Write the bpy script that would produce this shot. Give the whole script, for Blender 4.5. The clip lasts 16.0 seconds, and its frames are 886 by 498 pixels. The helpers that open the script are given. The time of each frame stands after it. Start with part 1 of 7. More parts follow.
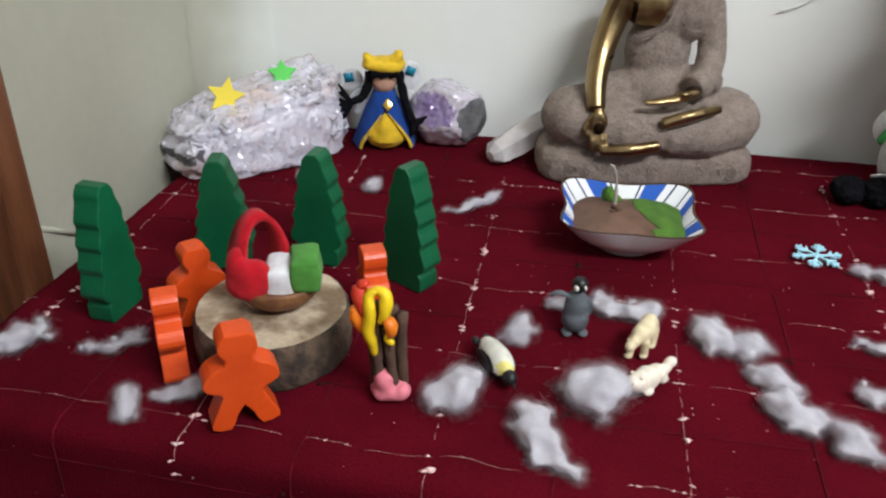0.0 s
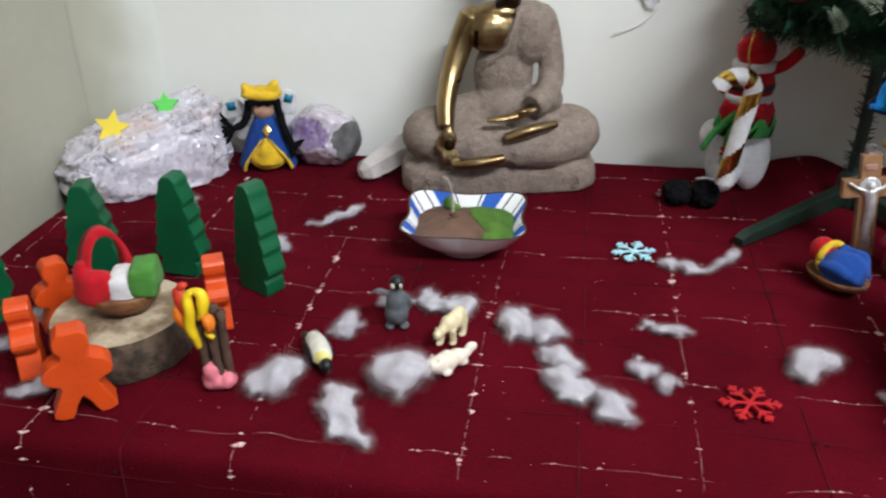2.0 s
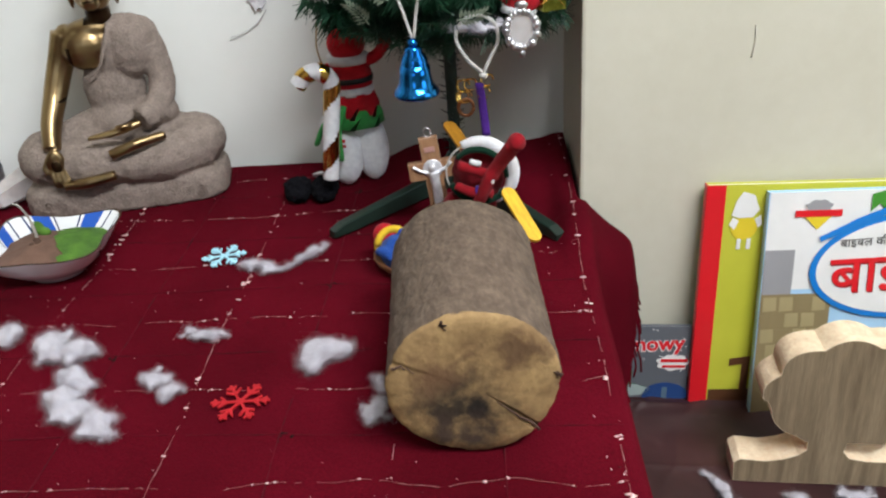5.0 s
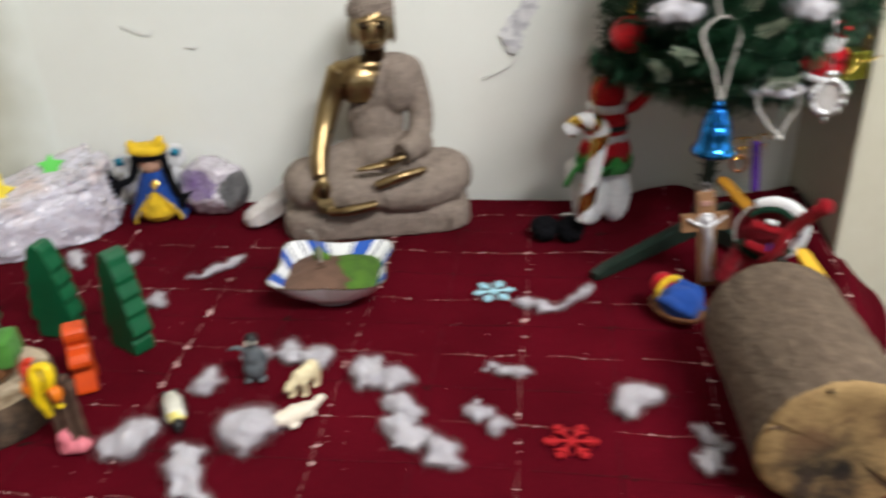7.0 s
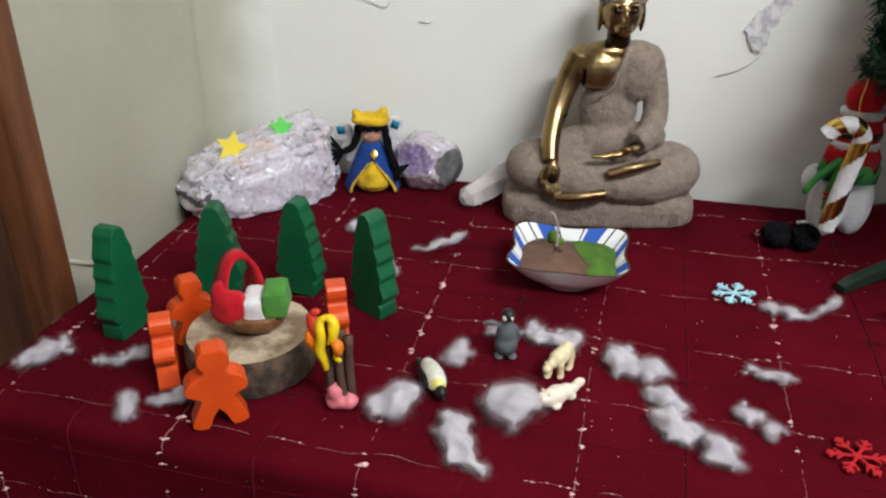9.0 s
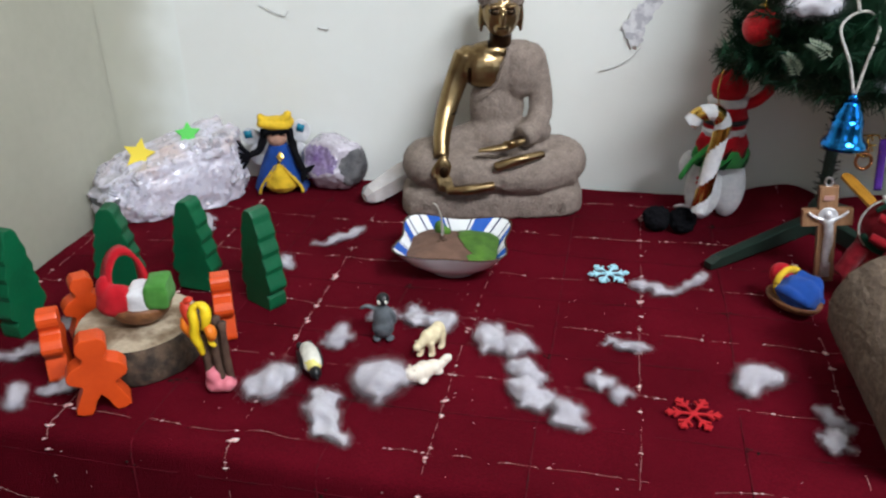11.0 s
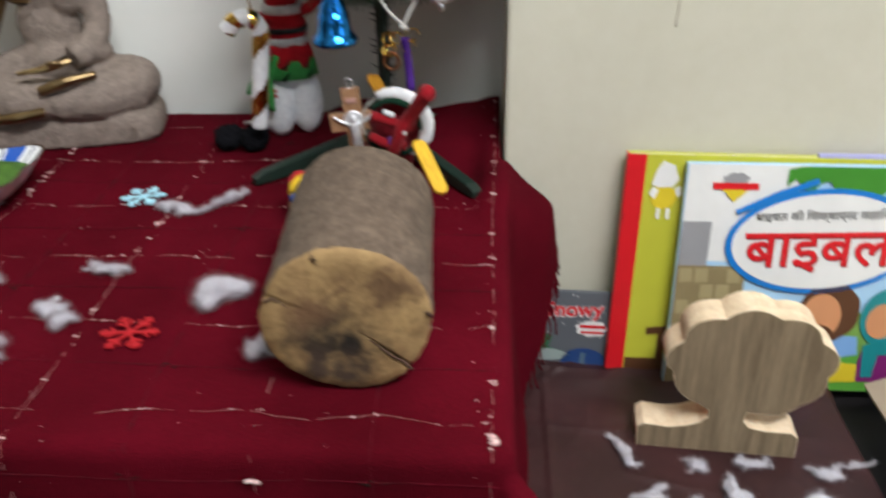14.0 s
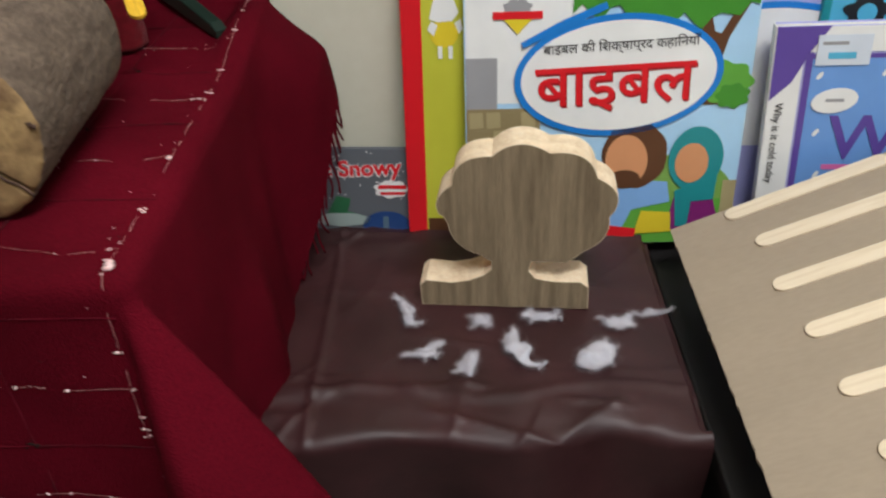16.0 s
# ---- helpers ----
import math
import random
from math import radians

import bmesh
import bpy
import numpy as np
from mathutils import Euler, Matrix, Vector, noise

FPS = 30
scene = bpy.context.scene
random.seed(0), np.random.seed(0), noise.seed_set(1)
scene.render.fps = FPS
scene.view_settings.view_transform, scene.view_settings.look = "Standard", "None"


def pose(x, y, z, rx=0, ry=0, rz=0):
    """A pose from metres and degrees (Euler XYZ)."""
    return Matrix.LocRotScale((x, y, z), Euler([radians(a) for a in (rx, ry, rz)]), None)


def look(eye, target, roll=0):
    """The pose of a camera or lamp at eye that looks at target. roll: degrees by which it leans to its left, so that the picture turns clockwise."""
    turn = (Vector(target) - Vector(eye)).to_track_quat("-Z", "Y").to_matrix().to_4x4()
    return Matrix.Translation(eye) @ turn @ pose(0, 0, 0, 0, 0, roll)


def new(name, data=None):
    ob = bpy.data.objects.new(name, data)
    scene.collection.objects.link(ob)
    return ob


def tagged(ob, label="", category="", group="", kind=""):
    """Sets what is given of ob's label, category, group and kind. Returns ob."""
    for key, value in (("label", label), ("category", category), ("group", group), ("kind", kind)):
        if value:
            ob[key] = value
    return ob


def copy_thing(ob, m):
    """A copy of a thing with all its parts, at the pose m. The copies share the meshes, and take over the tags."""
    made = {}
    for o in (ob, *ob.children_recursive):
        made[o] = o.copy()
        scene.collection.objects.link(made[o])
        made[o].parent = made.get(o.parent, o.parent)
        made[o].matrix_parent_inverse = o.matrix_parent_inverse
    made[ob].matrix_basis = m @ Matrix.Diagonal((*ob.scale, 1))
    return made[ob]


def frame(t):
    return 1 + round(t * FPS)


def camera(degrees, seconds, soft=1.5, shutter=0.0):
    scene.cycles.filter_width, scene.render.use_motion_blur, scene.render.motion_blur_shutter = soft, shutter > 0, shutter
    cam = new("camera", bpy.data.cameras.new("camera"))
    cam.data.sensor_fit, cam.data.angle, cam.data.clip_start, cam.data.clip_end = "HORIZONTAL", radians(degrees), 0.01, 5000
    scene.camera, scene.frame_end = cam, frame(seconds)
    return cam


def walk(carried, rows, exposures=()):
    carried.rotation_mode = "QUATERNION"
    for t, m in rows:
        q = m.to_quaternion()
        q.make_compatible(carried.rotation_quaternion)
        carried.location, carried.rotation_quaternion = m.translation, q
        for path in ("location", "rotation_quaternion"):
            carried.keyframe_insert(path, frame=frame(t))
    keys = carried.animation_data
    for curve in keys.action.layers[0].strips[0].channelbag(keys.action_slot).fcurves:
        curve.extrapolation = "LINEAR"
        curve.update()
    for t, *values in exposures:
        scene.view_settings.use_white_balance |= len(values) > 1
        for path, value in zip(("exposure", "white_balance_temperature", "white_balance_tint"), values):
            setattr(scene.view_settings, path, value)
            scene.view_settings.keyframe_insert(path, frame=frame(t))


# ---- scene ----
cam = camera(56.8, 16.0, soft=2.2, shutter=0.45)
EXPO = 0.0

PATH = [
    (0, (-0.038, 0.036, 1.107), (-0.372, 1.748, 0.13), 1.1),
    (0.5, (-0.014, 0.007, 1.122), (-0.347, 1.726, 0.155), 0.5),
    (1, (0.013, -0.009, 1.129), (-0.329, 1.718, 0.179), -0.0),
    (1.5, (0.053, -0.008, 1.128), (-0.279, 1.725, 0.187), -0.3),
    (2, (0.103, -0.017, 1.135), (-0.201, 1.726, 0.202), -0.5),
    (2.5, (0.141, -0.016, 1.142), (-0.141, 1.739, 0.225), -1.4),
    (3, (0.173, -0.02, 1.15), (-0.084, 1.741, 0.237), -2.0),
    (3.5, (0.235, -0.023, 1.157), (0.006, 1.745, 0.25), -2.4),
    (4, (0.313, -0.005, 1.145), (0.131, 1.76, 0.223), -2.9),
    (4.5, (0.41, 0.014, 1.133), (0.256, 1.771, 0.19), -3.9),
    (4.7, (0.439, 0.018, 1.132), (0.306, 1.768, 0.174), -4.4),
    (6.8, (0.282, -0.007, 1.197), (0.089, 1.745, 0.251), -3.4),
    (7, (0.218, -0.017, 1.189), (-0.029, 1.74, 0.266), -2.4),
    (7.5, (0.113, -0.019, 1.175), (-0.237, 1.722, 0.254), -0.7),
    (8, (0.053, -0.033, 1.173), (-0.366, 1.693, 0.252), 0.3),
    (8.2, (0.052, -0.037, 1.174), (-0.392, 1.683, 0.254), 0.2),
    (10.3, (0.127, -0.064, 1.165), (-0.297, 1.662, 0.249), -0.0),
    (10.5, (0.145, -0.071, 1.174), (-0.279, 1.657, 0.261), -0.6),
    (11, (0.164, -0.07, 1.174), (-0.231, 1.672, 0.275), -1.1),
    (11.5, (0.2, -0.083, 1.183), (-0.169, 1.673, 0.299), -1.3),
    (12, (0.25, -0.089, 1.187), (-0.082, 1.681, 0.316), -1.2),
    (12.5, (0.294, -0.07, 1.186), (0.034, 1.703, 0.297), -0.6),
    (13, (0.358, -0.04, 1.179), (0.15, 1.733, 0.276), -0.0),
    (13.5, (0.428, -0.029, 1.155), (0.253, 1.733, 0.225), -0.3),
    (14, (0.511, 0.003, 1.113), (0.402, 1.731, 0.112), -1.0),
    (14.5, (0.596, 0.021, 1.078), (0.56, 1.705, -0.001), -2.8),
    (15, (0.635, 0.008, 1.064), (0.587, 1.675, -0.04), -4.4),
    (15.5, (0.674, 0.021, 1.034), (0.602, 1.667, -0.099), -4.4),
    (16, (0.715, 0.032, 1.007), (0.645, 1.666, -0.144), -3.0),
]
walk(cam, [(t, look(eye, target, roll)) for t, eye, target, roll in PATH], [(t, EXPO + e, k, 10) for t, e, k in ((0, -0.12, 6150), (4.5, -0.03, 6100), (7, -0.12, 6550), (8, -0.18, 6550), (10.5, -0.10, 6000), (13, -0.08, 5950), (14.5, -0.24, 6350), (16, -0.44, 6350))])

# ---- world and light ----
world = bpy.data.worlds.new("world")
scene.world = world
world.use_nodes = True
sky = world.node_tree.nodes.new("ShaderNodeTexSky")
sky.sky_type, sky.sun_disc = "NISHITA", False
sky.sun_elevation, sky.sun_rotation = radians(40), radians(200)
world.node_tree.links.new(sky.outputs[0], world.node_tree.nodes["Background"].inputs[0])
world.node_tree.nodes["Background"].inputs[1].default_value = 0.1


def area_lamp(name, eye, target, wide, high, watts, colour):
    data = bpy.data.lights.new(name, "AREA")
    data.shape, data.size, data.size_y = "RECTANGLE", wide, high
    data.energy, data.color = watts, colour
    ob = new(name, data)
    ob.matrix_world = look(eye, target)
    return ob


area_lamp("window_light", (-0.05, -1.98, 1.90), (-0.05, 0.0, 1.50), 0.8, 0.9, 1.5, (0.92, 0.98, 1.0))
area_lamp("side_window_light", (2.38, -0.50, 1.70), (0.3, -0.45, 1.25), 1.3, 1.1, 8, (0.92, 0.97, 1.0))
area_lamp("tube_light", (1.10, -0.45, 2.48), (0.35, 0.50, 0.9), 1.2, 0.16, 56, (1.0, 0.995, 0.985))


# ---- materials ----
def mat(name, colour, rough=0.6, metal=0.0, dark=None, scale=30.0, mix=(0.35, 0.65), fine=0.0, bump=0.0, bump_scale=200.0,
        stretch=None, sheen=0.0, trans=0.0, sub=0.0, coat=0.0, ior=1.45, rough_var=0.0, vary=0.0, spec=0.5):
    """A principled material with two scales of colour variation and a fine relief, in object space."""
    m = bpy.data.materials.new(name)
    m.use_nodes = True
    nt = m.node_tree
    n, l = nt.nodes, nt.links
    b = n["Principled BSDF"]
    b.inputs["Roughness"].default_value = rough
    b.inputs["Metallic"].default_value = metal
    b.inputs["IOR"].default_value = ior
    b.inputs["Specular IOR Level"].default_value = spec
    b.inputs["Sheen Weight"].default_value = sheen
    b.inputs["Transmission Weight"].default_value = trans
    b.inputs["Coat Weight"].default_value = coat
    b.inputs["Coat Roughness"].default_value = 0.12
    if sub:
        b.inputs["Subsurface Weight"].default_value = sub
        b.inputs["Subsurface Radius"].default_value = (0.01, 0.008, 0.007)
        b.inputs["Subsurface Scale"].default_value = 0.5
    tc = n.new("ShaderNodeTexCoord")
    vec = tc.outputs["Object"]
    if stretch:
        mp = n.new("ShaderNodeMapping")
        mp.inputs["Scale"].default_value = stretch
        l.new(vec, mp.inputs["Vector"])
        vec = mp.outputs["Vector"]
    dark = dark or tuple(c * 0.72 for c in colour)
    no = n.new("ShaderNodeTexNoise")
    no.inputs["Scale"].default_value, no.inputs["Detail"].default_value = scale, 6.0
    l.new(vec, no.inputs["Vector"])
    rp = n.new("ShaderNodeValToRGB")
    rp.color_ramp.elements[0].position, rp.color_ramp.elements[1].position = mix
    rp.color_ramp.elements[0].color, rp.color_ramp.elements[1].color = (*dark, 1), (*colour, 1)
    l.new(no.outputs["Fac"], rp.inputs["Fac"])
    out = rp.outputs["Color"]
    no2 = n.new("ShaderNodeTexNoise")
    no2.inputs["Scale"].default_value, no2.inputs["Detail"].default_value = bump_scale, 4.0
    l.new(vec, no2.inputs["Vector"])
    if fine:
        mx = n.new("ShaderNodeMix")
        mx.data_type, mx.blend_type = "RGBA", "OVERLAY"
        mx.inputs["Factor"].default_value = fine
        l.new(out, mx.inputs["A"])
        l.new(no2.outputs["Fac"], mx.inputs["B"])
        out = mx.outputs["Result"]
    if vary:
        oi = n.new("ShaderNodeObjectInfo")
        hs = n.new("ShaderNodeHueSaturation")
        mr = n.new("ShaderNodeMapRange")
        mr.inputs["To Min"].default_value, mr.inputs["To Max"].default_value = 1 - vary, 1 + vary
        l.new(oi.outputs["Random"], mr.inputs["Value"])
        l.new(mr.outputs["Result"], hs.inputs["Value"])
        l.new(out, hs.inputs["Color"])
        out = hs.outputs["Color"]
    l.new(out, b.inputs["Base Color"])
    if rough_var:
        mr2 = n.new("ShaderNodeMapRange")
        mr2.inputs["To Min"].default_value, mr2.inputs["To Max"].default_value = max(0.03, rough - rough_var), min(1, rough + rough_var)
        l.new(no.outputs["Fac"], mr2.inputs["Value"])
        l.new(mr2.outputs["Result"], b.inputs["Roughness"])
    if bump:
        bp = n.new("ShaderNodeBump")
        bp.inputs["Strength"].default_value, bp.inputs["Distance"].default_value = bump, 0.002
        l.new(no2.outputs["Fac"], bp.inputs["Height"])
        l.new(bp.outputs["Normal"], b.inputs["Normal"])
    return m


def felt(name, colour):
    return mat(name, colour, 0.95, dark=tuple(c * 0.75 for c in colour), scale=90, fine=0.25, bump=0.5, bump_scale=1400, sheen=0.08, spec=0.15)


def ink(name, colour, rough=0.35):
    return mat(name, colour, rough, dark=tuple(c * 0.93 for c in colour), scale=25, bump=0.03, bump_scale=300)


WALL = mat("wall_paint", (0.868, 0.894, 0.856), 0.7, dark=(0.825, 0.83, 0.785), scale=4, mix=(0.3, 0.6), fine=0.06, bump=0.15, bump_scale=60)
# cream wall colour darkened: the side wall's dimness is put into it
SIDEWALL = mat("dimmed_side_wall_paint", (0.415, 0.408, 0.328), 0.65, dark=(0.37, 0.362, 0.288), scale=5, mix=(0.3, 0.6), fine=0.06, bump=0.12, bump_scale=70)
# for the unseen walls of the room, kept dark to bounce less light
UNSEENWALL = mat("dark_unseen_wall", (0.36, 0.33, 0.27), 0.7, dark=(0.31, 0.28, 0.22), scale=5, mix=(0.3, 0.6), fine=0.06, bump=0.12, bump_scale=70)
CREAM = mat("cream_paint", (0.63, 0.605, 0.49), 0.6, dark=(0.58, 0.555, 0.44), scale=5, mix=(0.3, 0.6), fine=0.06, bump=0.12, bump_scale=70)
PEELED = mat("peeled_plaster", (0.80, 0.80, 0.82), 0.9, dark=(0.52, 0.52, 0.56), scale=95, mix=(0.42, 0.56), bump=0.6, bump_scale=200)
SCRATCH = mat("grey_scratch", (0.70, 0.70, 0.69), 0.9, dark=(0.58, 0.58, 0.58), scale=200)
# unseen floor, darkened so that less light bounces up from it
FLOOR = mat("dark_unseen_floor", (0.17, 0.15, 0.13), 0.4, scale=8, fine=0.2, bump=0.1)
DOORWOOD = mat("brown_door_wood", (0.20, 0.075, 0.03), 0.45, dark=(0.10, 0.035, 0.015), scale=12, stretch=(4, 4, 0.4), fine=0.3, bump=0.15, bump_scale=120)
LEAFWOOD = mat("dark_door_wood", (0.085, 0.035, 0.018), 0.5, dark=(0.045, 0.02, 0.012), scale=12, stretch=(4, 4, 0.4), fine=0.3, bump=0.15, bump_scale=120)
DARKWOOD = mat("dark_table_wood", (0.05, 0.03, 0.02), 0.5, scale=20, stretch=(1, 6, 6), fine=0.2)
CLOTH = mat("red_cotton_cloth", (0.108, 0.0034, 0.0104), 0.95, dark=(0.068, 0.0022, 0.0064), scale=9, mix=(0.3, 0.7), fine=0.45, bump=0.7, bump_scale=700, spec=0.04)
THREAD = mat("pale_pink_thread", (0.50, 0.24, 0.23), 0.6, dark=(0.28, 0.07, 0.07), scale=300, sheen=0.2)
KNOT = mat("pale_pink_knot", (0.86, 0.64, 0.61), 0.55, dark=(0.66, 0.36, 0.35), scale=250)
SEAM = mat("dark_weave_thread", (0.05, 0.008, 0.010), 0.95, dark=(0.13, 0.005, 0.014), scale=60, spec=0.1)
SATIN = mat("brown_satin", (0.046, 0.0145, 0.0155), 0.50, dark=(0.029, 0.009, 0.0095), scale=14, fine=0.2, bump=0.15, bump_scale=90)
BLACK = mat("black_surface", (0.012, 0.010, 0.010), 0.6, scale=20)
TREEGREEN = mat("green_painted_wood", (0.004, 0.112, 0.042), 0.42, dark=(0.003, 0.085, 0.032), scale=25, fine=0.12, bump=0.12, bump_scale=260, vary=0.12)
ORANGE = mat("orange_painted_wood", (0.72, 0.082, 0.010), 0.36, dark=(0.62, 0.064, 0.008), scale=25, fine=0.1, bump=0.12, bump_scale=260, vary=0.06)
BARK = mat("grey_brown_bark", (0.170, 0.122, 0.086), 0.95, dark=(0.080, 0.056, 0.040), scale=120, mix=(0.25, 0.75), stretch=(1, 0.6, 1), fine=0.45, bump=1.0, bump_scale=300)
SLICETOP = mat("sawn_wood_face", (0.52, 0.43, 0.31), 0.8, dark=(0.20, 0.135, 0.08), scale=30, mix=(0.40, 0.57), fine=0.3, bump=0.4, bump_scale=250)
SLICEBARK = mat("dark_grey_bark", (0.12, 0.080, 0.052), 0.95, dark=(0.035, 0.026, 0.02), scale=80, mix=(0.38, 0.62), fine=0.5, bump=1.0, bump_scale=220)
WALNUT = mat("walnut_shell", (0.26, 0.115, 0.045), 0.5, dark=(0.15, 0.06, 0.025), scale=120, bump=0.5, bump_scale=260)
RED = felt("red_felt", (0.55, 0.012, 0.022))
WHITEFELT = felt("white_felt", (0.82, 0.82, 0.84))
GREENFELT = felt("green_felt", (0.09, 0.30, 0.05))
BRIGHTGREEN = felt("bright_green_felt", (0.06, 0.36, 0.08))
BLUEFELT = felt("blue_felt", (0.02, 0.075, 0.34))
YELLOWFELT = felt("yellow_felt", (0.85, 0.55, 0.03))
SKIN = felt("pale_felt_face", (0.62, 0.36, 0.26))
BLACKYARN = mat("black_yarn", (0.007, 0.007, 0.009), 0.95, scale=200, bump=0.6, bump_scale=900, spec=0.1)
COTTON = mat("white_cotton_wool", (0.57, 0.555, 0.595), 1.0, dark=(0.50, 0.485, 0.525), scale=60, sub=0.3, bump=0.25, bump_scale=700, spec=0.05)
CRYSTAL = mat("milky_quartz", (0.69, 0.66, 0.73), 0.26, dark=(0.57, 0.52, 0.57), scale=16, mix=(0.34, 0.60), trans=0.10, sub=0.6, ior=1.55, bump=0.05, bump_scale=300)
ROCKPINK = mat("pinkish_quartz_rock", (0.62, 0.59, 0.67), 0.28, dark=(0.58, 0.47, 0.45), scale=16, mix=(0.30, 0.44), sub=0.3, bump=0.5, bump_scale=200)
GREYROCK = mat("grey_rock_rind", (0.16, 0.155, 0.16), 0.8, dark=(0.07, 0.07, 0.075), scale=50, bump=0.7, bump_scale=250)
AMETHYST = mat("amethyst_purple", (0.27, 0.17, 0.43), 0.14, dark=(0.42, 0.34, 0.52), scale=40, trans=0.3, bump=0.3, bump_scale=400)
PALEQUARTZ = mat("pale_rough_quartz", (0.66, 0.61, 0.69), 0.18, dark=(0.53, 0.48, 0.55), scale=40, bump=0.5, bump_scale=300, trans=0.15)


def sheer(m, share):
    """Lets part of the light through, as between loose fibres."""
    n, l = m.node_tree.nodes, m.node_tree.links
    mx, tr = n.new("ShaderNodeMixShader"), n.new("ShaderNodeBsdfTransparent")
    mx.inputs[0].default_value = share
    through_, half_ = n.new("ShaderNodeBsdfTranslucent"), n.new("ShaderNodeMixShader")
    half_.inputs[0].default_value = 0.5
    l.new(n["Principled BSDF"].inputs["Base Color"].links[0].from_socket, through_.inputs["Color"])
    l.new(n["Principled BSDF"].outputs[0], half_.inputs[1])
    l.new(through_.outputs[0], half_.inputs[2])
    l.new(half_.outputs[0], mx.inputs[1])
    l.new(tr.outputs[0], mx.inputs[2])
    l.new(mx.outputs[0], n["Material Output"].inputs["Surface"])
    return m


COTTONFLUFF = sheer(mat("loose_cotton_fibres", (0.78, 0.75, 0.79), 1.0, dark=(0.70, 0.67, 0.71), scale=60, spec=0.05), 0.42)


def faceted(m, cell, tilt):
    """Breaks the surface into small crystal faces, each turned its own way."""
    n, l = m.node_tree.nodes, m.node_tree.links
    tc = n.new("ShaderNodeTexCoord")
    vo = n.new("ShaderNodeTexVoronoi")
    vo.inputs["Scale"].default_value = cell
    l.new(tc.outputs["Object"], vo.inputs["Vector"])
    ge = n.new("ShaderNodeNewGeometry")
    a = n.new("ShaderNodeVectorMath")
    a.operation = "SUBTRACT"
    a.inputs[1].default_value = (0.5, 0.5, 0.5)
    l.new(vo.outputs["Color"], a.inputs[0])
    b = n.new("ShaderNodeVectorMath")
    b.operation = "MULTIPLY_ADD"
    b.inputs[1].default_value = (tilt, tilt, tilt)
    l.new(a.outputs[0], b.inputs[0])
    l.new(ge.outputs["Normal"], b.inputs[2])
    c = n.new("ShaderNodeVectorMath")
    c.operation = "NORMALIZE"
    l.new(b.outputs[0], c.inputs[0])
    p = n["Principled BSDF"]
    p.inputs["Coat Weight"].default_value, p.inputs["Coat Roughness"].default_value, p.inputs["Coat IOR"].default_value = 0.8, 0.05, 1.6
    l.new(c.outputs[0], p.inputs["Coat Normal"])
    d = n.new("ShaderNodeVectorMath")
    d.operation = "MULTIPLY_ADD"
    d.inputs[1].default_value = (tilt * 0.45, tilt * 0.45, tilt * 0.45)
    l.new(a.outputs[0], d.inputs[0])
    l.new(ge.outputs["Normal"], d.inputs[2])
    e = n.new("ShaderNodeVectorMath")
    e.operation = "NORMALIZE"
    l.new(d.outputs[0], e.inputs[0])
    l.new(e.outputs[0], p.inputs["Normal"])


faceted(CRYSTAL, 230, 1.05)
faceted(ROCKPINK, 230, 1.1)
faceted(PALEQUARTZ, 200, 0.85)
faceted(AMETHYST, 260, 1.1)
CLEARQ = mat("smoky_clear_quartz", (0.88, 0.85, 0.84), 0.22, dark=(0.74, 0.69, 0.67), scale=60, trans=0.42, sub=0.3, bump=0.25, bump_scale=160)
STAR_Y = ink("yellow_foam", (0.92, 0.72, 0.06), 0.6)
STAR_G = ink("green_foam", (0.12, 0.62, 0.10), 0.6)
STONE = mat("taupe_cast_stone", (0.278, 0.222, 0.186), 0.9, dark=(0.215, 0.170, 0.140), scale=110, mix=(0.34, 0.66), fine=0.40, bump=0.85, bump_scale=420)
BRONZE = mat("antique_bronze", (0.36, 0.255, 0.125), 0.30, 1.0, dark=(0.15, 0.10, 0.05), scale=22, mix=(0.30, 0.62), bump=0.03, rough_var=0.06)
PATINA = mat("dark_bronze_patina", (0.075, 0.045, 0.025), 0.35, 1.0, dark=(0.03, 0.02, 0.012), scale=60)
PORCELAIN = mat("white_glazed_porcelain", (0.82, 0.83, 0.84), 0.12, dark=(0.78, 0.79, 0.81), scale=12, coat=0.3)
GLAZEBLUE = ink("blue_glaze", (0.03, 0.11, 0.48), 0.12)
GLAZEDARK = ink("dark_blue_glaze", (0.01, 0.02, 0.10), 0.15)
RIMBROWN = ink("brown_rim_glaze", (0.075, 0.042, 0.024), 0.25)
SOIL = mat("brown_clay_soil", (0.17, 0.095, 0.065), 0.95, scale=60, bump=0.6, bump_scale=300)
MOSS = mat("green_clay", (0.085, 0.195, 0.02), 0.9, dark=(0.05, 0.12, 0.015), scale=60, bump=0.5, bump_scale=300)
ASH = mat("grey_incense_ash", (0.42, 0.38, 0.33), 0.9, scale=200)
PINKCLAY = mat("pink_clay", (0.80, 0.24, 0.29), 0.6, dark=(0.70, 0.19, 0.24), scale=60, bump=0.3, bump_scale=120)
YELLOWCLAY = mat("yellow_clay", (0.95, 0.66, 0.01), 0.5, scale=60, bump=0.2, bump_scale=150)
ORANGECLAY = mat("orange_clay", (0.90, 0.22, 0.01), 0.5, scale=60, bump=0.2, bump_scale=150)
REDCLAY = mat("red_clay", (0.75, 0.05, 0.02), 0.5, scale=60, bump=0.2, bump_scale=150)
TWIG = mat("dark_twig", (0.10, 0.055, 0.035), 0.85, dark=(0.06, 0.03, 0.02), scale=90, bump=0.6, bump_scale=300)
PENGREY = mat("grey_penguin_plastic", (0.115, 0.13, 0.145), 0.6, dark=(0.075, 0.085, 0.095), scale=120, bump=0.3, bump_scale=700)
PENBLACK = mat("black_plastic", (0.012, 0.012, 0.014), 0.4, scale=60)
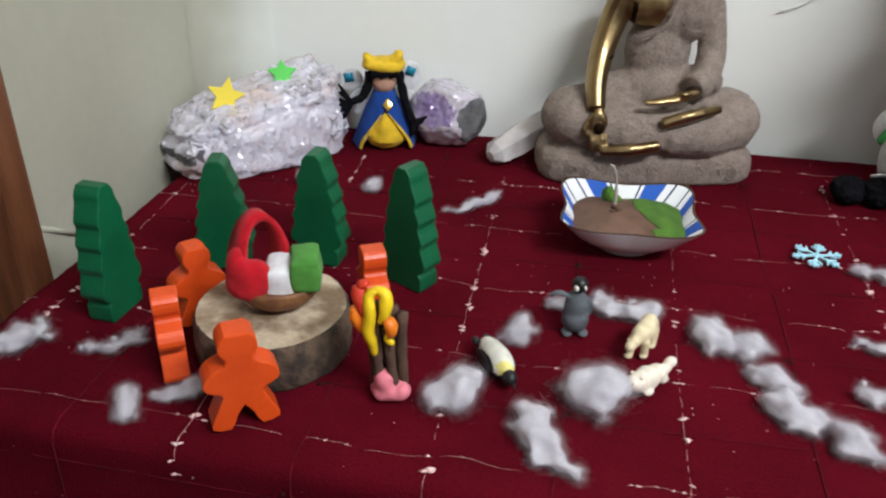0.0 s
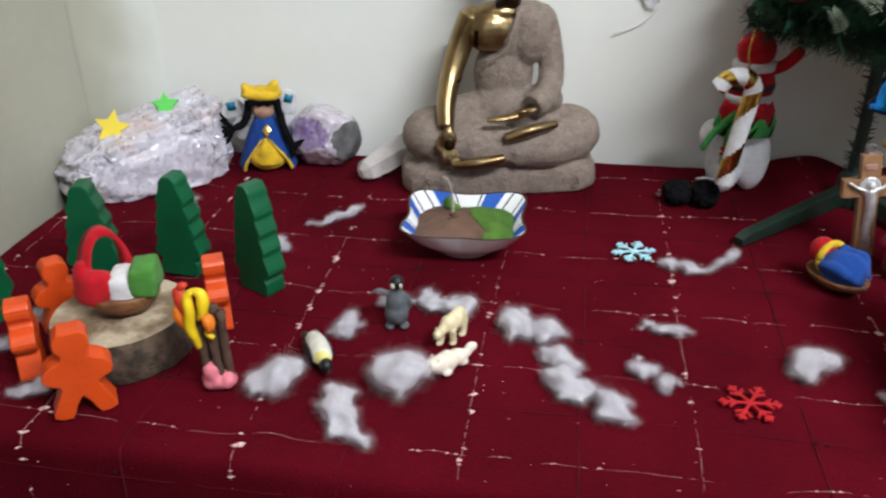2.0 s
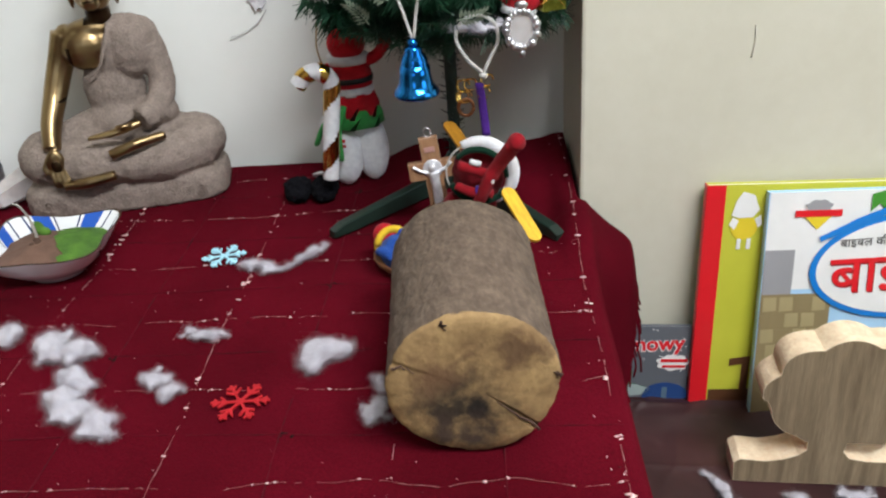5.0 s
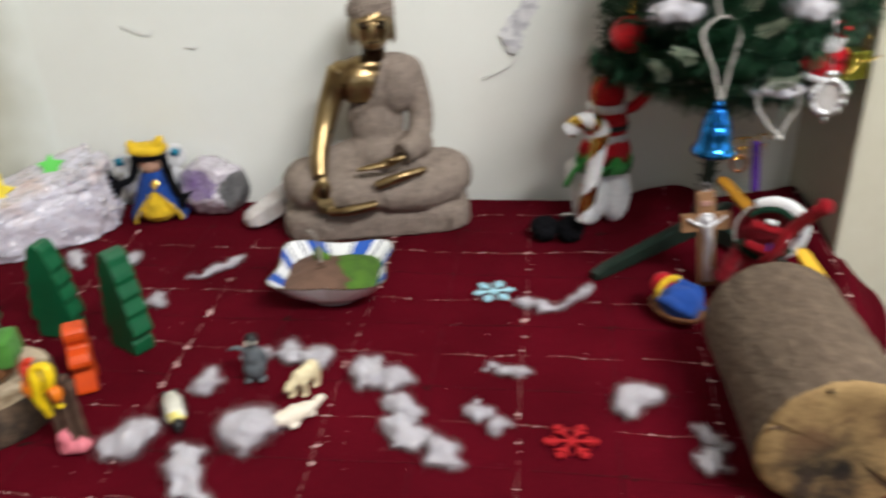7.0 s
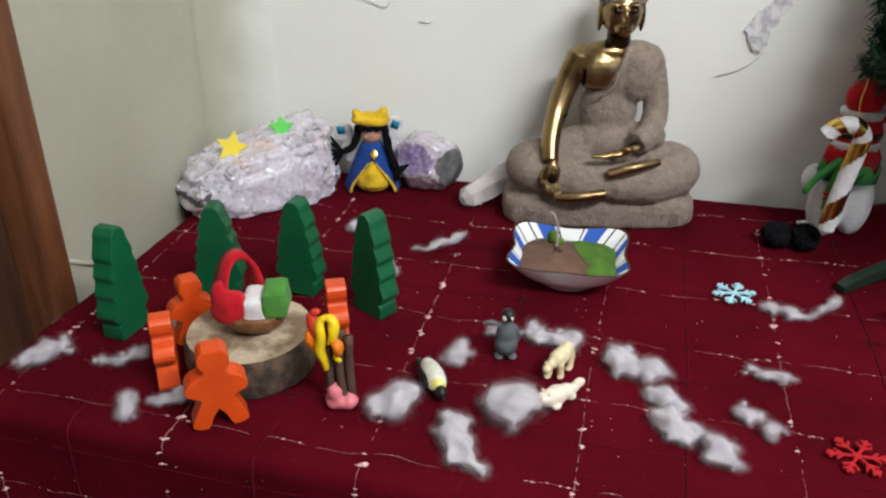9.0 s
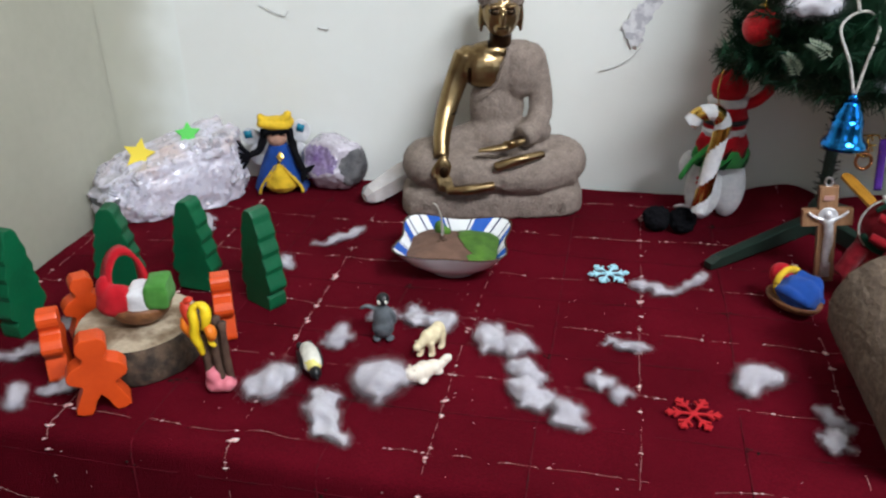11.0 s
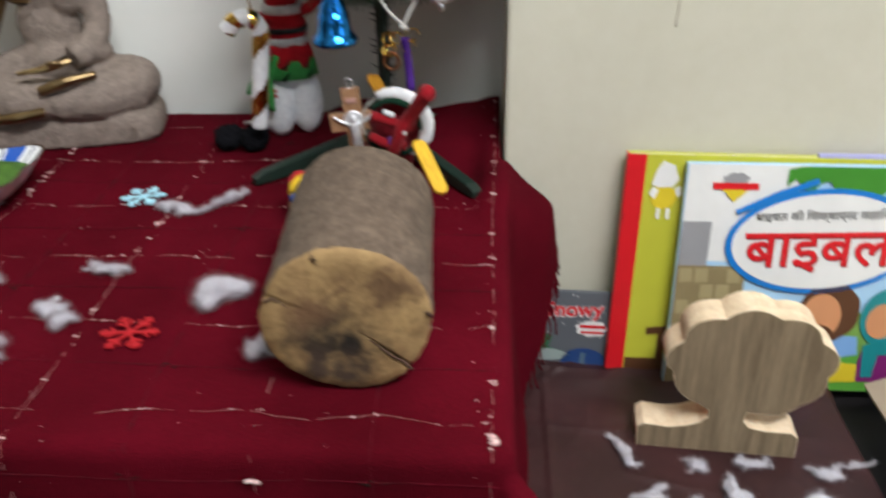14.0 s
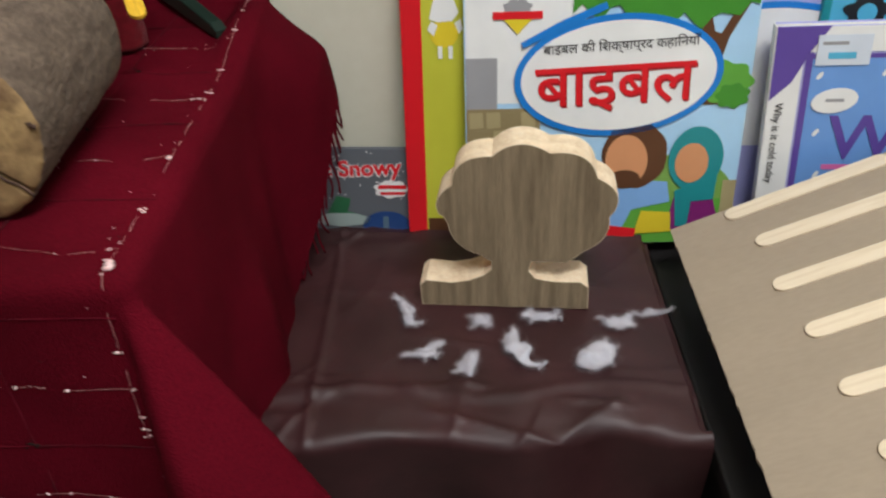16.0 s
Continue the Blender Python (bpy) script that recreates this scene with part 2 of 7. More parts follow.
PENWHITE = mat("cream_white_plastic", (0.82, 0.80, 0.70), 0.5, scale=80, bump=0.15, bump_scale=600)
PENYELLOW = mat("yellow_tinted_plastic", (0.84, 0.74, 0.22), 0.5, scale=80)
BEARCREAM = mat("cream_bear_plastic", (0.80, 0.70, 0.46), 0.55, dark=(0.66, 0.55, 0.34), scale=120, bump=0.3, bump_scale=600)
SEALWHITE = mat("ivory_plastic", (0.84, 0.77, 0.66), 0.5, dark=(0.74, 0.66, 0.54), scale=120, bump=0.2, bump_scale=600)
FOAMBLUE = ink("pale_blue_foam", (0.42, 0.74, 0.86), 0.8)
FOAMRED = ink("red_foam", (0.46, 0.006, 0.012), 0.8)
PINE = mat("dark_green_tinsel_needles", (0.012, 0.062, 0.026), 0.55, dark=(0.005, 0.030, 0.014), scale=60, vary=0.25)
PINEPALE = mat("frosted_needles", (0.36, 0.41, 0.31), 0.6, dark=(0.2, 0.26, 0.18), scale=80)
TRUNKG = mat("dark_green_wire_trunk", (0.02, 0.04, 0.028), 0.6, scale=90, bump=0.6, bump_scale=300)
STANDGREEN = mat("dark_green_plastic", (0.012, 0.028, 0.02), 0.45, scale=40)
GLITTER = mat("red_glitter", (0.75, 0.02, 0.03), 0.32, 0.65, dark=(0.45, 0.01, 0.015), scale=420, bump=0.9, bump_scale=900)
CHROMEBLUE = mat("blue_metallic", (0.03, 0.27, 0.72), 0.16, 1.0, dark=(0.02, 0.18, 0.58), scale=30)
SILVER = mat("shiny_silver", (0.86, 0.86, 0.88), 0.32, 1.0, dark=(0.5, 0.5, 0.52), scale=120)
TIN = mat("satin_tin", (0.88, 0.88, 0.90), 0.42, 0.55, dark=(0.66, 0.66, 0.69), scale=160, bump=0.3, bump_scale=500)
GOLD = mat("shiny_gold", (0.83, 0.55, 0.14), 0.2, 1.0, dark=(0.55, 0.33, 0.06), scale=60)
STRING = mat("white_cord", (0.60, 0.58, 0.54), 0.8, scale=300, bump=0.5, bump_scale=900)
CROSSWOOD = mat("light_brown_wood", (0.38, 0.21, 0.11), 0.4, dark=(0.27, 0.14, 0.07), scale=60, stretch=(4, 4, 0.6), bump=0.08, coat=0.8)
PLUSHWHITE = mat("white_plush", (0.84, 0.84, 0.85), 1.0, dark=(0.72, 0.72, 0.74), scale=140, sub=0.15, bump=0.9, bump_scale=800, sheen=0.3)
PURPLE = felt("purple_ribbon", (0.10, 0.03, 0.30))
CARD = mat("brown_cardboard", (0.37, 0.295, 0.215), 0.85, dark=(0.345, 0.275, 0.20), scale=6, stretch=(1, 3, 1), fine=0.10, bump=0.08, bump_scale=90)
STICK = mat("pale_birch_stick", (0.83, 0.70, 0.52), 0.6, dark=(0.74, 0.60, 0.42), scale=18, stretch=(1, 12, 12), fine=0.12, bump=0.1, vary=0.05)
BLOCKWOOD = mat("grey_brown_sawn_pine", (0.285, 0.215, 0.130), 0.8, dark=(0.175, 0.127, 0.074), scale=20, mix=(0.35, 0.65), stretch=(7, 7, 0.5), fine=0.3, bump=0.3, bump_scale=150)
# edge faces of the tree block, much paler than its front
BLOCKEDGE = mat("pale_wood_edge", (0.85, 0.69, 0.49), 0.8, dark=(0.68, 0.52, 0.34), scale=60, stretch=(1, 1, 2), fine=0.3, bump=0.5, bump_scale=260)
PAPER = mat("white_paper_pages", (0.80, 0.78, 0.72), 0.9, scale=60, stretch=(1, 40, 40))


# ---- builders ----
def mesh_object(name, bm, mats, parent=None, smooth=True, at=None):
    me = bpy.data.meshes.new(name)
    bm.to_mesh(me)
    bm.free()
    for m in mats if isinstance(mats, (list, tuple)) else [mats]:
        me.materials.append(m)
    if smooth:
        me.polygons.foreach_set("use_smooth", [True] * len(me.polygons))
    ob = new(name, me)
    ob.parent = parent
    if at is not None:
        ob.matrix_basis = at
    return ob


def part(name, bm, material, parent, label="", smooth=True, at=None):
    ob = mesh_object(name, bm, material, parent, smooth, at)
    return tagged(ob, label) if label else ob


def thing(name, label, category, group="", at=None):
    ob = new(name)
    ob.empty_display_size = 0.02
    if at is not None:
        ob.matrix_basis = at
    return tagged(ob, label, category, group)


def solid(name, bm, mats, label, category, group="", smooth=True, at=None, kind=""):
    return tagged(mesh_object(name, bm, mats, None, smooth, at), label, category, group, kind)


def ball(bm, c, r, m=0, seg=16, turn=None):
    """An ellipsoid."""
    r = (r, r, r) if isinstance(r, (int, float)) else r
    mx = Matrix.Translation(c) @ (turn or Matrix()) @ Matrix.Diagonal((*r, 1))
    rows = max(6, seg * 2 // 3)
    ends = [bm.verts.new(mx @ Vector((0, 0, s))) for s in (1, -1)]
    rings = []
    for i in range(1, rows):
        a = math.pi * i / rows
        rings.append([bm.verts.new(mx @ Vector((math.sin(a) * math.cos(2 * math.pi * k / seg), math.sin(a) * math.sin(2 * math.pi * k / seg), math.cos(a)))) for k in range(seg)])
    faces = []
    for k in range(seg):
        j = (k + 1) % seg
        faces += [(ends[0], rings[0][k], rings[0][j]), (ends[1], rings[-1][j], rings[-1][k])]
        faces += [(r0[k], r1[k], r1[j], r0[j]) for r0, r1 in zip(rings, rings[1:])]
    for f in faces:
        bm.faces.new(f).material_index = m
    return ends + [v for r0 in rings for v in r0]


def tube(bm, pts, rad, m=0, seg=8, caps=True, flat=1.0):
    """A tube through points; rad is one radius or one for each point."""
    pts = [Vector(p) for p in pts]
    rads = rad if isinstance(rad, (list, tuple)) else [rad] * len(pts)
    rings, up = [], Vector((0, 0, 1))
    for i, p in enumerate(pts):
        d = (pts[min(i + 1, len(pts) - 1)] - pts[max(i - 1, 0)]).normalized()
        if abs(d.dot(up)) > 0.95:
            up = Vector((0, 1, 0)) if abs(d.y) < 0.9 else Vector((1, 0, 0))
        a = d.cross(up).normalized()
        b = a.cross(d)
        up = b
        rings.append([bm.verts.new(p + rads[i] * (math.cos(t) * a + flat * math.sin(t) * b)) for t in (2 * math.pi * k / seg for k in range(seg))])
    for r0, r1 in zip(rings, rings[1:]):
        for k in range(seg):
            f = bm.faces.new((r0[k], r0[(k + 1) % seg], r1[(k + 1) % seg], r1[k]))
            f.material_index = m
    if caps:
        for ring in (rings[0][::-1], rings[-1]):
            bm.faces.new(ring).material_index = m
    return rings


def curve(pts, n=6):
    """Points of a smooth line through pts."""
    p = [Vector(q) for q in pts]
    p = [2 * p[0] - p[1]] + p + [2 * p[-1] - p[-2]]
    out = []
    for i in range(1, len(p) - 2):
        for k in range(n):
            t = k / n
            out.append(0.5 * (2 * p[i] + (p[i + 1] - p[i - 1]) * t + (2 * p[i - 1] - 5 * p[i] + 4 * p[i + 1] - p[i + 2]) * t * t
                              + (3 * p[i] - p[i - 1] - 3 * p[i + 1] + p[i + 2]) * t ** 3))
    return out + [p[-2]]


def lathe(bm, profile, seg=32, m=0, wobble=0.0):
    """Turns (radius, height) pairs about z."""
    rings = []
    for r, z in profile:
        rings.append([bm.verts.new((r * (1 + wobble * noise.noise((3 * math.cos(t), 3 * math.sin(t), 20 * z))) * math.cos(t), r * math.sin(t), z))
                      for t in (2 * math.pi * k / seg for k in range(seg))])
    for r0, r1 in zip(rings, rings[1:]):
        for k in range(seg):
            bm.faces.new((r0[k], r0[(k + 1) % seg], r1[(k + 1) % seg], r1[k])).material_index = m
    for ring in (rings[0][::-1], rings[-1]):
        bm.faces.new(ring).material_index = m
    return bm


def prism(outline, depth, bevel=0.0, m=0, side=None, bm=None, segs=2):
    """An outline in x and z, given depth along y (centred), with rounded front and back edges."""
    bm = bm or bmesh.new()
    front = [bm.verts.new((x, -depth / 2, z)) for x, z in outline]
    back = [bm.verts.new((x, depth / 2, z)) for x, z in outline]
    n = len(outline)
    faces = [bm.faces.new(front), bm.faces.new(back[::-1])]
    sides = [bm.faces.new((front[(i + 1) % n], front[i], back[i], back[(i + 1) % n])) for i in range(n)]
    for f in faces:
        f.material_index = m
    for f in sides:
        f.material_index = m if side is None else side
    bmesh.ops.recalc_face_normals(bm, faces=faces + sides)
    if bevel:
        bmesh.ops.bevel(bm, geom=[e for f in faces for e in f.edges], offset=bevel, segments=segs, affect="EDGES", profile=0.6, clamp_overlap=True, material=m if side is None else side)
    return bm


def box(bm, lo, hi, m=0, bevel=0.0):
    c = [(a + b) / 2 for a, b in zip(lo, hi)]
    mx = Matrix.Translation(c) @ Matrix.Diagonal((*(b - a for a, b in zip(lo, hi)), 1))
    made = bmesh.ops.create_cube(bm, size=1, matrix=mx)
    vs = made["verts"]
    faces = {f for v in vs for f in v.link_faces}
    for f in faces:
        f.material_index = m
    if bevel:
        bmesh.ops.bevel(bm, geom=list({e for f in faces for e in f.edges}), offset=bevel, segments=2, affect="EDGES", profile=0.6)
    return bm


def fused(bm, voxel, rounds=2, m=0):
    """Melts overlapping shapes into one skin."""
    me = bpy.data.meshes.new("melt")
    bm.to_mesh(me)
    bm.free()
    ob = new("melt", me)
    mod = ob.modifiers.new("remesh", "REMESH")
    mod.mode, mod.voxel_size = "VOXEL", voxel
    if rounds:
        sm = ob.modifiers.new("smooth", "SMOOTH")
        sm.factor, sm.iterations = 0.5, rounds
    got = ob.evaluated_get(bpy.context.evaluated_depsgraph_get()).to_mesh()
    out = bmesh.new()
    out.from_mesh(got)
    for f in out.faces:
        f.material_index = m
    bpy.data.objects.remove(ob)
    bpy.data.meshes.remove(me)
    return out


def merge(bm, other):
    """Adds another bmesh to bm, materials as they are."""
    me = bpy.data.meshes.new("join")
    other.to_mesh(me)
    other.free()
    bm.from_mesh(me)
    bpy.data.meshes.remove(me)
    return bm


def rough_up(bm, amount, scale, seed=0.0):
    bm.normal_update()
    moves = [(v, v.normal * amount * noise.noise(v.co * scale + Vector((seed, seed, seed)))) for v in bm.verts]
    for v, d in moves:
        v.co += d
    return bm


def rng(seed):
    return random.Random(seed)


def grid_mesh(nu, nv, place, m=0):
    """A sheet of nu by nv quads; place(u, v) gives each point for u, v in 0..1."""
    bm = bmesh.new()
    vs = [[bm.verts.new(place(i / nu, j / nv)) for j in range(nv + 1)] for i in range(nu + 1)]
    for i in range(nu):
        for j in range(nv):
            bm.faces.new((vs[i][j], vs[i + 1][j], vs[i + 1][j + 1], vs[i][j + 1])).material_index = m
    return bm


# ---- room ----
TOP, LOW = 0.75, 0.51
XL, XP, YB, YP = -0.486, 0.527, 0.961, 0.808
SKEW = 0.075


def wall_y(x):
    """The back wall stands slightly askew to the table."""
    return YB + SKEW * x


XR, YF, ZC = 2.4, -2.0, 2.6


def setting(name, bm, material, label, smooth=False):
    return tagged(mesh_object(name, bm, material, None, smooth), label, "wall" if "wall" in name else name.split("_")[0], kind="structure")


setting("floor", box(bmesh.new(), (XL - 0.1, YF - 0.1, -0.1), (XR + 0.1, YB + 0.1, 0)), FLOOR, "unseen floor of the room, kept dark")
setting("ceiling", box(bmesh.new(), (XL - 0.1, YF - 0.1, ZC), (XR + 0.1, YB + 0.1, ZC + 0.1)), WALL, "plain white painted ceiling of the room")
wall_back = setting("wall_back", grid_mesh(60, 60, lambda u, v: (XL + u * (XP - XL), wall_y(XL + u * (XP - XL)) + 0.0025 * noise.noise((u * 9, v * 22, 1.3)) + 0.001 * noise.noise((u * 40, v * 90, 4)), v * ZC)), WALL,
                    "white painted plaster wall behind the altar table", True)
# rounded plaster corner; its soft shading is put into the colour, dim to bright
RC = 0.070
CORNER = mat("corner_shading_blend", (0.868, 0.894, 0.856), 0.6, scale=9, bump=0.1, bump_scale=120)
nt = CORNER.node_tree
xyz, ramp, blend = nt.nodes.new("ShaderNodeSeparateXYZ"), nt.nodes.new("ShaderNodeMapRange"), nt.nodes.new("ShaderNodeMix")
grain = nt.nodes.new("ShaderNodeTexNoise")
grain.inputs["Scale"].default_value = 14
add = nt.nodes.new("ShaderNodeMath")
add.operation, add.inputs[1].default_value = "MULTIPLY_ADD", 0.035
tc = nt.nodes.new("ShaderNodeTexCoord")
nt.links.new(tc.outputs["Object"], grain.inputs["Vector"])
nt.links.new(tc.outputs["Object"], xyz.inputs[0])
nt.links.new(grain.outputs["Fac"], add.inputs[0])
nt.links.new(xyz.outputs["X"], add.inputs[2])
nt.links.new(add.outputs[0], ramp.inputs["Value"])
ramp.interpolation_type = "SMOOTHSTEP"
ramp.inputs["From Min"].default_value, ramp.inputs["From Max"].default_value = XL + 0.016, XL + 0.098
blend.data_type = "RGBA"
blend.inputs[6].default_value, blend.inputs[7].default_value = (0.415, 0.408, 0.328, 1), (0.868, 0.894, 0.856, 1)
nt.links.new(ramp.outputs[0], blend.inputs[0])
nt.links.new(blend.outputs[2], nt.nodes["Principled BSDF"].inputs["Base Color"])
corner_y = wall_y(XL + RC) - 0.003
part("rounded_corner", grid_mesh(16, 4, lambda u, v: (XL + 0.0005 + RC * (1 - math.cos(u * math.pi / 2)), corner_y - RC * (1 - math.sin(u * math.pi / 2)), v * ZC)), CORNER, wall_back, "rounded plaster corner with its shading in the colour")
box_bm = box(bmesh.new(), (XL, YB + 0.055, 0), (XP, YB + 0.12, ZC))
part("wall_core", box_bm, WALL, wall_back, smooth=False)
bm = box(bmesh.new(), (XP, YP, 0), (XR, YB + 0.12, ZC), bevel=0.004)
wall_right_front = setting("wall_pillar", bm, CREAM, "cream painted wall that juts out beside the alcove")
setting("wall_left", box(bmesh.new(), (XL - 0.1, 0.564, 0), (XL, YB + 0.1, ZC)), SIDEWALL, "cream side wall of the alcove in a dimmed colour")
bm = box(bmesh.new(), (XL - 0.1, YF, 2.1), (XL, 0.564, ZC))
box(bm, (XL - 0.1, YF, 0), (XL, -0.35, 2.1))
setting("wall_left_front", bm, UNSEENWALL, "unseen side wall round the door, kept dark")
bm = bmesh.new()
for lo, hi in (((XR, YF, 0), (XR + 0.1, -1.20, ZC)), ((XR, 0.20, 0), (XR + 0.1, YP, ZC)), ((XR, -1.20, 0), (XR + 0.1, 0.20, 1.10)), ((XR, -1.20, 2.30), (XR + 0.1, 0.20, ZC))):
    box(bm, lo, hi)
setting("wall_right", bm, UNSEENWALL, "unseen right wall with a window opening, kept dark")
bm = bmesh.new()
for lo, hi in (((XL, YF - 0.1, 0), (XL + 0.03, YF, ZC)), ((0.35, YF - 0.1, 0), (XR, YF, ZC)), ((XL + 0.03, YF - 0.1, 0), (0.35, YF, 1.37)), ((XL + 0.03, YF - 0.1, 2.33), (0.35, YF, ZC))):
    box(bm, lo, hi)
setting("wall_front", bm, UNSEENWALL, "unseen front wall with a window opening, kept dark")

door = tagged(new("door_1"), "brown wooden door and frame in the side wall", "door", kind="structure")
bm = box(bmesh.new(), (XL - 0.06, 0.530, 0), (XL + 0.004, 0.5635, 2.1), bevel=0.004)
part("door_frame", bm, DOORWOOD, door, smooth=False)
bm = box(bmesh.new(), (XL - 0.06, -0.35, 0), (XL - 0.028, 0.5295, 2.1), bevel=0.003)
part("door_leaf", bm, LEAFWOOD, door, "darker recessed door leaf", False)
# a thin raised line on the side wall, sloping down towards the back
bm = bmesh.new()
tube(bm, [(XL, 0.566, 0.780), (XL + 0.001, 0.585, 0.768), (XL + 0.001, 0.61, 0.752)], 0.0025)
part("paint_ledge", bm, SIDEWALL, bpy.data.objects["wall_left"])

# flaked plaster and scratches on the wall


def flake(cx, cz, w, h, n=26, seed=1):
    q = rng(seed)
    ring = []
    for k in range(n):
        a = 2 * math.pi * k / n
        s = 1 + 0.55 * noise.noise((math.cos(a) * 2.2 + seed, math.sin(a) * 2.2, seed))
        ring.append((cx + w * s * math.cos(a) + 0.25 * h * math.sin(a), cz + h * s * math.sin(a)))
    return prism(ring, 0.0012, 0)


for k, (cx, cz, w, h) in enumerate(((0.176, 0.968, 0.014, 0.022), (0.192, 0.992, 0.011, 0.016), (0.176, 0.948, 0.008, 0.010))):
    bm = flake(cx, cz, w, h, seed=k + 2)
    bmesh.ops.translate(bm, verts=bm.verts, vec=(0, wall_y(cx) - 0.003 - 0.0007 * k, 0))
    part("flaked_patch", bm, PEELED, wall_back, "grey patch of flaked plaster", False)
for pts in (((0.183, 0.938), (0.172, 0.925), (0.156, 0.915), (0.136, 0.909)), ((0.205, 1.005), (0.198, 0.995), (0.196, 0.985)),
            ((-0.30, 0.985), (-0.27, 0.972), (-0.262, 0.978)), ((-0.225, 0.957), (-0.214, 0.955), (-0.21, 0.957))):
    bm = bmesh.new()
    tube(bm, curve([(x, wall_y(x) - 0.003, z) for x, z in pts], 4), 0.0007, seg=5)
    part("scratch", bm, SCRATCH, wall_back)
bm = bmesh.new()
tube(bm, curve([(0.69, YP - 0.0005, 0.93), (0.691, YP - 0.0005, 0.915), (0.689, YP - 0.0005, 0.90)], 3), 0.0008, seg=5)
part("scuff", bm, mat("grey_scuff", (0.53, 0.50, 0.415), 0.7, dark=(0.60, 0.56, 0.455), scale=300, mix=(0.4, 0.6)), wall_right_front)

# ---- altar table and cloth ----
X0, X1, Y0 = -0.458, 0.519, 0.388
altar = thing("altar_table", "dark wooden table hidden under a red cloth", "table")
part("tabletop", box(bmesh.new(), (X0 + 0.006, Y0 + 0.006, TOP - 0.03), (X1 - 0.006, YB - 0.02, TOP - 0.006), bevel=0.003), DARKWOOD, altar, smooth=False)
for x in (X0 + 0.03, X1 - 0.03):
    for y in (Y0 + 0.03, YB - 0.05):
        part("leg", box(bmesh.new(), (x - 0.02, y - 0.02, 0), (x + 0.02, y + 0.02, TOP - 0.03), bevel=0.003), DARKWOOD, altar, smooth=False)

RIGHT, FRONT, LEFT = 0.262, 0.42, 0.30
ROLL = 0.012


def smoothstep(a, b, x):
    t = min(1, max(0, (x - a) / (b - a)))
    return t * t * (3 - 2 * t)


def drape(d, ang):
    """How far out and down the hanging cloth is, d metres past the table's edge."""
    if d <= 0:
        return 0.0, 0.0
    a = min(d, ROLL * 1.57) / ROLL
    out, down = ROLL * math.sin(a), ROLL * (1 - math.cos(a))
    rest = max(0, d - ROLL * 1.57)
    return out + rest * 0.045, down + rest * 0.995


def cloth_point(p, q):
    """The cloth over the table; p runs along x and q along y, both past the edges."""
    x, y = min(max(p, X0), X1), max(q, Y0)
    ex = p - x
    ey = y - q
    d = math.hypot(ex, ey)
    wave = 0.0022 * noise.noise((p * 9, q * 9, 0)) + 0.0009 * noise.noise((p * 40, q * 40, 2))
    z = TOP + wave - 0.0012
    # the bunched cloth in the far right corner
    hump = (0.6 * smoothstep(0.29, 0.35, p) * (1 - smoothstep(0.37, 0.44, p)) + 0.40 * smoothstep(0.42, 0.49, p) + 0.25 * smoothstep(0.33, 0.4, p)) * smoothstep(0.80, 0.90, q)
    z += 0.018 * smoothstep(0.490, 0.515, p) * smoothstep(0.64, 0.76, q) * (1 - hump)
    z += hump * (0.028 + 0.010 * noise.noise((p * 13, q * 9, 7)))
    y = min(y, wall_y(x) - 0.006)
    if d == 0:
        return Vector((x, y, z))
    ang = math.atan2(ey, abs(ex))
    out, down = drape(d, ang)
    corner = smoothstep(0.15, 0.75, ang) * (1 - smoothstep(1.2, 1.5, ang))
    if ex > 0:
        # folds of the side that hangs over the right edge
        lift = smoothstep(0.65, 0.78, q)
        fold = 0.020 * math.sin(q * 34 + 1.3) + 0.012 * math.sin(q * 71 + 0.4) + 0.010 * noise.noise((q * 14, d * 7, 3))
        grow = smoothstep(0.0, 0.2, d)
        cone = smoothstep(0.04, 0.40, ang) * (1 - smoothstep(1.05, 1.50, ang))
        out += grow * (0.004 + fold * (0.30 - 0.20 * lift)) + 0.040 * lift * smoothstep(0.0, 0.15, d) + cone * 0.62 * max(0.0, d - 0.03)
        down *= (1 - 0.6 * lift) * (1 - 0.22 * cone)
        if q > YP - 0.02:
            out = min(out, 0.004)
        else:
            out = max(out, 0.002)
    else:
        fold = 0.006 * math.sin(p * 23 + 0.6) + 0.005 * noise.noise((p * 9, d * 6, 5))
        out += smoothstep(0.0, 0.2, d) * fold + corner * smoothstep(0, 0.2, d) * (0.02 if ex < 0 else 0.03)
    if ex < 0 and ey == 0:
        out = min(out, 0.022)
    return Vector((x + math.copysign(out * math.cos(ang), ex) if ex else x, y - out * math.sin(ang), z - down))


P0, P1, Q0, Q1 = X0 - LEFT, X1 + RIGHT, Y0 - FRONT, 0.962
cloth = tagged(mesh_object("tablecloth", grid_mesh(210, 165, lambda u, v: cloth_point(P0 + u * (P1 - P0), Q0 + v * (Q1 - Q0))), CLOTH), "deep red woven cloth with pale knotted threads over the table", "tablecloth")


def bead(bm, c, r, turn):
    """A small flat knot of fibre."""
    ring_ = [bm.verts.new(c + Vector((r[0] * math.cos(a) * math.cos(turn) - r[1] * math.sin(a) * math.sin(turn), r[0] * math.cos(a) * math.sin(turn) + r[1] * math.sin(a) * math.cos(turn), 0))) for a in (math.pi * k / 4 for k in range(8))]
    ends = [bm.verts.new(c + Vector((0, 0, dz))) for dz in (r[2], -r[2])]
    for k in range(8):
        bm.faces.new((ring_[k], ring_[(k + 1) % 8], ends[0])).material_index = 1
        bm.faces.new((ring_[(k + 1) % 8], ring_[k], ends[1])).material_index = 1


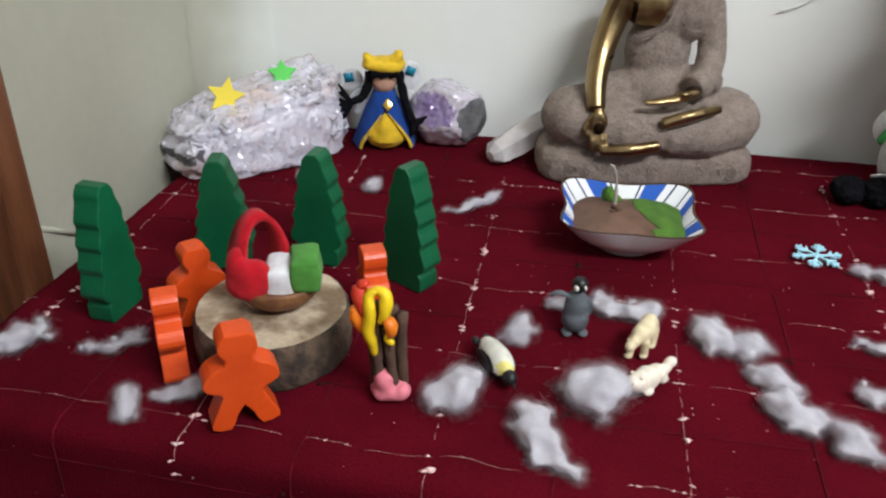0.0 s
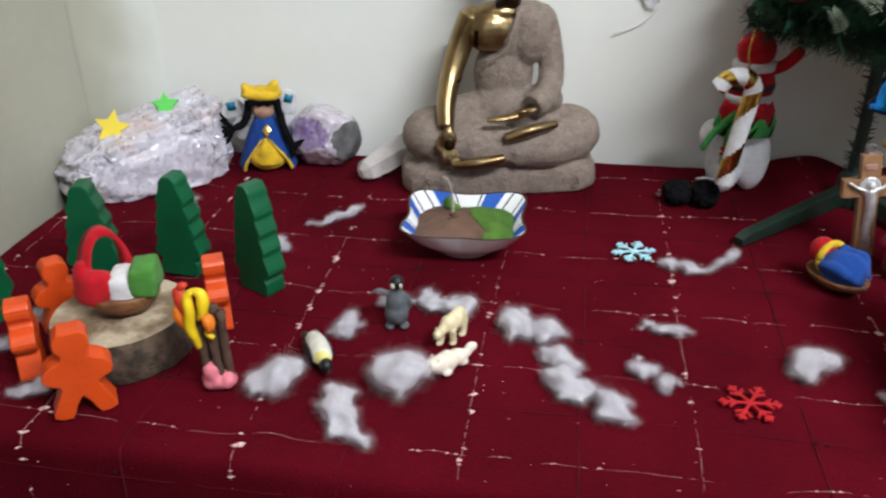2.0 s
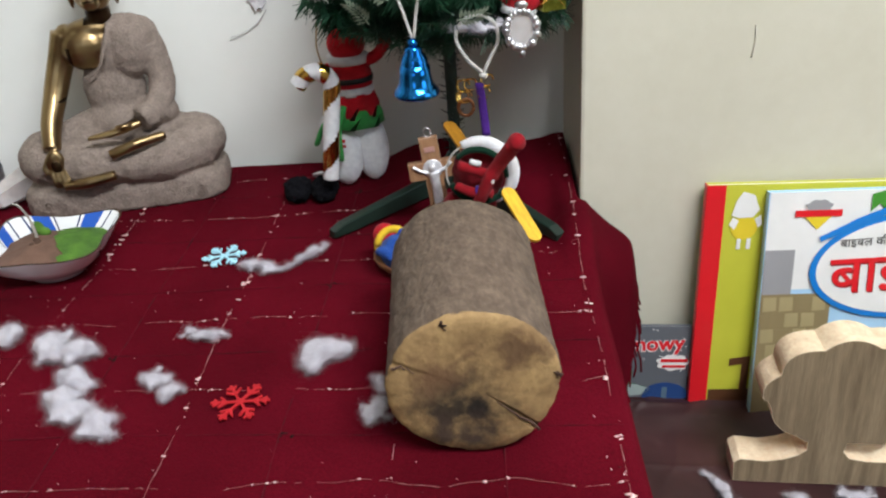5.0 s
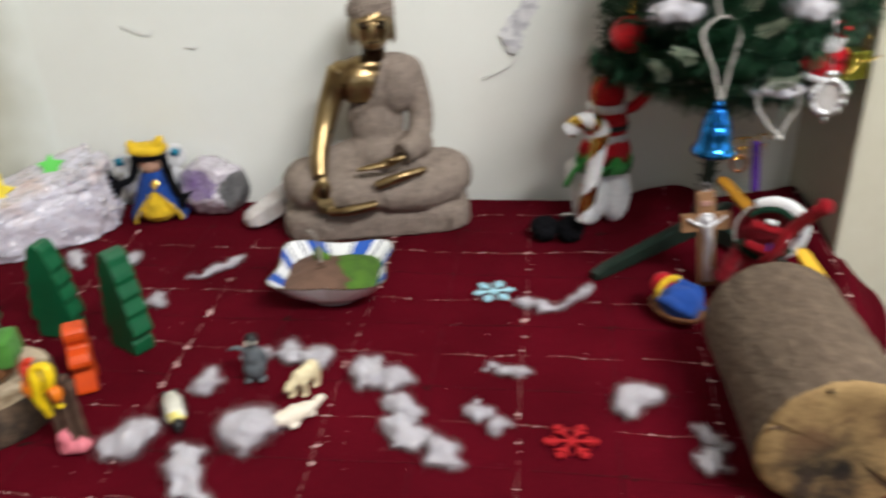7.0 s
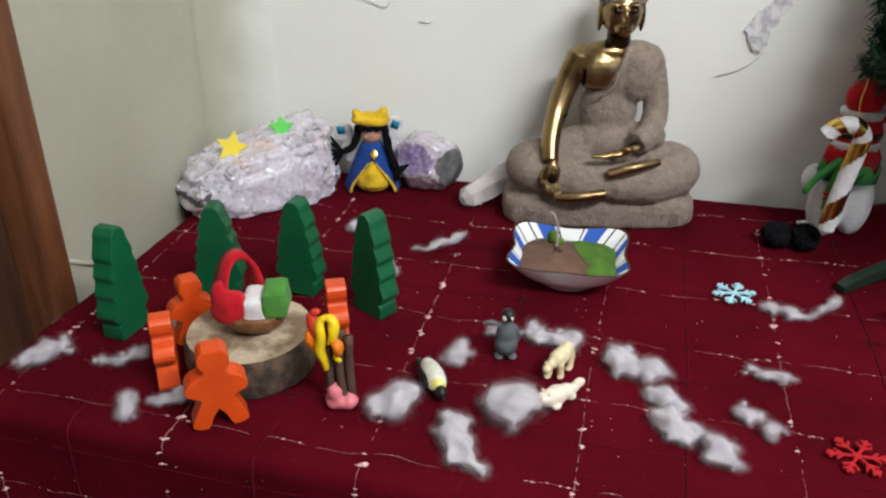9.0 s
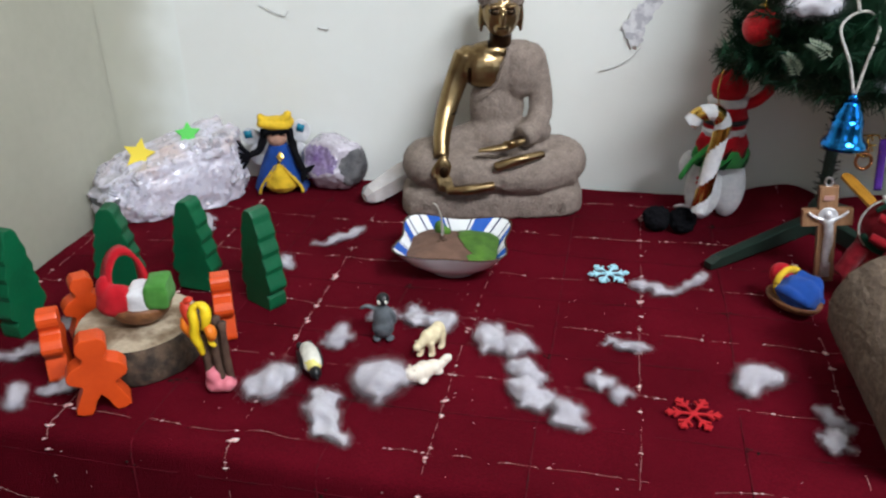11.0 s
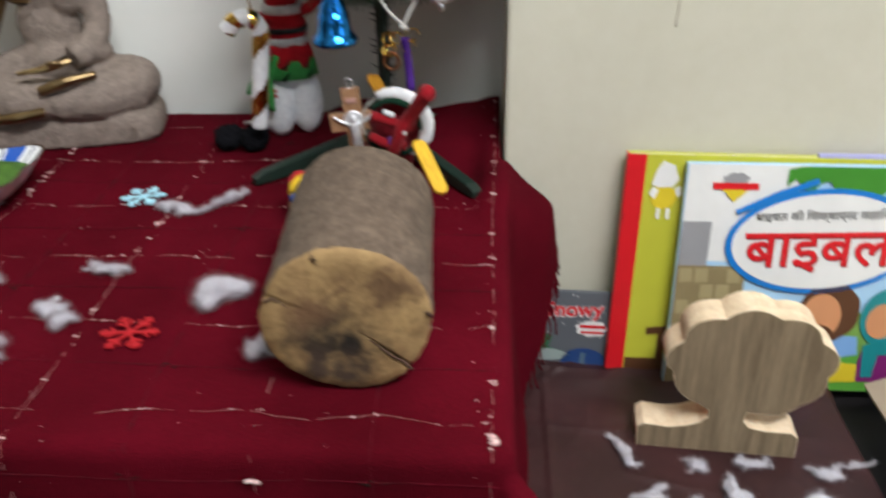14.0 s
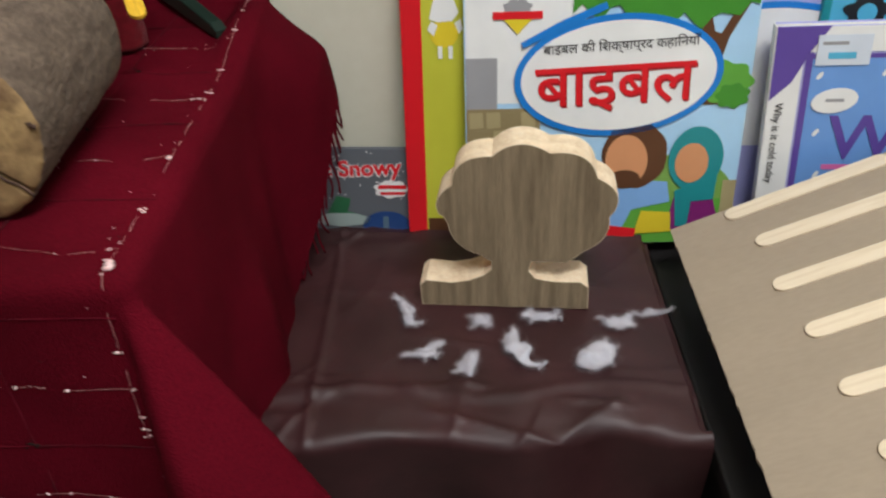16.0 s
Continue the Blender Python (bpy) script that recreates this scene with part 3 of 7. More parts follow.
def thread_line(pts, seed, knots, material=THREAD, rad=0.00055, size=0.0030, lost=-0.45):
    """A slub thread laid on the cloth along pts (p, q), with knots of pale fibre."""
    q = rng(seed)
    bm = bmesh.new()
    run = []
    for p, s in pts:
        c = cloth_point(p, s)
        nx = (cloth_point(p + 0.002, s) - c).cross(cloth_point(p, s + 0.002) - c).normalized()
        dip = noise.noise((seed * 3.7, len(run) * 0.23, 1)) + 0.6 * noise.noise((seed * 1.3, len(run) * 0.9, 5))
        run.append(c + nx * (0.0002 + 0.0003 * q.random() + (0.0004 if dip > lost else -0.0012)))
    tube(bm, run, [rad * q.uniform(0.35, 1.3) for _ in run], seg=5)
    i = q.randrange(4)
    while i < len(run) and knots:
        for _ in range(q.choice((1, 1, 2, 3))):
            if i >= len(run):
                break
            s = size * q.uniform(0.35, 1.15)
            for _ in range(3):
                bead(bm, run[i] + Vector((q.uniform(-1, 1), q.uniform(-0.7, 0.7), 0.12)) * s * 0.6, (s * q.uniform(0.3, 0.8), s * q.uniform(0.18, 0.42), s * 0.28), q.uniform(-0.6, 0.6))
            i += q.choice((1, 2))
        i += q.choice(knots)
    return mesh_object("thread", bm, [material, KNOT], cloth)


COLS = (-0.437, -0.277, -0.119, 0.040, 0.200, 0.363, 0.516)
ROWS_Y = (0.010, 0.108, 0.207, 0.306, 0.408, 0.512, 0.609, 0.711, 0.816, 0.918)
for k, x in enumerate(COLS):
    n = 190
    thread_line([(x - (0.03 if x < 0 else 0.0) * ((Q0 + 0.01 + (Q1 - Q0 - 0.02) * i / n) - 0.5) + 0.003 * noise.noise((x * 9, 6 * i / n, 3)) + 0.0012 * noise.noise((x * 9, 60 * i / n, 5)), Q0 + 0.01 + (Q1 - Q0 - 0.02) * i / n) for i in range(n + 1)],
                40 + k, (3, 4, 6, 9), rad=0.00028, size=0.0044, lost=-0.05)
for k, y in enumerate(ROWS_Y):
    n = 230
    for a, b in ((X0 - 0.2, X1 - 0.003 if y < 0.8 else 0.30),):
        thread_line([(a + (b - a) * i / n, y + 0.007 * noise.noise((y * 31, 7 * i / n, 3)) + 0.007 * noise.noise((y * 9, 24 * i / n, 5)) + 0.0016 * noise.noise((y * 9, 70 * i / n, 8))) for i in range(n + 1)],
                    60 + k, (1, 2, 4, 7), rad=0.00017, size=0.0021, lost=-0.20)
for k in range(6):
    x = (COLS[k] + COLS[k + 1]) / 2
    thread_line([(x + 0.004 * noise.noise((x * 7, 5 * i / 90, 1)), Q0 + 0.01 + (Q1 - Q0 - 0.02) * i / 90) for i in range(91)], 80 + k, (), SEAM, 0.0006)
for k in range(9):
    y = (ROWS_Y[k] + ROWS_Y[k + 1]) / 2
    thread_line([(X0 - 0.1 + (X1 - X0 + 0.1) * i / 120, y + 0.004 * noise.noise((y * 7, 5 * i / 90, 1))) for i in range(121)], 90 + k, (), SEAM, 0.0004)
# fringe along the hanging end
q_ = rng(9)
for k in range(58):
    s = 0.45 + 0.33 * k / 57
    c = cloth_point(P1 - 0.001, s)
    bm = bmesh.new()
    d = Vector((q_.uniform(-0.004, 0.008), q_.uniform(-0.006, 0.006), -q_.uniform(0.018, 0.032)))
    if c.z < LOW + 0.012:
        continue
    if (c + d).z < LOW + 0.004:
        d.z = LOW + 0.004 - c.z
    tube(bm, curve([c + Vector((0, 0, 0.003)), c + d * 0.5 + Vector((q_.uniform(-1, 1) * 0.003, q_.uniform(-1, 1) * 0.003, 0)), c + d], 3), 0.0011, seg=5)
    part("fringe_strand", bm, CLOTH, cloth)

# bits of lint and dark specks on the cloth
for name, m, count, seed, label in (("lint", KNOT, 260, 71, "pale specks of lint"), ("speck", SEAM, 160, 72, "dark specks")):
    q_ = rng(seed)
    bm = bmesh.new()
    for k in range(count):
        c = cloth_point(q_.uniform(X0, X1), q_.uniform(0.30, 0.93))
        s = q_.uniform(0.0003, 0.0008) * (1.0 if name == "lint" else 1.7)
        bead(bm, c + Vector((0, 0, 0.0004)), (s * q_.uniform(0.7, 1.8), s * 0.6, s * 0.5), q_.uniform(0, 3))
    for f in bm.faces:
        f.material_index = 0
    tagged(part(name, bm, m, cloth, label), kind="stuff")

q_ = rng(75)
bm = bmesh.new()
for a, b in zip(COLS, COLS[1:]):
    for c, d in zip(ROWS_Y[2:], ROWS_Y[3:]):
        for _ in range(q_.choice((0, 3, 5, 8))):
            p = cloth_point((a + b) / 2 + q_.gauss(0, 0.0035), (c + d) / 2 + q_.gauss(0, 0.0030))
            size = q_.uniform(0.0008, 0.0022)
            bead(bm, p + Vector((0, 0, 0.0005)), (size * q_.uniform(0.8, 1.6), size * 0.7, size * 0.4), q_.uniform(0, 3))
for f in bm.faces:
    f.material_index = 0
tagged(part("weave_clump", bm, mat("dark_weave_clump", (0.030, 0.012, 0.010), 0.95, dark=(0.015, 0.010, 0.008), scale=200, spec=0.05), cloth, "dark clumps in the weave"), kind="stuff")

# ---- low table with the satin cloth ----
low = thing("low_table", "low dark table hidden under brown satin", "table")
part("tabletop", box(bmesh.new(), (0.52, 0.50, LOW - 0.03), (0.888, 0.79, LOW - 0.006)), DARKWOOD, low, smooth=False)
for x in (0.53, 0.85):
    for y in (0.53, 0.76):
        part("leg", box(bmesh.new(), (x - 0.015, y - 0.015, 0), (x + 0.015, y + 0.015, LOW - 0.03)), DARKWOOD, low, smooth=False)


def satin_point(u, v):
    x = 0.526 + 0.374 * u
    s = 0.26 + v * 0.546                       # runs from the hanging front to the wall
    edge = 0.486 + 0.006 * noise.noise((x * 14, 0, 2)) + 0.006 * math.sin(x * 40)
    crumple = smoothstep(-0.1, 0.3, noise.noise((x * 11, s * 11, 20))) * (0.0050 * max(0.0, 1 - 5 * abs(noise.noise((x * 6 + 5 * s, s * 15, 3)))) ** 2 + 0.0034 * max(0.0, 1 - 5 * abs(noise.noise((x * 15 - 9 * s, s * 8, 9)))) ** 2)
    wr = crumple + 0.0022 * noise.noise((x * 26, s * 34, 0)) + 0.0036 * noise.noise((x * 9 + 4 * s, s * 16, 5)) + 0.0034 * (0.5 - abs(noise.noise((x * 22 + 12 * s, s * 30, 3))))
    ridge = 0.0035 * math.exp(-((s - 0.527 - 0.006 * math.sin(x * 31 + 1) - 0.004 * noise.noise((x * 30, 0, 9))) / 0.006) ** 2) * (0.6 + 0.8 * abs(noise.noise((x * 20, 1, 1))))
    crease = 0.002 * math.exp(-((x - 0.577) / 0.004) ** 2)
    z = LOW + wr * (0.4 if 0.55 < s < 0.74 else 1.0) * 0.8 + ridge + crease
    if s > 0.70:
        z += smoothstep(0.715, 0.752, s) * 0.008 * (0.5 + 0.9 * abs(noise.noise((x * 16, s * 9, 8))))
    if s < edge:
        d = edge - s
        a = min(d, 0.012 * 1.57) / 0.012
        y = edge - 0.012 * math.sin(a) - 0.02 * smoothstep(0, 0.2, d) * (0.4 + math.sin(x * 26) + 0.5 * noise.noise((x * 20, d * 6, 4)))
        return Vector((x, y, z - 0.012 * (1 - math.cos(a)) - max(0, d - 0.0188)))
    if u > 0.985:
        z -= 0.012
    return Vector((x, s, z))


tagged(mesh_object("satin_cloth", grid_mesh(150, 170, satin_point), SATIN), "dark brown creased satin cloth on the low table", "cloth")
# black box added to fill the dark gap under the cardboard
gap_box = thing("black_cabinet", "black box filling the dark gap under the sheet of cardboard", "cabinet")
part("body", box(bmesh.new(), (0.911, 0.21, 0), (1.5, 0.790, 0.470), bevel=0.004), BLACK, gap_box, smooth=False)
part("top", box(bmesh.new(), (0.905, 0.20, 0.4705), (1.5, 0.792, 0.488), bevel=0.003), BLACK, gap_box, smooth=False)


# ---- painted wooden trees and figures ----
TREE_OUT = ((0, 0), (0.0190, 0), (0.0205, 0.003), (0.0205, 0.013), (0.0180, 0.0165), (0.0240, 0.0215), (0.0248, 0.027), (0.0203, 0.039), (0.0220, 0.045), (0.0176, 0.056), (0.0190, 0.062),
            (0.0143, 0.073), (0.0154, 0.079), (0.0105, 0.091), (0.0090, 0.098), (0.0045, 0.1035))


def smooth_ring(half, n=3):
    pts = [(x, 0, z) for x, z in half[1:]]
    c = [(half[0][0] + p.x, p.z) for p in curve(pts, n)]
    return [(x, z) for x, z in c] + [(-x, z) for x, z in reversed(c)]


tree0 = solid("toy_tree", prism(smooth_ring(TREE_OUT), 0.021, 0.0016), TREEGREEN, "dark green painted wooden toy fir tree", "toy tree", "trees round the circle", smooth=False,
              at=pose(-0.335, 0.597, TOP, 0, 0, 14) @ Matrix.Diagonal((0.96, 1, 0.94, 1)))
for x, y, turn, s in ((-0.388, 0.510, 86, 1.10), (-0.259, 0.622, -6, 1.03), (-0.175, 0.602, -29, 1.08)):
    copy_thing(tree0, pose(x, y, TOP, 0, 0, turn) @ Matrix.Diagonal((0.98, 1, s, 1)))
MEEPLE = ((0.0, 0.020), (0.006, 0.012), (0.012, 0.0), (0.026, 0.003), (0.024, 0.012), (0.017, 0.026), (0.0165, 0.032), (0.027, 0.037), (0.0285, 0.045), (0.022, 0.052),
          (0.0125, 0.056), (0.0105, 0.061), (0.0145, 0.067), (0.014, 0.076), (0.0085, 0.081))


def meeple_ring():
    body = [(x, 0, z) for x, z in MEEPLE]
    c = [(p.x, p.z) for p in curve(body, 2)]
    return c + [(-x, z) for x, z in reversed(c[1:])]


meep0 = solid("toy_figure", prism(meeple_ring(), 0.019, 0.0014), ORANGE, "orange painted wooden figure standing by the log slice", "toy figure", "figures round the log slice", smooth=False,
              at=pose(-0.240, 0.413, TOP, 0, 0, 34) @ Matrix.Diagonal((0.82, 0.96, 0.875, 1)))
for x, y, turn in ((-0.308, 0.451, -58), (-0.319, 0.514, 45), (-0.189, 0.540, -62)):
    copy_thing(meep0, pose(x, y, TOP, 0, 0, turn) @ Matrix.Diagonal((0.86, 0.96, 0.90, 1)))

# ---- log slice with the cradle ----
slice_ = thing("log_slice", "round sawn slice of log with bark on its rim", "log slice", at=pose(-0.2505, 0.4920, TOP))


def slab(radius, thick, seg, seed, m_side, m_top, rough=0.06):
    bm = bmesh.new()
    prof = [(0.96, 0.0), (1.0, 0.08), (1.01, 0.5), (0.99, 0.9), (0.95, 1.0)]
    rings = []
    for f, h in prof:
        rings.append([bm.verts.new((radius * f * (1 + rough * noise.noise((1.6 * math.cos(a) + seed, 1.6 * math.sin(a), 0)) + 0.015 * noise.noise((9 * math.cos(a), 9 * math.sin(a), h * 5 + seed))) * math.cos(a),
                                    radius * f * (1 + rough * noise.noise((1.6 * math.cos(a) + seed, 1.6 * math.sin(a), 0)) + 0.015 * noise.noise((9 * math.cos(a), 9 * math.sin(a), h * 5 + seed))) * math.sin(a), h * thick))
                      for a in (2 * math.pi * k / seg for k in range(seg))])
    for r0, r1 in zip(rings, rings[1:]):
        for k in range(seg):
            bm.faces.new((r0[k], r0[(k + 1) % seg], r1[(k + 1) % seg], r1[k])).material_index = m_side
    bm.faces.new(rings[0][::-1]).material_index = m_top
    prev = rings[-1]
    for f in (0.78, 0.55, 0.3):
        cur = [bm.verts.new((v.co.x * f, v.co.y * f, thick + 0.0006 * noise.noise(v.co * 90 * f))) for v in rings[-1]]
        for k in range(seg):
            bm.faces.new((prev[k], prev[(k + 1) % seg], cur[(k + 1) % seg], cur[k])).material_index = m_top
        prev = cur
    bm.faces.new(prev).material_index = m_top
    return bm


for name, keep, m, label in (("wood_disc", 0, SLICETOP, "pale cracked sawn face"), ("bark", 1, SLICEBARK, "rough dark bark rim")):
    bm = slab(0.0565, 0.0355, 96, 3.0, 1, 0)
    bmesh.ops.delete(bm, geom=[f for f in bm.faces if f.material_index != keep], context="FACES")
    for f in bm.faces:
        f.material_index = 0
    part(name, bm, m, slice_, label)

cradle = thing("walnut_cradle", "half walnut shell cradle with a red felt hood", "cradle", at=pose(-0.243, 0.490, TOP + 0.0360, 0, 0, 18))


def shell(rx, ry, h):
    bm = bmesh.new()
    rings = []
    for i in range(9):
        a = (i / 8) * math.pi / 2
        rings.append([bm.verts.new((rx * math.sin(a) * math.cos(t) * (1 + 0.03 * noise.noise((7 * math.cos(t), 7 * math.sin(t), a * 4))), ry * math.sin(a) * math.sin(t) * (1 + 0.05 * noise.noise((5 * math.cos(t), 5 * math.sin(t), a * 4))), h * (1 - math.cos(a))))
                      for t in (2 * math.pi * k / 28 for k in range(28))] if i else [bm.verts.new((0, 0, 0))])
    for k in range(28):
        bm.faces.new((rings[0][0], rings[1][(k + 1) % 28], rings[1][k]))
    for r0, r1 in zip(rings[1:], rings[2:]):
        for k in range(28):
            bm.faces.new((r0[k], r0[(k + 1) % 28], r1[(k + 1) % 28], r1[k]))
    inner = [bm.verts.new((v.co.x * 0.93, v.co.y * 0.93, h * 0.98)) for v in rings[-1]]
    for k in range(28):
        bm.faces.new((rings[-1][k], rings[-1][(k + 1) % 28], inner[(k + 1) % 28], inner[k]))
    bm.faces.new(inner)
    bmesh.ops.recalc_face_normals(bm, faces=bm.faces)
    return bm


part("shell", shell(0.0285, 0.021, 0.021), WALNUT, cradle, "brown walnut shell half")
bm = bmesh.new()
ball(bm, (-0.018, -0.001, 0.024), (0.018, 0.019, 0.013))
ball(bm, (-0.015, -0.009, 0.029), (0.014, 0.011, 0.015))
ball(bm, (-0.026, -0.002, 0.034), (0.008, 0.011, 0.016))
part("pillow", fused(bm, 0.002), RED, cradle, "red felt bedding")
bm = bmesh.new()
ring = [Vector((-0.016 + 0.006 * math.sin(t) * 0.2, 0.017 * math.cos(t), 0.022 + 0.047 * math.sin(t) ** 0.8 if math.sin(t) > 0 else 0.022)) for t in (math.pi * k / 22 for k in range(23))]
rows_ = []
for i, c in enumerate(ring):
    w = 0.014 - 0.0075 * math.sin(math.pi * i / 22)
    rows_.append([bm.verts.new(c + Vector((dx, 0, 0)) + s * Vector((0, c.y, (c.z - 0.025))).normalized() * 0.0027) for dx, s in ((-w, 1), (w, 1), (w, -1), (-w, -1))])
for a, b in zip(rows_, rows_[1:]):
    for k in range(4):
        bm.faces.new((a[k], a[(k + 1) % 4], b[(k + 1) % 4], b[k]))
bm.faces.new(rows_[0][::-1]), bm.faces.new(rows_[-1])
bmesh.ops.recalc_face_normals(bm, faces=bm.faces)
part("hood", bm, RED, cradle, "arched red felt hood", at=pose(-0.004, 0, -0.002, 0, 0, -58))
bm = box(bmesh.new(), (-0.008, -0.017, 0.012), (0.014, 0.017, 0.038), bevel=0.007)
part("blanket", fused(bm, 0.0018, 3), WHITEFELT, cradle, "white felt blanket")
bm = box(bmesh.new(), (0.0095, -0.017, 0.020), (0.0305, 0.015, 0.044), bevel=0.005)
bmesh.ops.subdivide_edges(bm, edges=bm.edges, cuts=2, use_grid_fill=True)
part("cover", rough_up(bm, 0.002, 90), GREENFELT, cradle, "green felt cover")

# ---- clay camp fire ----
fire = thing("toy_campfire", "toy camp fire of twigs and clay flames", "toy campfire", at=pose(-0.1535, 0.4545, TOP, 0, 0, 8))
bm = bmesh.new()
ball(bm, (0, 0, 0.007), (0.017, 0.013, 0.008))
ball(bm, (-0.004, -0.003, 0.014), (0.010, 0.009, 0.012))
ball(bm, (0.010, -0.004, 0.008), (0.007, 0.008, 0.008))
part("base", rough_up(fused(bm, 0.0018, 2), 0.0015, 120), PINKCLAY, fire, "lump of pink clay", at=Matrix.Diagonal((0.82, 0.82, 0.95, 1)))
q_ = rng(12)
for k, (bx, by, tx, ty, h) in enumerate(((-0.010, 0.004, -0.013, 0.006, 0.062), (-0.003, 0.006, -0.007, 0.008, 0.070), (0.004, 0.006, 0.001, 0.007, 0.068), (0.009, 0.002, 0.008, 0.002, 0.066), (-0.006, -0.003, -0.009, 0.001, 0.056), (0.003, -0.003, -0.001, 0.0, 0.060))):
    bm = bmesh.new()
    tube(bm, curve([(bx, by, 0.006), ((bx + tx) / 2 + q_.uniform(-1, 1) * 0.0015, (by + ty) / 2, h / 2), (tx, ty, h)], 4), [q_.uniform(0.0032, 0.0044) for _ in range(9)], seg=8)
    part("twig", bm, TWIG, fire)
FLAMES = ((YELLOWCLAY, 0.0044, ((-0.0075, -0.004, 0.0870), (-0.012, -0.005, 0.0815), (-0.0115, -0.007, 0.0700), (-0.0130, -0.007, 0.0585), (-0.0105, -0.006, 0.0475), (-0.0095, -0.005, 0.0390))),
          (YELLOWCLAY, 0.0042, ((-0.0090, -0.003, 0.0865), (-0.0020, -0.004, 0.0835), (-0.0015, -0.006, 0.0725), (-0.0050, -0.006, 0.0640))),
          (REDCLAY, 0.0044, ((-0.0195, -0.001, 0.0870), (-0.0185, -0.002, 0.0810), (-0.0160, -0.004, 0.0740), (-0.0150, -0.005, 0.0675))),
          (ORANGECLAY, 0.0040, ((-0.0215, -0.003, 0.0730), (-0.0200, -0.004, 0.0640), (-0.0165, -0.004, 0.0555))),
          (ORANGECLAY, 0.0046, ((-0.0010, -0.007, 0.0680), (0.0020, -0.008, 0.0622), (0.0015, -0.007, 0.0555))),
          (REDCLAY, 0.0032, ((-0.0125, -0.002, 0.0905), (-0.0165, -0.001, 0.0885), (-0.0190, -0.001, 0.0850))),
          (YELLOWCLAY, 0.0026, ((0.0015, -0.006, 0.0560), (-0.0010, -0.006, 0.0520), (0.0030, -0.006, 0.0480))))
for m, rad, pts in FLAMES:
    bm = bmesh.new()
    c = curve(pts, 4)
    tube(bm, c, [rad * 1.08 * (0.40 + 0.70 * math.sin(math.pi * (0.12 + 0.80 * i / (len(c) - 1)))) for i in range(len(c))], seg=12, flat=0.8)
    part("flame", rough_up(bm, 0.0007, 160), m, fire)

# ---- toy animals ----
bm = bmesh.new()
ball(bm, (0, 0, 0.020), (0.0095, 0.0085, 0.017))
ball(bm, (0, -0.001, 0.012), (0.0105, 0.0095, 0.011))
tube(bm, curve([(-0.006, 0, 0.031), (-0.014, -0.001, 0.035), (-0.021, -0.001, 0.032)], 3), [0.004, 0.0035, 0.0035, 0.0033, 0.003, 0.0028, 0.0018], flat=0.5)
tube(bm, curve([(0.007, 0, 0.030), (0.011, 0.001, 0.022), (0.011, 0.002, 0.014)], 3), [0.004, 0.0038, 0.0036, 0.0033, 0.003, 0.0026, 0.0015], flat=0.6)
bm = fused(bm, 0.0011, 2)
for sx in (-1, 1):
    ball(bm, (sx * 0.006, -0.004, 0.0016), (0.0042, 0.0062, 0.0016), 0, 10)
ball(bm, (0.001, -0.001, 0.042), (0.0062, 0.0065, 0.0062), 1, 14)
ball(bm, (-0.0018, -0.0045, 0.0412), (0.0026, 0.003, 0.0032), 2, 10)
ball(bm, (0.0035, -0.0050, 0.0412), (0.0020, 0.003, 0.0028), 2, 10)
tube(bm, [(0.002, -0.006, 0.042), (0.004, -0.011, 0.0405)], [0.0018, 0.0004], 1, 6)
solid("toy_penguin", bm, [PENGREY, PENBLACK, PENWHITE], "grey penguin chick toy standing with a raised wing", "toy penguin", "toy animals", at=pose(-0.038, 0.560, TOP, 0, 0, 12))
bm = bmesh.new()
ball(bm, (0, 0, 0.010), (0.0105, 0.022, 0.010))
ball(bm, (0, -0.004, 0.0105), (0.0108, 0.017, 0.0102))
bm = fused(bm, 0.0012, 2)
for f in bm.faces:
    c = f.calc_center_median()
    f.material_index = 1 if c.z < 0.0085 or c.x > 0.0085 or c.x < -0.0088 else (2 if c.y < -0.0150 + 0.006 * noise.noise(c * 170) else 0)
ball(bm, (0, -0.0215, 0.0088), (0.0060, 0.0062, 0.0058), 1, 14)
tube(bm, [(0, -0.026, 0.0085), (0, -0.031, 0.007)], [0.002, 0.0004], 1, 6)
for sx in (-1, 1):
    ball(bm, (sx * 0.0105, 0.002, 0.0085), (0.0018, 0.014, 0.0055), 1, 10)
    ball(bm, (sx * 0.005, 0.024, 0.008), (0.004, 0.006, 0.002), 1, 8)
solid("toy_penguin", bm, [PENWHITE, PENBLACK, PENYELLOW], "adult penguin toy lying on its back", "toy penguin", "toy animals", at=pose(-0.089, 0.500, TOP, 0, 0, 32) @ Matrix.Diagonal((0.88, 1.05, 1.0, 1)))


def bear(bm, walking):
    ball(bm, (0, 0.004, 0.020), (0.0095, 0.017, 0.0095))
    ball(bm, (0, 0.014, 0.0205), (0.0092, 0.010, 0.0105))
    ball(bm, (0, -0.008, 0.0215), (0.0088, 0.010, 0.0095))
    tube(bm, curve([(0, -0.012, 0.022), (-0.002, -0.021, 0.018), (-0.004, -0.026, 0.014)], 3), [0.0065, 0.006, 0.0055, 0.005, 0.005, 0.0045, 0.0035])
    ball(bm, (-0.003, -0.024, 0.0165), (0.0052, 0.006, 0.005))
    for sx, y, dy in ((-1, -0.009, -0.006), (1, -0.009, 0.002), (-1, 0.016, 0.003), (1, 0.016, -0.003)):
        tube(bm, [(sx * 0.0055, y, 0.018), (sx * 0.006, y + dy * 0.5, 0.009), (sx * 0.006, y + dy, 0.0016)], [0.0052, 0.0042, 0.0040])
        ball(bm, (sx * 0.006, y + dy - 0.0015, 0.002), (0.0042, 0.0055, 0.002))
    return bm


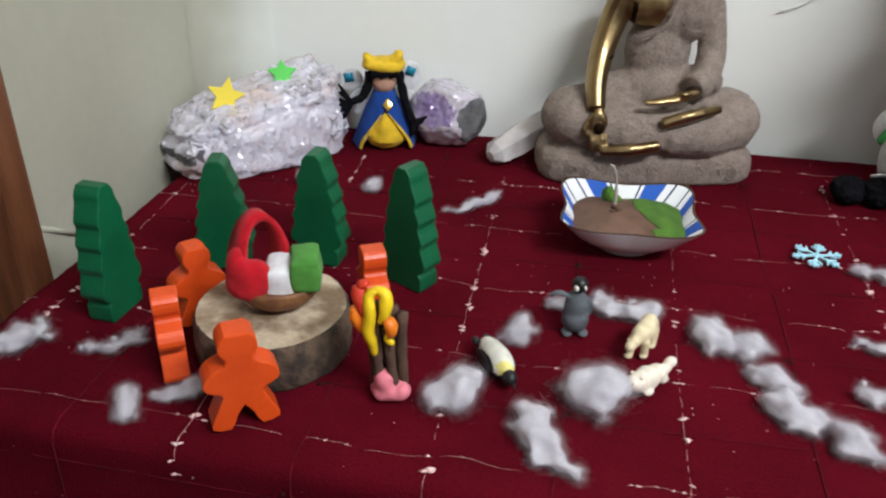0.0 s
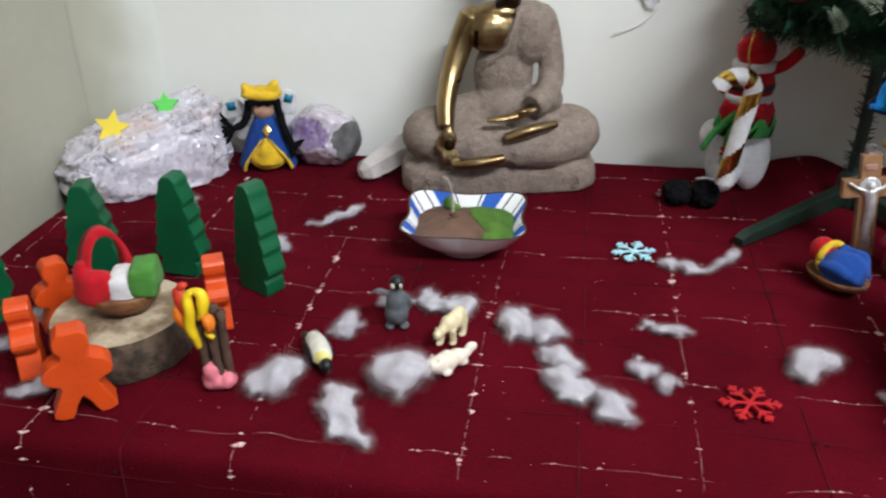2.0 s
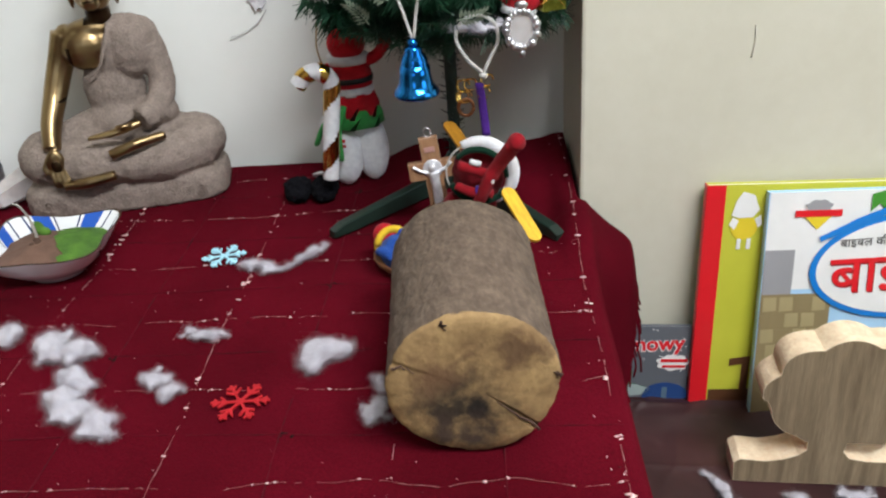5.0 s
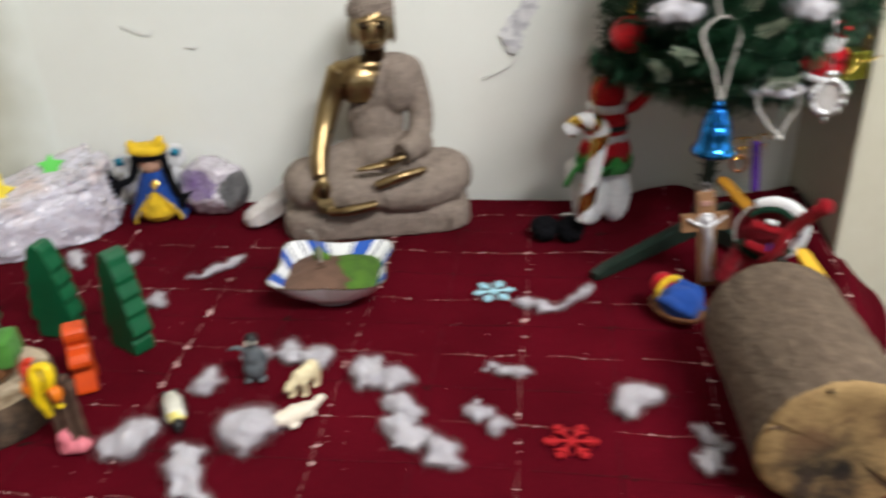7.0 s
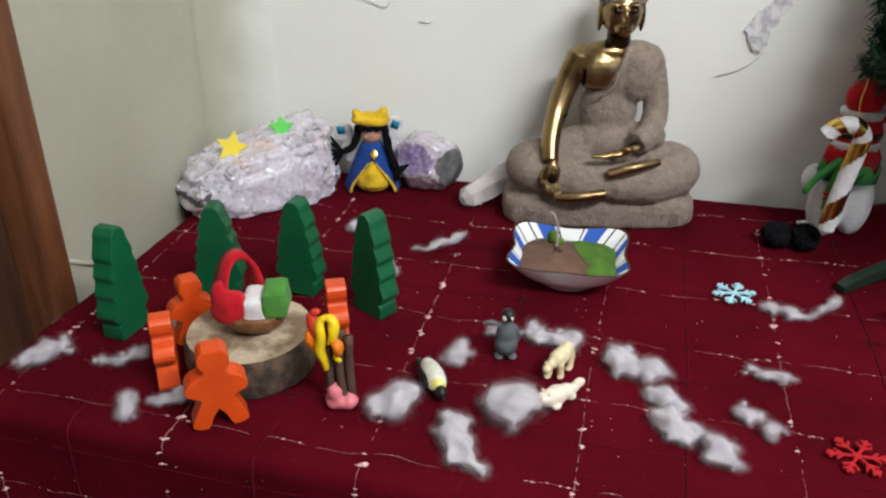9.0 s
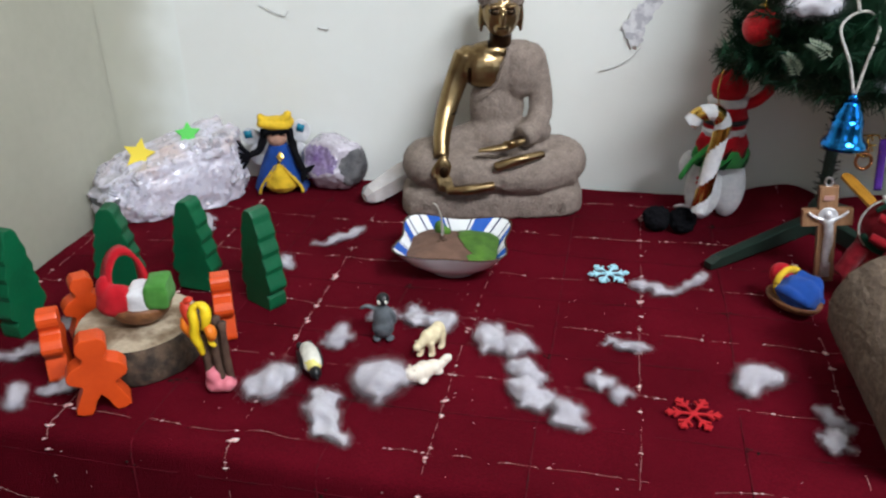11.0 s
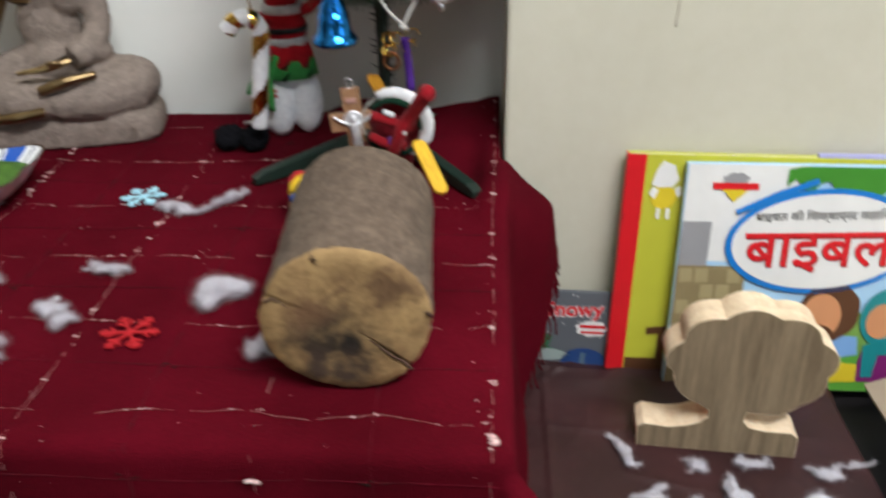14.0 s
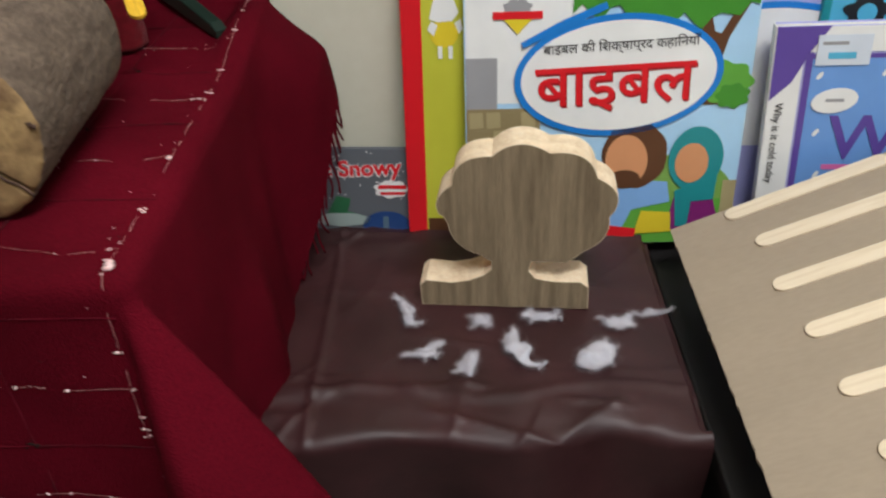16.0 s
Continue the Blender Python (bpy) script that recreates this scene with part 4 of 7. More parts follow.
bm = fused(bear(bmesh.new(), True), 0.0012, 2)
for sx in (-1, 1):
    ball(bm, (-0.0025 + sx * 0.004, -0.0215, 0.021), 0.0016, 0, 8)
    ball(bm, (-0.004 + sx * 0.0028, -0.0278, 0.0178), 0.0006, 1, 6)
ball(bm, (-0.0045, -0.0305, 0.0135), 0.0013, 1, 8)
solid("toy_polar_bear", bm, [BEARCREAM, PENBLACK], "cream polar bear toy standing on four paws", "toy bear", "toy animals", at=pose(0.012, 0.545, TOP, 0, 0, -22) @ Matrix.Diagonal((0.76, 0.76, 0.84, 1)))
bm = bmesh.new()
for y, r, z in ((0.018, 0.0048, 0.008), (0.008, 0.0080, 0.0085), (-0.004, 0.0098, 0.0095), (-0.014, 0.0086, 0.0098)):
    ball(bm, (0, y, z), (r, 0.0115, r * 0.98))
ball(bm, (0, -0.023, 0.0125), (0.0068, 0.0072, 0.0064))
ball(bm, (0, 0.028, 0.0115), (0.0045, 0.0075, 0.0045))
for sx in (-1, 1):
    ball(bm, (sx * 0.0080, -0.011, 0.0035), (0.003, 0.006, 0.0030))
    ball(bm, (sx * 0.005, 0.013, 0.0035), (0.003, 0.006, 0.0030))
bm = fused(bm, 0.0012, 2)
for sx in (-1, 1):
    ball(bm, (sx * 0.0045, -0.0195, 0.0182), 0.0016, 0, 8)
    ball(bm, (sx * 0.0028, -0.0285, 0.0150), 0.0007, 1, 6)
ball(bm, (0, -0.030, 0.0125), 0.0013, 1, 8)
solid("toy_bear_cub", bm, [SEALWHITE, PENBLACK], "ivory polar bear cub toy lying flat on its belly", "toy bear", "toy animals", at=pose(0.017, 0.505, TOP, 0, 0, -40) @ Matrix.Diagonal((0.90, 0.78, 0.88, 1)))


# ---- cut foam snowflakes and stars ----
def snowflake(radius, thick, seed):
    bm = bmesh.new()
    for k in range(6):
        turn = Matrix.Rotation(k * math.pi / 3, 4, "Z")
        for a, b, w in (((0, 0), (radius, 0), 0.0019), ((radius * 0.45, 0), (radius * 0.70, radius * 0.26), 0.0016), ((radius * 0.45, 0), (radius * 0.70, -radius * 0.26), 0.0016),
                        ((radius * 0.72, 0), (radius * 0.90, radius * 0.17), 0.0018), ((radius * 0.72, 0), (radius * 0.90, -radius * 0.17), 0.0014)):
            p, s = Vector((*a, 0)), Vector((*b, 0))
            d = (s - p).normalized()
            nn = Vector((-d.y, d.x, 0)) * w / 2 * 1.25
            vs = [bm.verts.new(turn @ (v + Vector((0, 0, h)))) for h in (0, thick) for v in (p + nn, p - nn, s - nn, s + nn)]
            for f in ((0, 1, 2, 3), (7, 6, 5, 4), (0, 4, 5, 1), (1, 5, 6, 2), (2, 6, 7, 3), (3, 7, 4, 0)):
                bm.faces.new([vs[i] for i in f])
    bmesh.ops.recalc_face_normals(bm, faces=bm.faces)
    return fused(bm, 0.0007, 1)


solid("foam_snowflake", snowflake(0.0222, 0.0024, 1), FOAMBLUE, "pale blue foam snowflake lying on the red cloth", "snowflake", "foam snowflakes", at=pose(0.166, 0.722, TOP + 0.0012, 0, 0, 14))
solid("foam_snowflake", snowflake(0.0225, 0.0024, 2), FOAMRED, "bright red foam snowflake lying on the red cloth", "snowflake", "foam snowflakes", at=pose(0.242, 0.493, TOP + 0.0012, 0, 0, 3))


def star(points, ro, ri, thick):
    ring = []
    for k in range(points * 2):
        a = math.pi / 2 + math.pi * k / points
        rr = ro if k % 2 == 0 else ri
        ring.append((rr * math.cos(a), rr * math.sin(a)))
    return prism(ring, thick, 0.0008)


solid("foam_star", star(5, 0.0205, 0.0100, 0.003), STAR_Y, "yellow foam star stuck on the quartz cluster", "star", "foam stars", False, pose(-0.4165, 0.7905, 0.8275, -24, 12, 14))
solid("foam_star", star(5, 0.0165, 0.0085, 0.003), STAR_G, "green foam star stuck on the quartz cluster", "star", "foam stars", False, pose(-0.3710, 0.8340, 0.8420, -40, 0, 25))


# ---- crystals ----
def spike(bm, c, d, rad, high, m, q, sides=6):
    """A small pointed crystal that grows from c along d."""
    d = d.normalized()
    a = d.orthogonal().normalized()
    b = d.cross(a)
    turn = q.uniform(0, 6)
    lo = [bm.verts.new(c + rad * (math.cos(turn + 2 * math.pi * k / sides) * a + math.sin(turn + 2 * math.pi * k / sides) * b) - d * rad) for k in range(sides)]
    hi = [bm.verts.new(v.co * 1.0 + d * (high * q.uniform(0.5, 0.7) + rad)) for v in lo]
    tip = bm.verts.new(c + d * high + (a * q.uniform(-1, 1) + b * q.uniform(-1, 1)) * rad * 0.4)
    for k in range(sides):
        bm.faces.new((lo[k], lo[(k + 1) % sides], hi[(k + 1) % sides], hi[k])).material_index = m
        bm.faces.new((hi[k], hi[(k + 1) % sides], tip)).material_index = m


cluster = thing("quartz_cluster", "large milky white quartz crystal cluster with sparkling points", "crystal cluster", at=pose(-0.405, 0.828, TOP, 0, 0, 43) @ Matrix.Diagonal((1.02, 1.16, 1.0, 1)))
bm = bmesh.new()
bmesh.ops.create_icosphere(bm, subdivisions=5, radius=1)
for v in bm.verts:
    c = v.co.copy()
    sx = math.copysign(abs(c.x) ** 0.6, c.x)
    sy = math.copysign(abs(c.y) ** 0.7, c.y)
    sz = math.copysign(abs(c.z) ** 0.6, c.z)
    high = 0.040 + 0.013 * sx
    n1 = 1 + 0.15 * noise.noise(c * 2.3 + Vector((3, 0, 0))) + 0.10 * noise.noise(c * 6.0)
    v.co = Vector((0.091 * sx * n1, (0.050 - 0.006 * sz) * sy * n1, high * (1 + sz * (n1 if sz > 0 else 1.7)) + 0.002 * noise.noise(c * 15)))
    v.co.z = max(0.001, v.co.z)
bm.normal_update()
spots = [(f.calc_center_median().copy(), f.normal.copy()) for f in bm.faces]
for f in bm.faces:
    c = f.calc_center_median()
    f.material_index = 1 if (c.x < -0.070 and c.y < 0.03 and abs(c.z - 0.026 - 0.30 * (c.x + 0.085)) < 0.0045 + 0.003 * noise.noise(c * 90)) else 0
part("rock", bm, [ROCKPINK, GREYROCK], cluster, "pinkish white rock body")
q_ = rng(21)
bm = bmesh.new()
for c, nn in q_.sample(spots, 1150):
    if nn.z < -0.4 or c.z < 0.006 or noise.noise(c * 28) < -0.30:
        continue
    d = (nn + Vector((q_.uniform(-1, 1), q_.uniform(-1, 1), q_.uniform(-0.6, 1))) * 0.48)
    s = q_.choice((0.0022, 0.0034, 0.0046, 0.0064))
    spike(bm, c - nn * s * 1.0, d, s, s * q_.uniform(0.9, 1.5), 0, q_, q_.choice((4, 5, 6)))
tagged(part("crystal_crust", bm, CRYSTAL, cluster, "glassy crystal points", False), kind="stuff")

amethyst = thing("amethyst_chunk", "chunk of purple amethyst with a dark rind", "crystal", at=pose(-0.207, 0.909, TOP, 0, 0, 8))
# broken faces: facing and distance from the chunk's heart
CUTS = [(Vector(c).normalized(), d) for c, d in (((-0.28, -0.90, 0.42), 0.0250), ((0.50, -0.82, 0.20), 0.0285), ((0.92, -0.30, -0.12), 0.0400), ((-0.95, -0.20, 0.05), 0.0410), ((0.30, -0.05, 0.95), 0.0320), ((-0.42, -0.10, 0.88), 0.0365),
        ((-0.74, -0.35, -0.58), 0.0370), ((0.62, -0.35, -0.70), 0.0400), ((-0.10, -0.80, -0.58), 0.0300), ((0, 0, -1), 0.0355), ((0, 1, 0), 0.0280), ((0.7, 0.7, 0.2), 0.038), ((-0.7, 0.7, 0.2), 0.040))]
bm = bmesh.new()
bmesh.ops.create_icosphere(bm, subdivisions=5, radius=1)
for v in bm.verts:
    d = v.co.normalized()
    r = sum((max(0.0, c.dot(d)) / far) ** 14 for c, far in CUTS) ** (-1 / 14)
    r *= 1 + 0.075 * noise.noise(d * 2.6 + Vector((4, 0, 0))) + 0.035 * noise.noise(d * 7.0) + 0.012 * noise.noise(d * 19)
    v.co = d * r + Vector((0, 0, 0.0355))
    v.co.z = max(0.0, v.co.z)
bm.normal_update()
for f in bm.faces:
    c = f.calc_center_median()
    d = (c - Vector((0, 0, 0.0355))).normalized()
    wob = 0.12 * noise.noise(c * 70) + 0.05 * noise.noise(c * 220)
    rind = d.dot(CUTS[2][0]) + wob > 0.74 and c.z < 0.060
    heart = (Vector((c.x + 0.013, 0, (c.z - 0.047) * 1.1)).length < 0.0215 + 0.05 * wob) and d.y < 0.1
    f.material_index = 1 if rind else (2 if heart else 0)
spots = [(f.calc_center_median().copy(), f.normal.copy(), f.material_index) for f in bm.faces]
part("rock", bm, [PALEQUARTZ, GREYROCK, AMETHYST], amethyst, "pale quartz rock with a purple heart")
bm = bmesh.new()
for c, nn, k in q_.sample(spots, 240):
    if k == 1 or nn.y > 0.3 or c.z < 0.004:
        continue
    s = q_.choice((0.0009, 0.0014, 0.0020))
    spike(bm, c - nn * s * 1.1, nn + Vector((q_.uniform(-1, 1), q_.uniform(-1, 1), q_.uniform(-1, 1))) * 0.6, s, s * 1.2, 1 if k == 2 else 0, q_)
tagged(part("crystal_crust", bm, [PALEQUARTZ, AMETHYST], amethyst, "", False), kind="stuff")

bm = bmesh.new()
d = Vector((0.052, 0.060, 0.020))
a = d.normalized().orthogonal().normalized()
b = d.normalized().cross(a)
q_ = rng(31)
rings = []
for t, s in ((-0.06, 0.42), (0.03, 0.85), (0.30, 1.08), (0.55, 1.05), (0.85, 0.95), (1.0, 0.5)):
    rings.append([bm.verts.new(d * t * 1.15 + (math.cos(2 * math.pi * k / 6) * a + math.sin(2 * math.pi * k / 6) * b) * 0.0175 * s * q_.uniform(0.88, 1.1)) for k in range(6)])
for r0, r1 in zip(rings, rings[1:]):
    for k in range(6):
        bm.faces.new((r0[k], r0[(k + 1) % 6], r1[(k + 1) % 6], r1[k]))
bm.faces.new(rings[0][::-1]), bm.faces.new(rings[-1])
lo_z = min(v.co.z for v in bm.verts)
bmesh.ops.translate(bm, verts=bm.verts, vec=(0, 0, -lo_z))
solid("quartz_point", bm, CLEARQ, "pale translucent quartz point lying beside the statue", "crystal", smooth=False, at=pose(-0.144, 0.860, TOP))

# ---- felt doll ----
bm = bmesh.new()
n = 48
# blue cloak, open in front over the yellow skirt
rings = []
for z, rx, ry in ((0.0, 0.036, 0.025), (0.012, 0.034, 0.024), (0.030, 0.0275, 0.020), (0.048, 0.0205, 0.0165), (0.060, 0.0145, 0.0125), (0.070, 0.010, 0.010)):
    gap = max(0.0, 0.95 * (1 - z / 0.046))
    ring_ = []
    for k in range(n):
        a = -math.pi / 2 + gap + (2 * math.pi - 2 * gap) * k / (n - 1)
        flare = 1 + 0.05 * math.sin(7 * a) * (1 - z / 0.07)
        ring_.append(bm.verts.new((rx * flare * math.cos(a), ry * flare * math.sin(a), z + (0.003 * math.sin(3 * a) if z == 0 else 0) + (0.003 if z == 0 else 0))))
    rings.append(ring_)
for r0, r1 in zip(rings, rings[1:]):
    for k in range(n - 1):
        bm.faces.new((r0[k], r0[k + 1], r1[k + 1], r1[k]))
bm.faces.new(rings[-1])
# the skirt with its rounded hem, and the yellow lining of the cloak's edges
skirt = bmesh.new()
ball(skirt, (0.001, -0.010, 0.016), (0.0235, 0.0165, 0.0165), 0, 20)
tube(skirt, [(0.001, -0.010, 0.014), (0.001, -0.013, 0.030), (0.001, -0.014, 0.043)], [0.0195, 0.0140, 0.004], 0, 18)
skirt = rough_up(fused(skirt, 0.0016, 3, 1), 0.0007, 130)
for v in skirt.verts:
    v.co.z = max(v.co.z, 0.0012)
merge(bm, skirt)
for sx in (-1, 1):
    tube(bm, curve([(sx * 0.004, -0.0195, 0.043), (sx * 0.017, -0.0225, 0.026), (sx * 0.0255, -0.0190, 0.012), (sx * 0.0285, -0.0165, 0.003)], 4), [0.0012 + 0.0032 * i / 12 for i in range(13)], 1, 8, flat=0.55)
# head, hair, fringe and the two loose braids
ball(bm, (0, -0.003, 0.0775), (0.0138, 0.0122, 0.0145), 2, 20)
ball(bm, (0.0005, 0.0045, 0.081), (0.0180, 0.0130, 0.0165), 3, 20)
for k in range(9):
    x = -0.0125 + 0.025 * k / 8
    tube(bm, [(x, -0.011, 0.095), (x * 1.05, -0.0158, 0.0895), (x * 1.08, -0.0158, 0.0835 + 0.001 * (k % 3))], 0.0020, 3, 6)
for sx, path in ((-1, ((-0.0155, -0.004, 0.088), (-0.0185, -0.007, 0.073), (-0.024, -0.010, 0.062), (-0.036, -0.013, 0.056))), (1, ((0.0160, -0.004, 0.088), (0.0195, -0.008, 0.070), (0.024, -0.013, 0.050), (0.031, -0.016, 0.033)))):
    for k in range(3):
        tube(bm, curve([(x + 0.0018 * math.cos(k * 2.1 + i * 1.4), y + 0.0016 * math.sin(k * 2.1 + i * 1.4), z) for i, (x, y, z) in enumerate(path)], 5), [0.0036 + 0.0006 * math.sin(i * 1.1 + k) for i in range(16)], 3, 8)
    tip = Vector(path[-1])
    for k in range(6):
        w = rng(80 + k + (10 if sx > 0 else 0))
        d = Vector((-0.014, -0.002, 0.022 - 0.0085 * k)) if sx < 0 else Vector((0.016 - 0.0035 * k, -0.003, 0.008 - 0.0050 * k))
        tube(bm, curve([tip, tip + d * 0.5 + Vector((0, 0, 0.003 * w.uniform(-1, 1))), tip + d + Vector((0, 0, 0.002 * w.uniform(-1, 1)))], 3), [0.0026] * 5 + [0.0020, 0.0012], 3, 6)
# wings, sequins, crown and brooch
for cx, cz, rx, rz in ((-0.0355, 0.0745, 0.0120, 0.0125), (0.0300, 0.0785, 0.0125, 0.0165), (-0.0290, 0.0480, 0.0105, 0.0150), (0.0270, 0.0480, 0.0100, 0.0150)):
    bm2 = prism([(cx + rx * math.cos(t) * (1 + 0.06 * math.sin(2 * t + 1)), cz + rz * math.sin(t)) for t in (2 * math.pi * k / 26 for k in range(26))], 0.0032, 0.0011, 4)
    bmesh.ops.translate(bm2, verts=bm2.verts, vec=(0, 0.0125, 0))
    merge(bm, bm2)
for cx, cz, tn in ((-0.0385, 0.0775, 0.15), (0.0305, 0.0835, -0.35)):
    bm2 = prism([(cx + 0.0072 * math.cos(tn + math.pi / 4 + math.pi / 2 * k), cz + 0.0072 * math.sin(tn + math.pi / 4 + math.pi / 2 * k)) for k in range(4)], 0.0012, 0, 5)
    bmesh.ops.translate(bm2, verts=bm2.verts, vec=(0, 0.0103, 0))
    merge(bm, bm2)
hat = bmesh.new()
tube(hat, [(0.0195 * math.cos(t), -0.001 + 0.0150 * math.sin(t), 0.0955 + 0.0012 * math.sin(2 * t)) for t in (2 * math.pi * k / 26 for k in range(27))], 0.0052, 0, 10)
ball(hat, (0, -0.001, 0.0975), (0.0185, 0.0140, 0.0075), 0, 18)
for x, z, r in ((-0.0185, 0.1045, 0.0050), (-0.0140, 0.1005, 0.0060), (-0.0060, 0.0985, 0.0058), (0.0020, 0.0985, 0.0058), (0.0100, 0.1010, 0.0060), (0.0165, 0.1065, 0.0054), (0.0150, 0.1020, 0.0060)):
    ball(hat, (x, -0.002, z), (r, 0.0105, r), 0, 12)
merge(bm, rough_up(fused(hat, 0.0016, 8, 1), 0.0008, 110))
bm2 = prism([(0.0, 0.044), (0.0058, 0.052), (0.0, 0.060), (-0.0058, 0.052)], 0.002, 0.0005, 6)
bmesh.ops.rotate(bm2, verts=bm2.verts, matrix=Matrix.Rotation(radians(-28), 3, "X"), cent=(0, 0, 0.052))
bmesh.ops.translate(bm2, verts=bm2.verts, vec=(0.003, -0.0165, 0.001))
merge(bm, bm2)
bmesh.ops.recalc_face_normals(bm, faces=bm.faces)
solid("felt_doll", bm, [BLUEFELT, YELLOWFELT, SKIN, BLACKYARN, WHITEFELT, ink("teal_sequin", (0.02, 0.22, 0.34), 0.25), GOLD], "small felt doll in a blue cloak and yellow crown", "doll", at=pose(-0.275, 0.890, TOP, 0, 0, 18) @ Matrix.Diagonal((1.0, 1.0, 0.98, 1)))

# ---- seated statue ----
st = bmesh.new()
# plinth
n = 64
prof = ((0.95, 0.0), (0.995, 0.003), (1.0, 0.010), (1.0, 0.022), (0.98, 0.029), (0.92, 0.033), (0.5, 0.035))
rr = [[st.verts.new((0.1150 * f * math.copysign(abs(math.cos(t)) ** 0.38, math.cos(t)), 0.050 * f * math.copysign(abs(math.sin(t)) ** 0.5, math.sin(t)), z)) for t in (2 * math.pi * k / n for k in range(n))] for f, z in prof]
for r0, r1 in zip(rr, rr[1:]):
    for k in range(n):
        st.faces.new((r0[k], r0[(k + 1) % n], r1[(k + 1) % n], r1[k]))
st.faces.new(rr[0][::-1]), st.faces.new(rr[-1])
ball(st, (-0.078, -0.006, 0.061), (0.036, 0.042, 0.030))
ball(st, (0.084, -0.004, 0.060), (0.036, 0.042, 0.030))
tube(st, [(-0.085, -0.014, 0.058), (-0.03, -0.036, 0.058), (0.02, -0.040, 0.056)], [0.028, 0.025, 0.021], seg=14)
tube(st, [(0.092, -0.012, 0.056), (0.05, -0.036, 0.055), (0.008, -0.042, 0.054)], [0.029, 0.027, 0.021], seg=14)
tube(st, [(-0.07, 0.0, 0.066), (0, 0.02, 0.078), (0.07, 0.0, 0.066)], [0.026, 0.036, 0.026], seg=14)
ball(st, (0.008, 0.012, 0.088), (0.044, 0.034, 0.030))
ball(st, (0.006, 0.014, 0.126), (0.035, 0.025, 0.044))
ball(st, (0.012, 0.014, 0.166), (0.038, 0.025, 0.034))
ball(st, (0.046, 0.014, 0.182), (0.020, 0.020, 0.020))
ball(st, (0.030, 0.012, 0.193), (0.028, 0.018, 0.013))
tube(st, curve([(0.050, 0.015, 0.186), (0.058, 0.012, 0.155), (0.060, 0.003, 0.125), (0.050, -0.018, 0.106), (0.034, -0.032, 0.099)], 4), [0.0155 - 0.001 * i / 16 for i in range(17)], seg=12)
ball(st, (0.050, -0.006, 0.100), (0.024, 0.022, 0.016))
ball(st, (0.032, 0.004, 0.170), (0.024, 0.019, 0.034))
tube(st, curve([(0.019, -0.004, 0.202), (0.012, -0.013, 0.180), (0.004, -0.017, 0.160), (-0.008, -0.016, 0.149), (-0.018, -0.010, 0.146)], 4), 0.0024, seg=8)
ball(st, (-0.048, -0.016, 0.062), (0.040, 0.026, 0.024))
ball(st, (0.052, -0.016, 0.060), (0.042, 0.028, 0.025))
st = rough_up(rough_up(fused(st, 0.0022, 12, 0), 0.0009, 120), 0.0008, 400, 3.0)
bz = bmesh.new()
ball(bz, (-0.002, 0.009, 0.176), (0.033, 0.0195, 0.028))
ball(bz, (-0.010, 0.0015, 0.1735), (0.0275, 0.0155, 0.0235))
ball(bz, (-0.030, 0.012, 0.187), (0.0140, 0.015, 0.0140))
ball(bz, (-0.018, 0.010, 0.185), (0.024, 0.0165, 0.016))
ball(bz, (0.004, 0.010, 0.192), (0.026, 0.0150, 0.013))
ball(bz, (0.000, 0.010, 0.194), (0.030, 0.017, 0.012))
tube(bz, curve([(-0.031, 0.012, 0.190), (-0.044, 0.009, 0.160), (-0.056, -0.004, 0.128), (-0.063, -0.025, 0.102), (-0.064, -0.043, 0.080)], 4), [0.0158 - 0.0062 * i / 16 for i in range(17)], seg=12)
ball(bz, (-0.062, -0.049, 0.067), (0.0108, 0.0055, 0.0160))
for k in range(4):
    tube(bz, curve([(-0.0690 + 0.0052 * k, -0.051, 0.060), (-0.0675 + 0.0050 * k, -0.055, 0.050), (-0.0660 + 0.0048 * k, -0.055, 0.040 + 0.0012 * abs(k - 1.5))], 3), 0.0026, seg=8)
tube(bz, curve([(-0.070, -0.048, 0.074), (-0.075, -0.051, 0.064), (-0.074, -0.052, 0.056)], 3), 0.0024, seg=8)
tube(bz, curve([(-0.058, -0.057, 0.042), (-0.030, -0.063, 0.046), (0.0, -0.061, 0.050)], 3), [0.0045, 0.005, 0.006, 0.0065, 0.006, 0.006, 0.006], seg=10)
tube(bz, curve([(0.000, -0.061, 0.073), (0.028, -0.062, 0.082), (0.060, -0.050, 0.085)], 3), [0.006, 0.006, 0.006, 0.006, 0.0055, 0.005, 0.0045], seg=10)
tube(bz, curve([(0.034, -0.042, 0.101), (0.012, -0.054, 0.096), (-0.020, -0.058, 0.093)], 3), [0.009, 0.0085, 0.008, 0.007, 0.006, 0.005, 0.0035], seg=10, flat=0.6)
tube(bz, curve([(0.012, -0.052, 0.100), (0.018, -0.058, 0.102), (0.026, -0.056, 0.101)], 3), 0.003, seg=8)
HX = 0.0095
tube(bz, [(HX, 0.010, 0.194), (HX, 0.008, 0.222)], 0.0135, seg=16)
ball(bz, (HX, 0.003, 0.240), (0.0225, 0.025, 0.029))
ball(bz, (HX, -0.016, 0.224), (0.0095, 0.008, 0.008))
ball(bz, (HX, -0.0225, 0.2375), (0.0036, 0.0055, 0.009))
for sx in (-1, 1):
    ball(bz, (HX + sx * 0.0235, 0.007, 0.233), (0.0035, 0.007, 0.017))
    ball(bz, (HX + sx * 0.0095, -0.0190, 0.2435), (0.006, 0.0045, 0.0035))
    ball(bz, (HX + sx * 0.0095, -0.0185, 0.250), (0.0075, 0.005, 0.002))
ball(bz, (HX, -0.0205, 0.2265), (0.0058, 0.004, 0.0018))
bz = fused(bz, 0.0014, 6, 1)
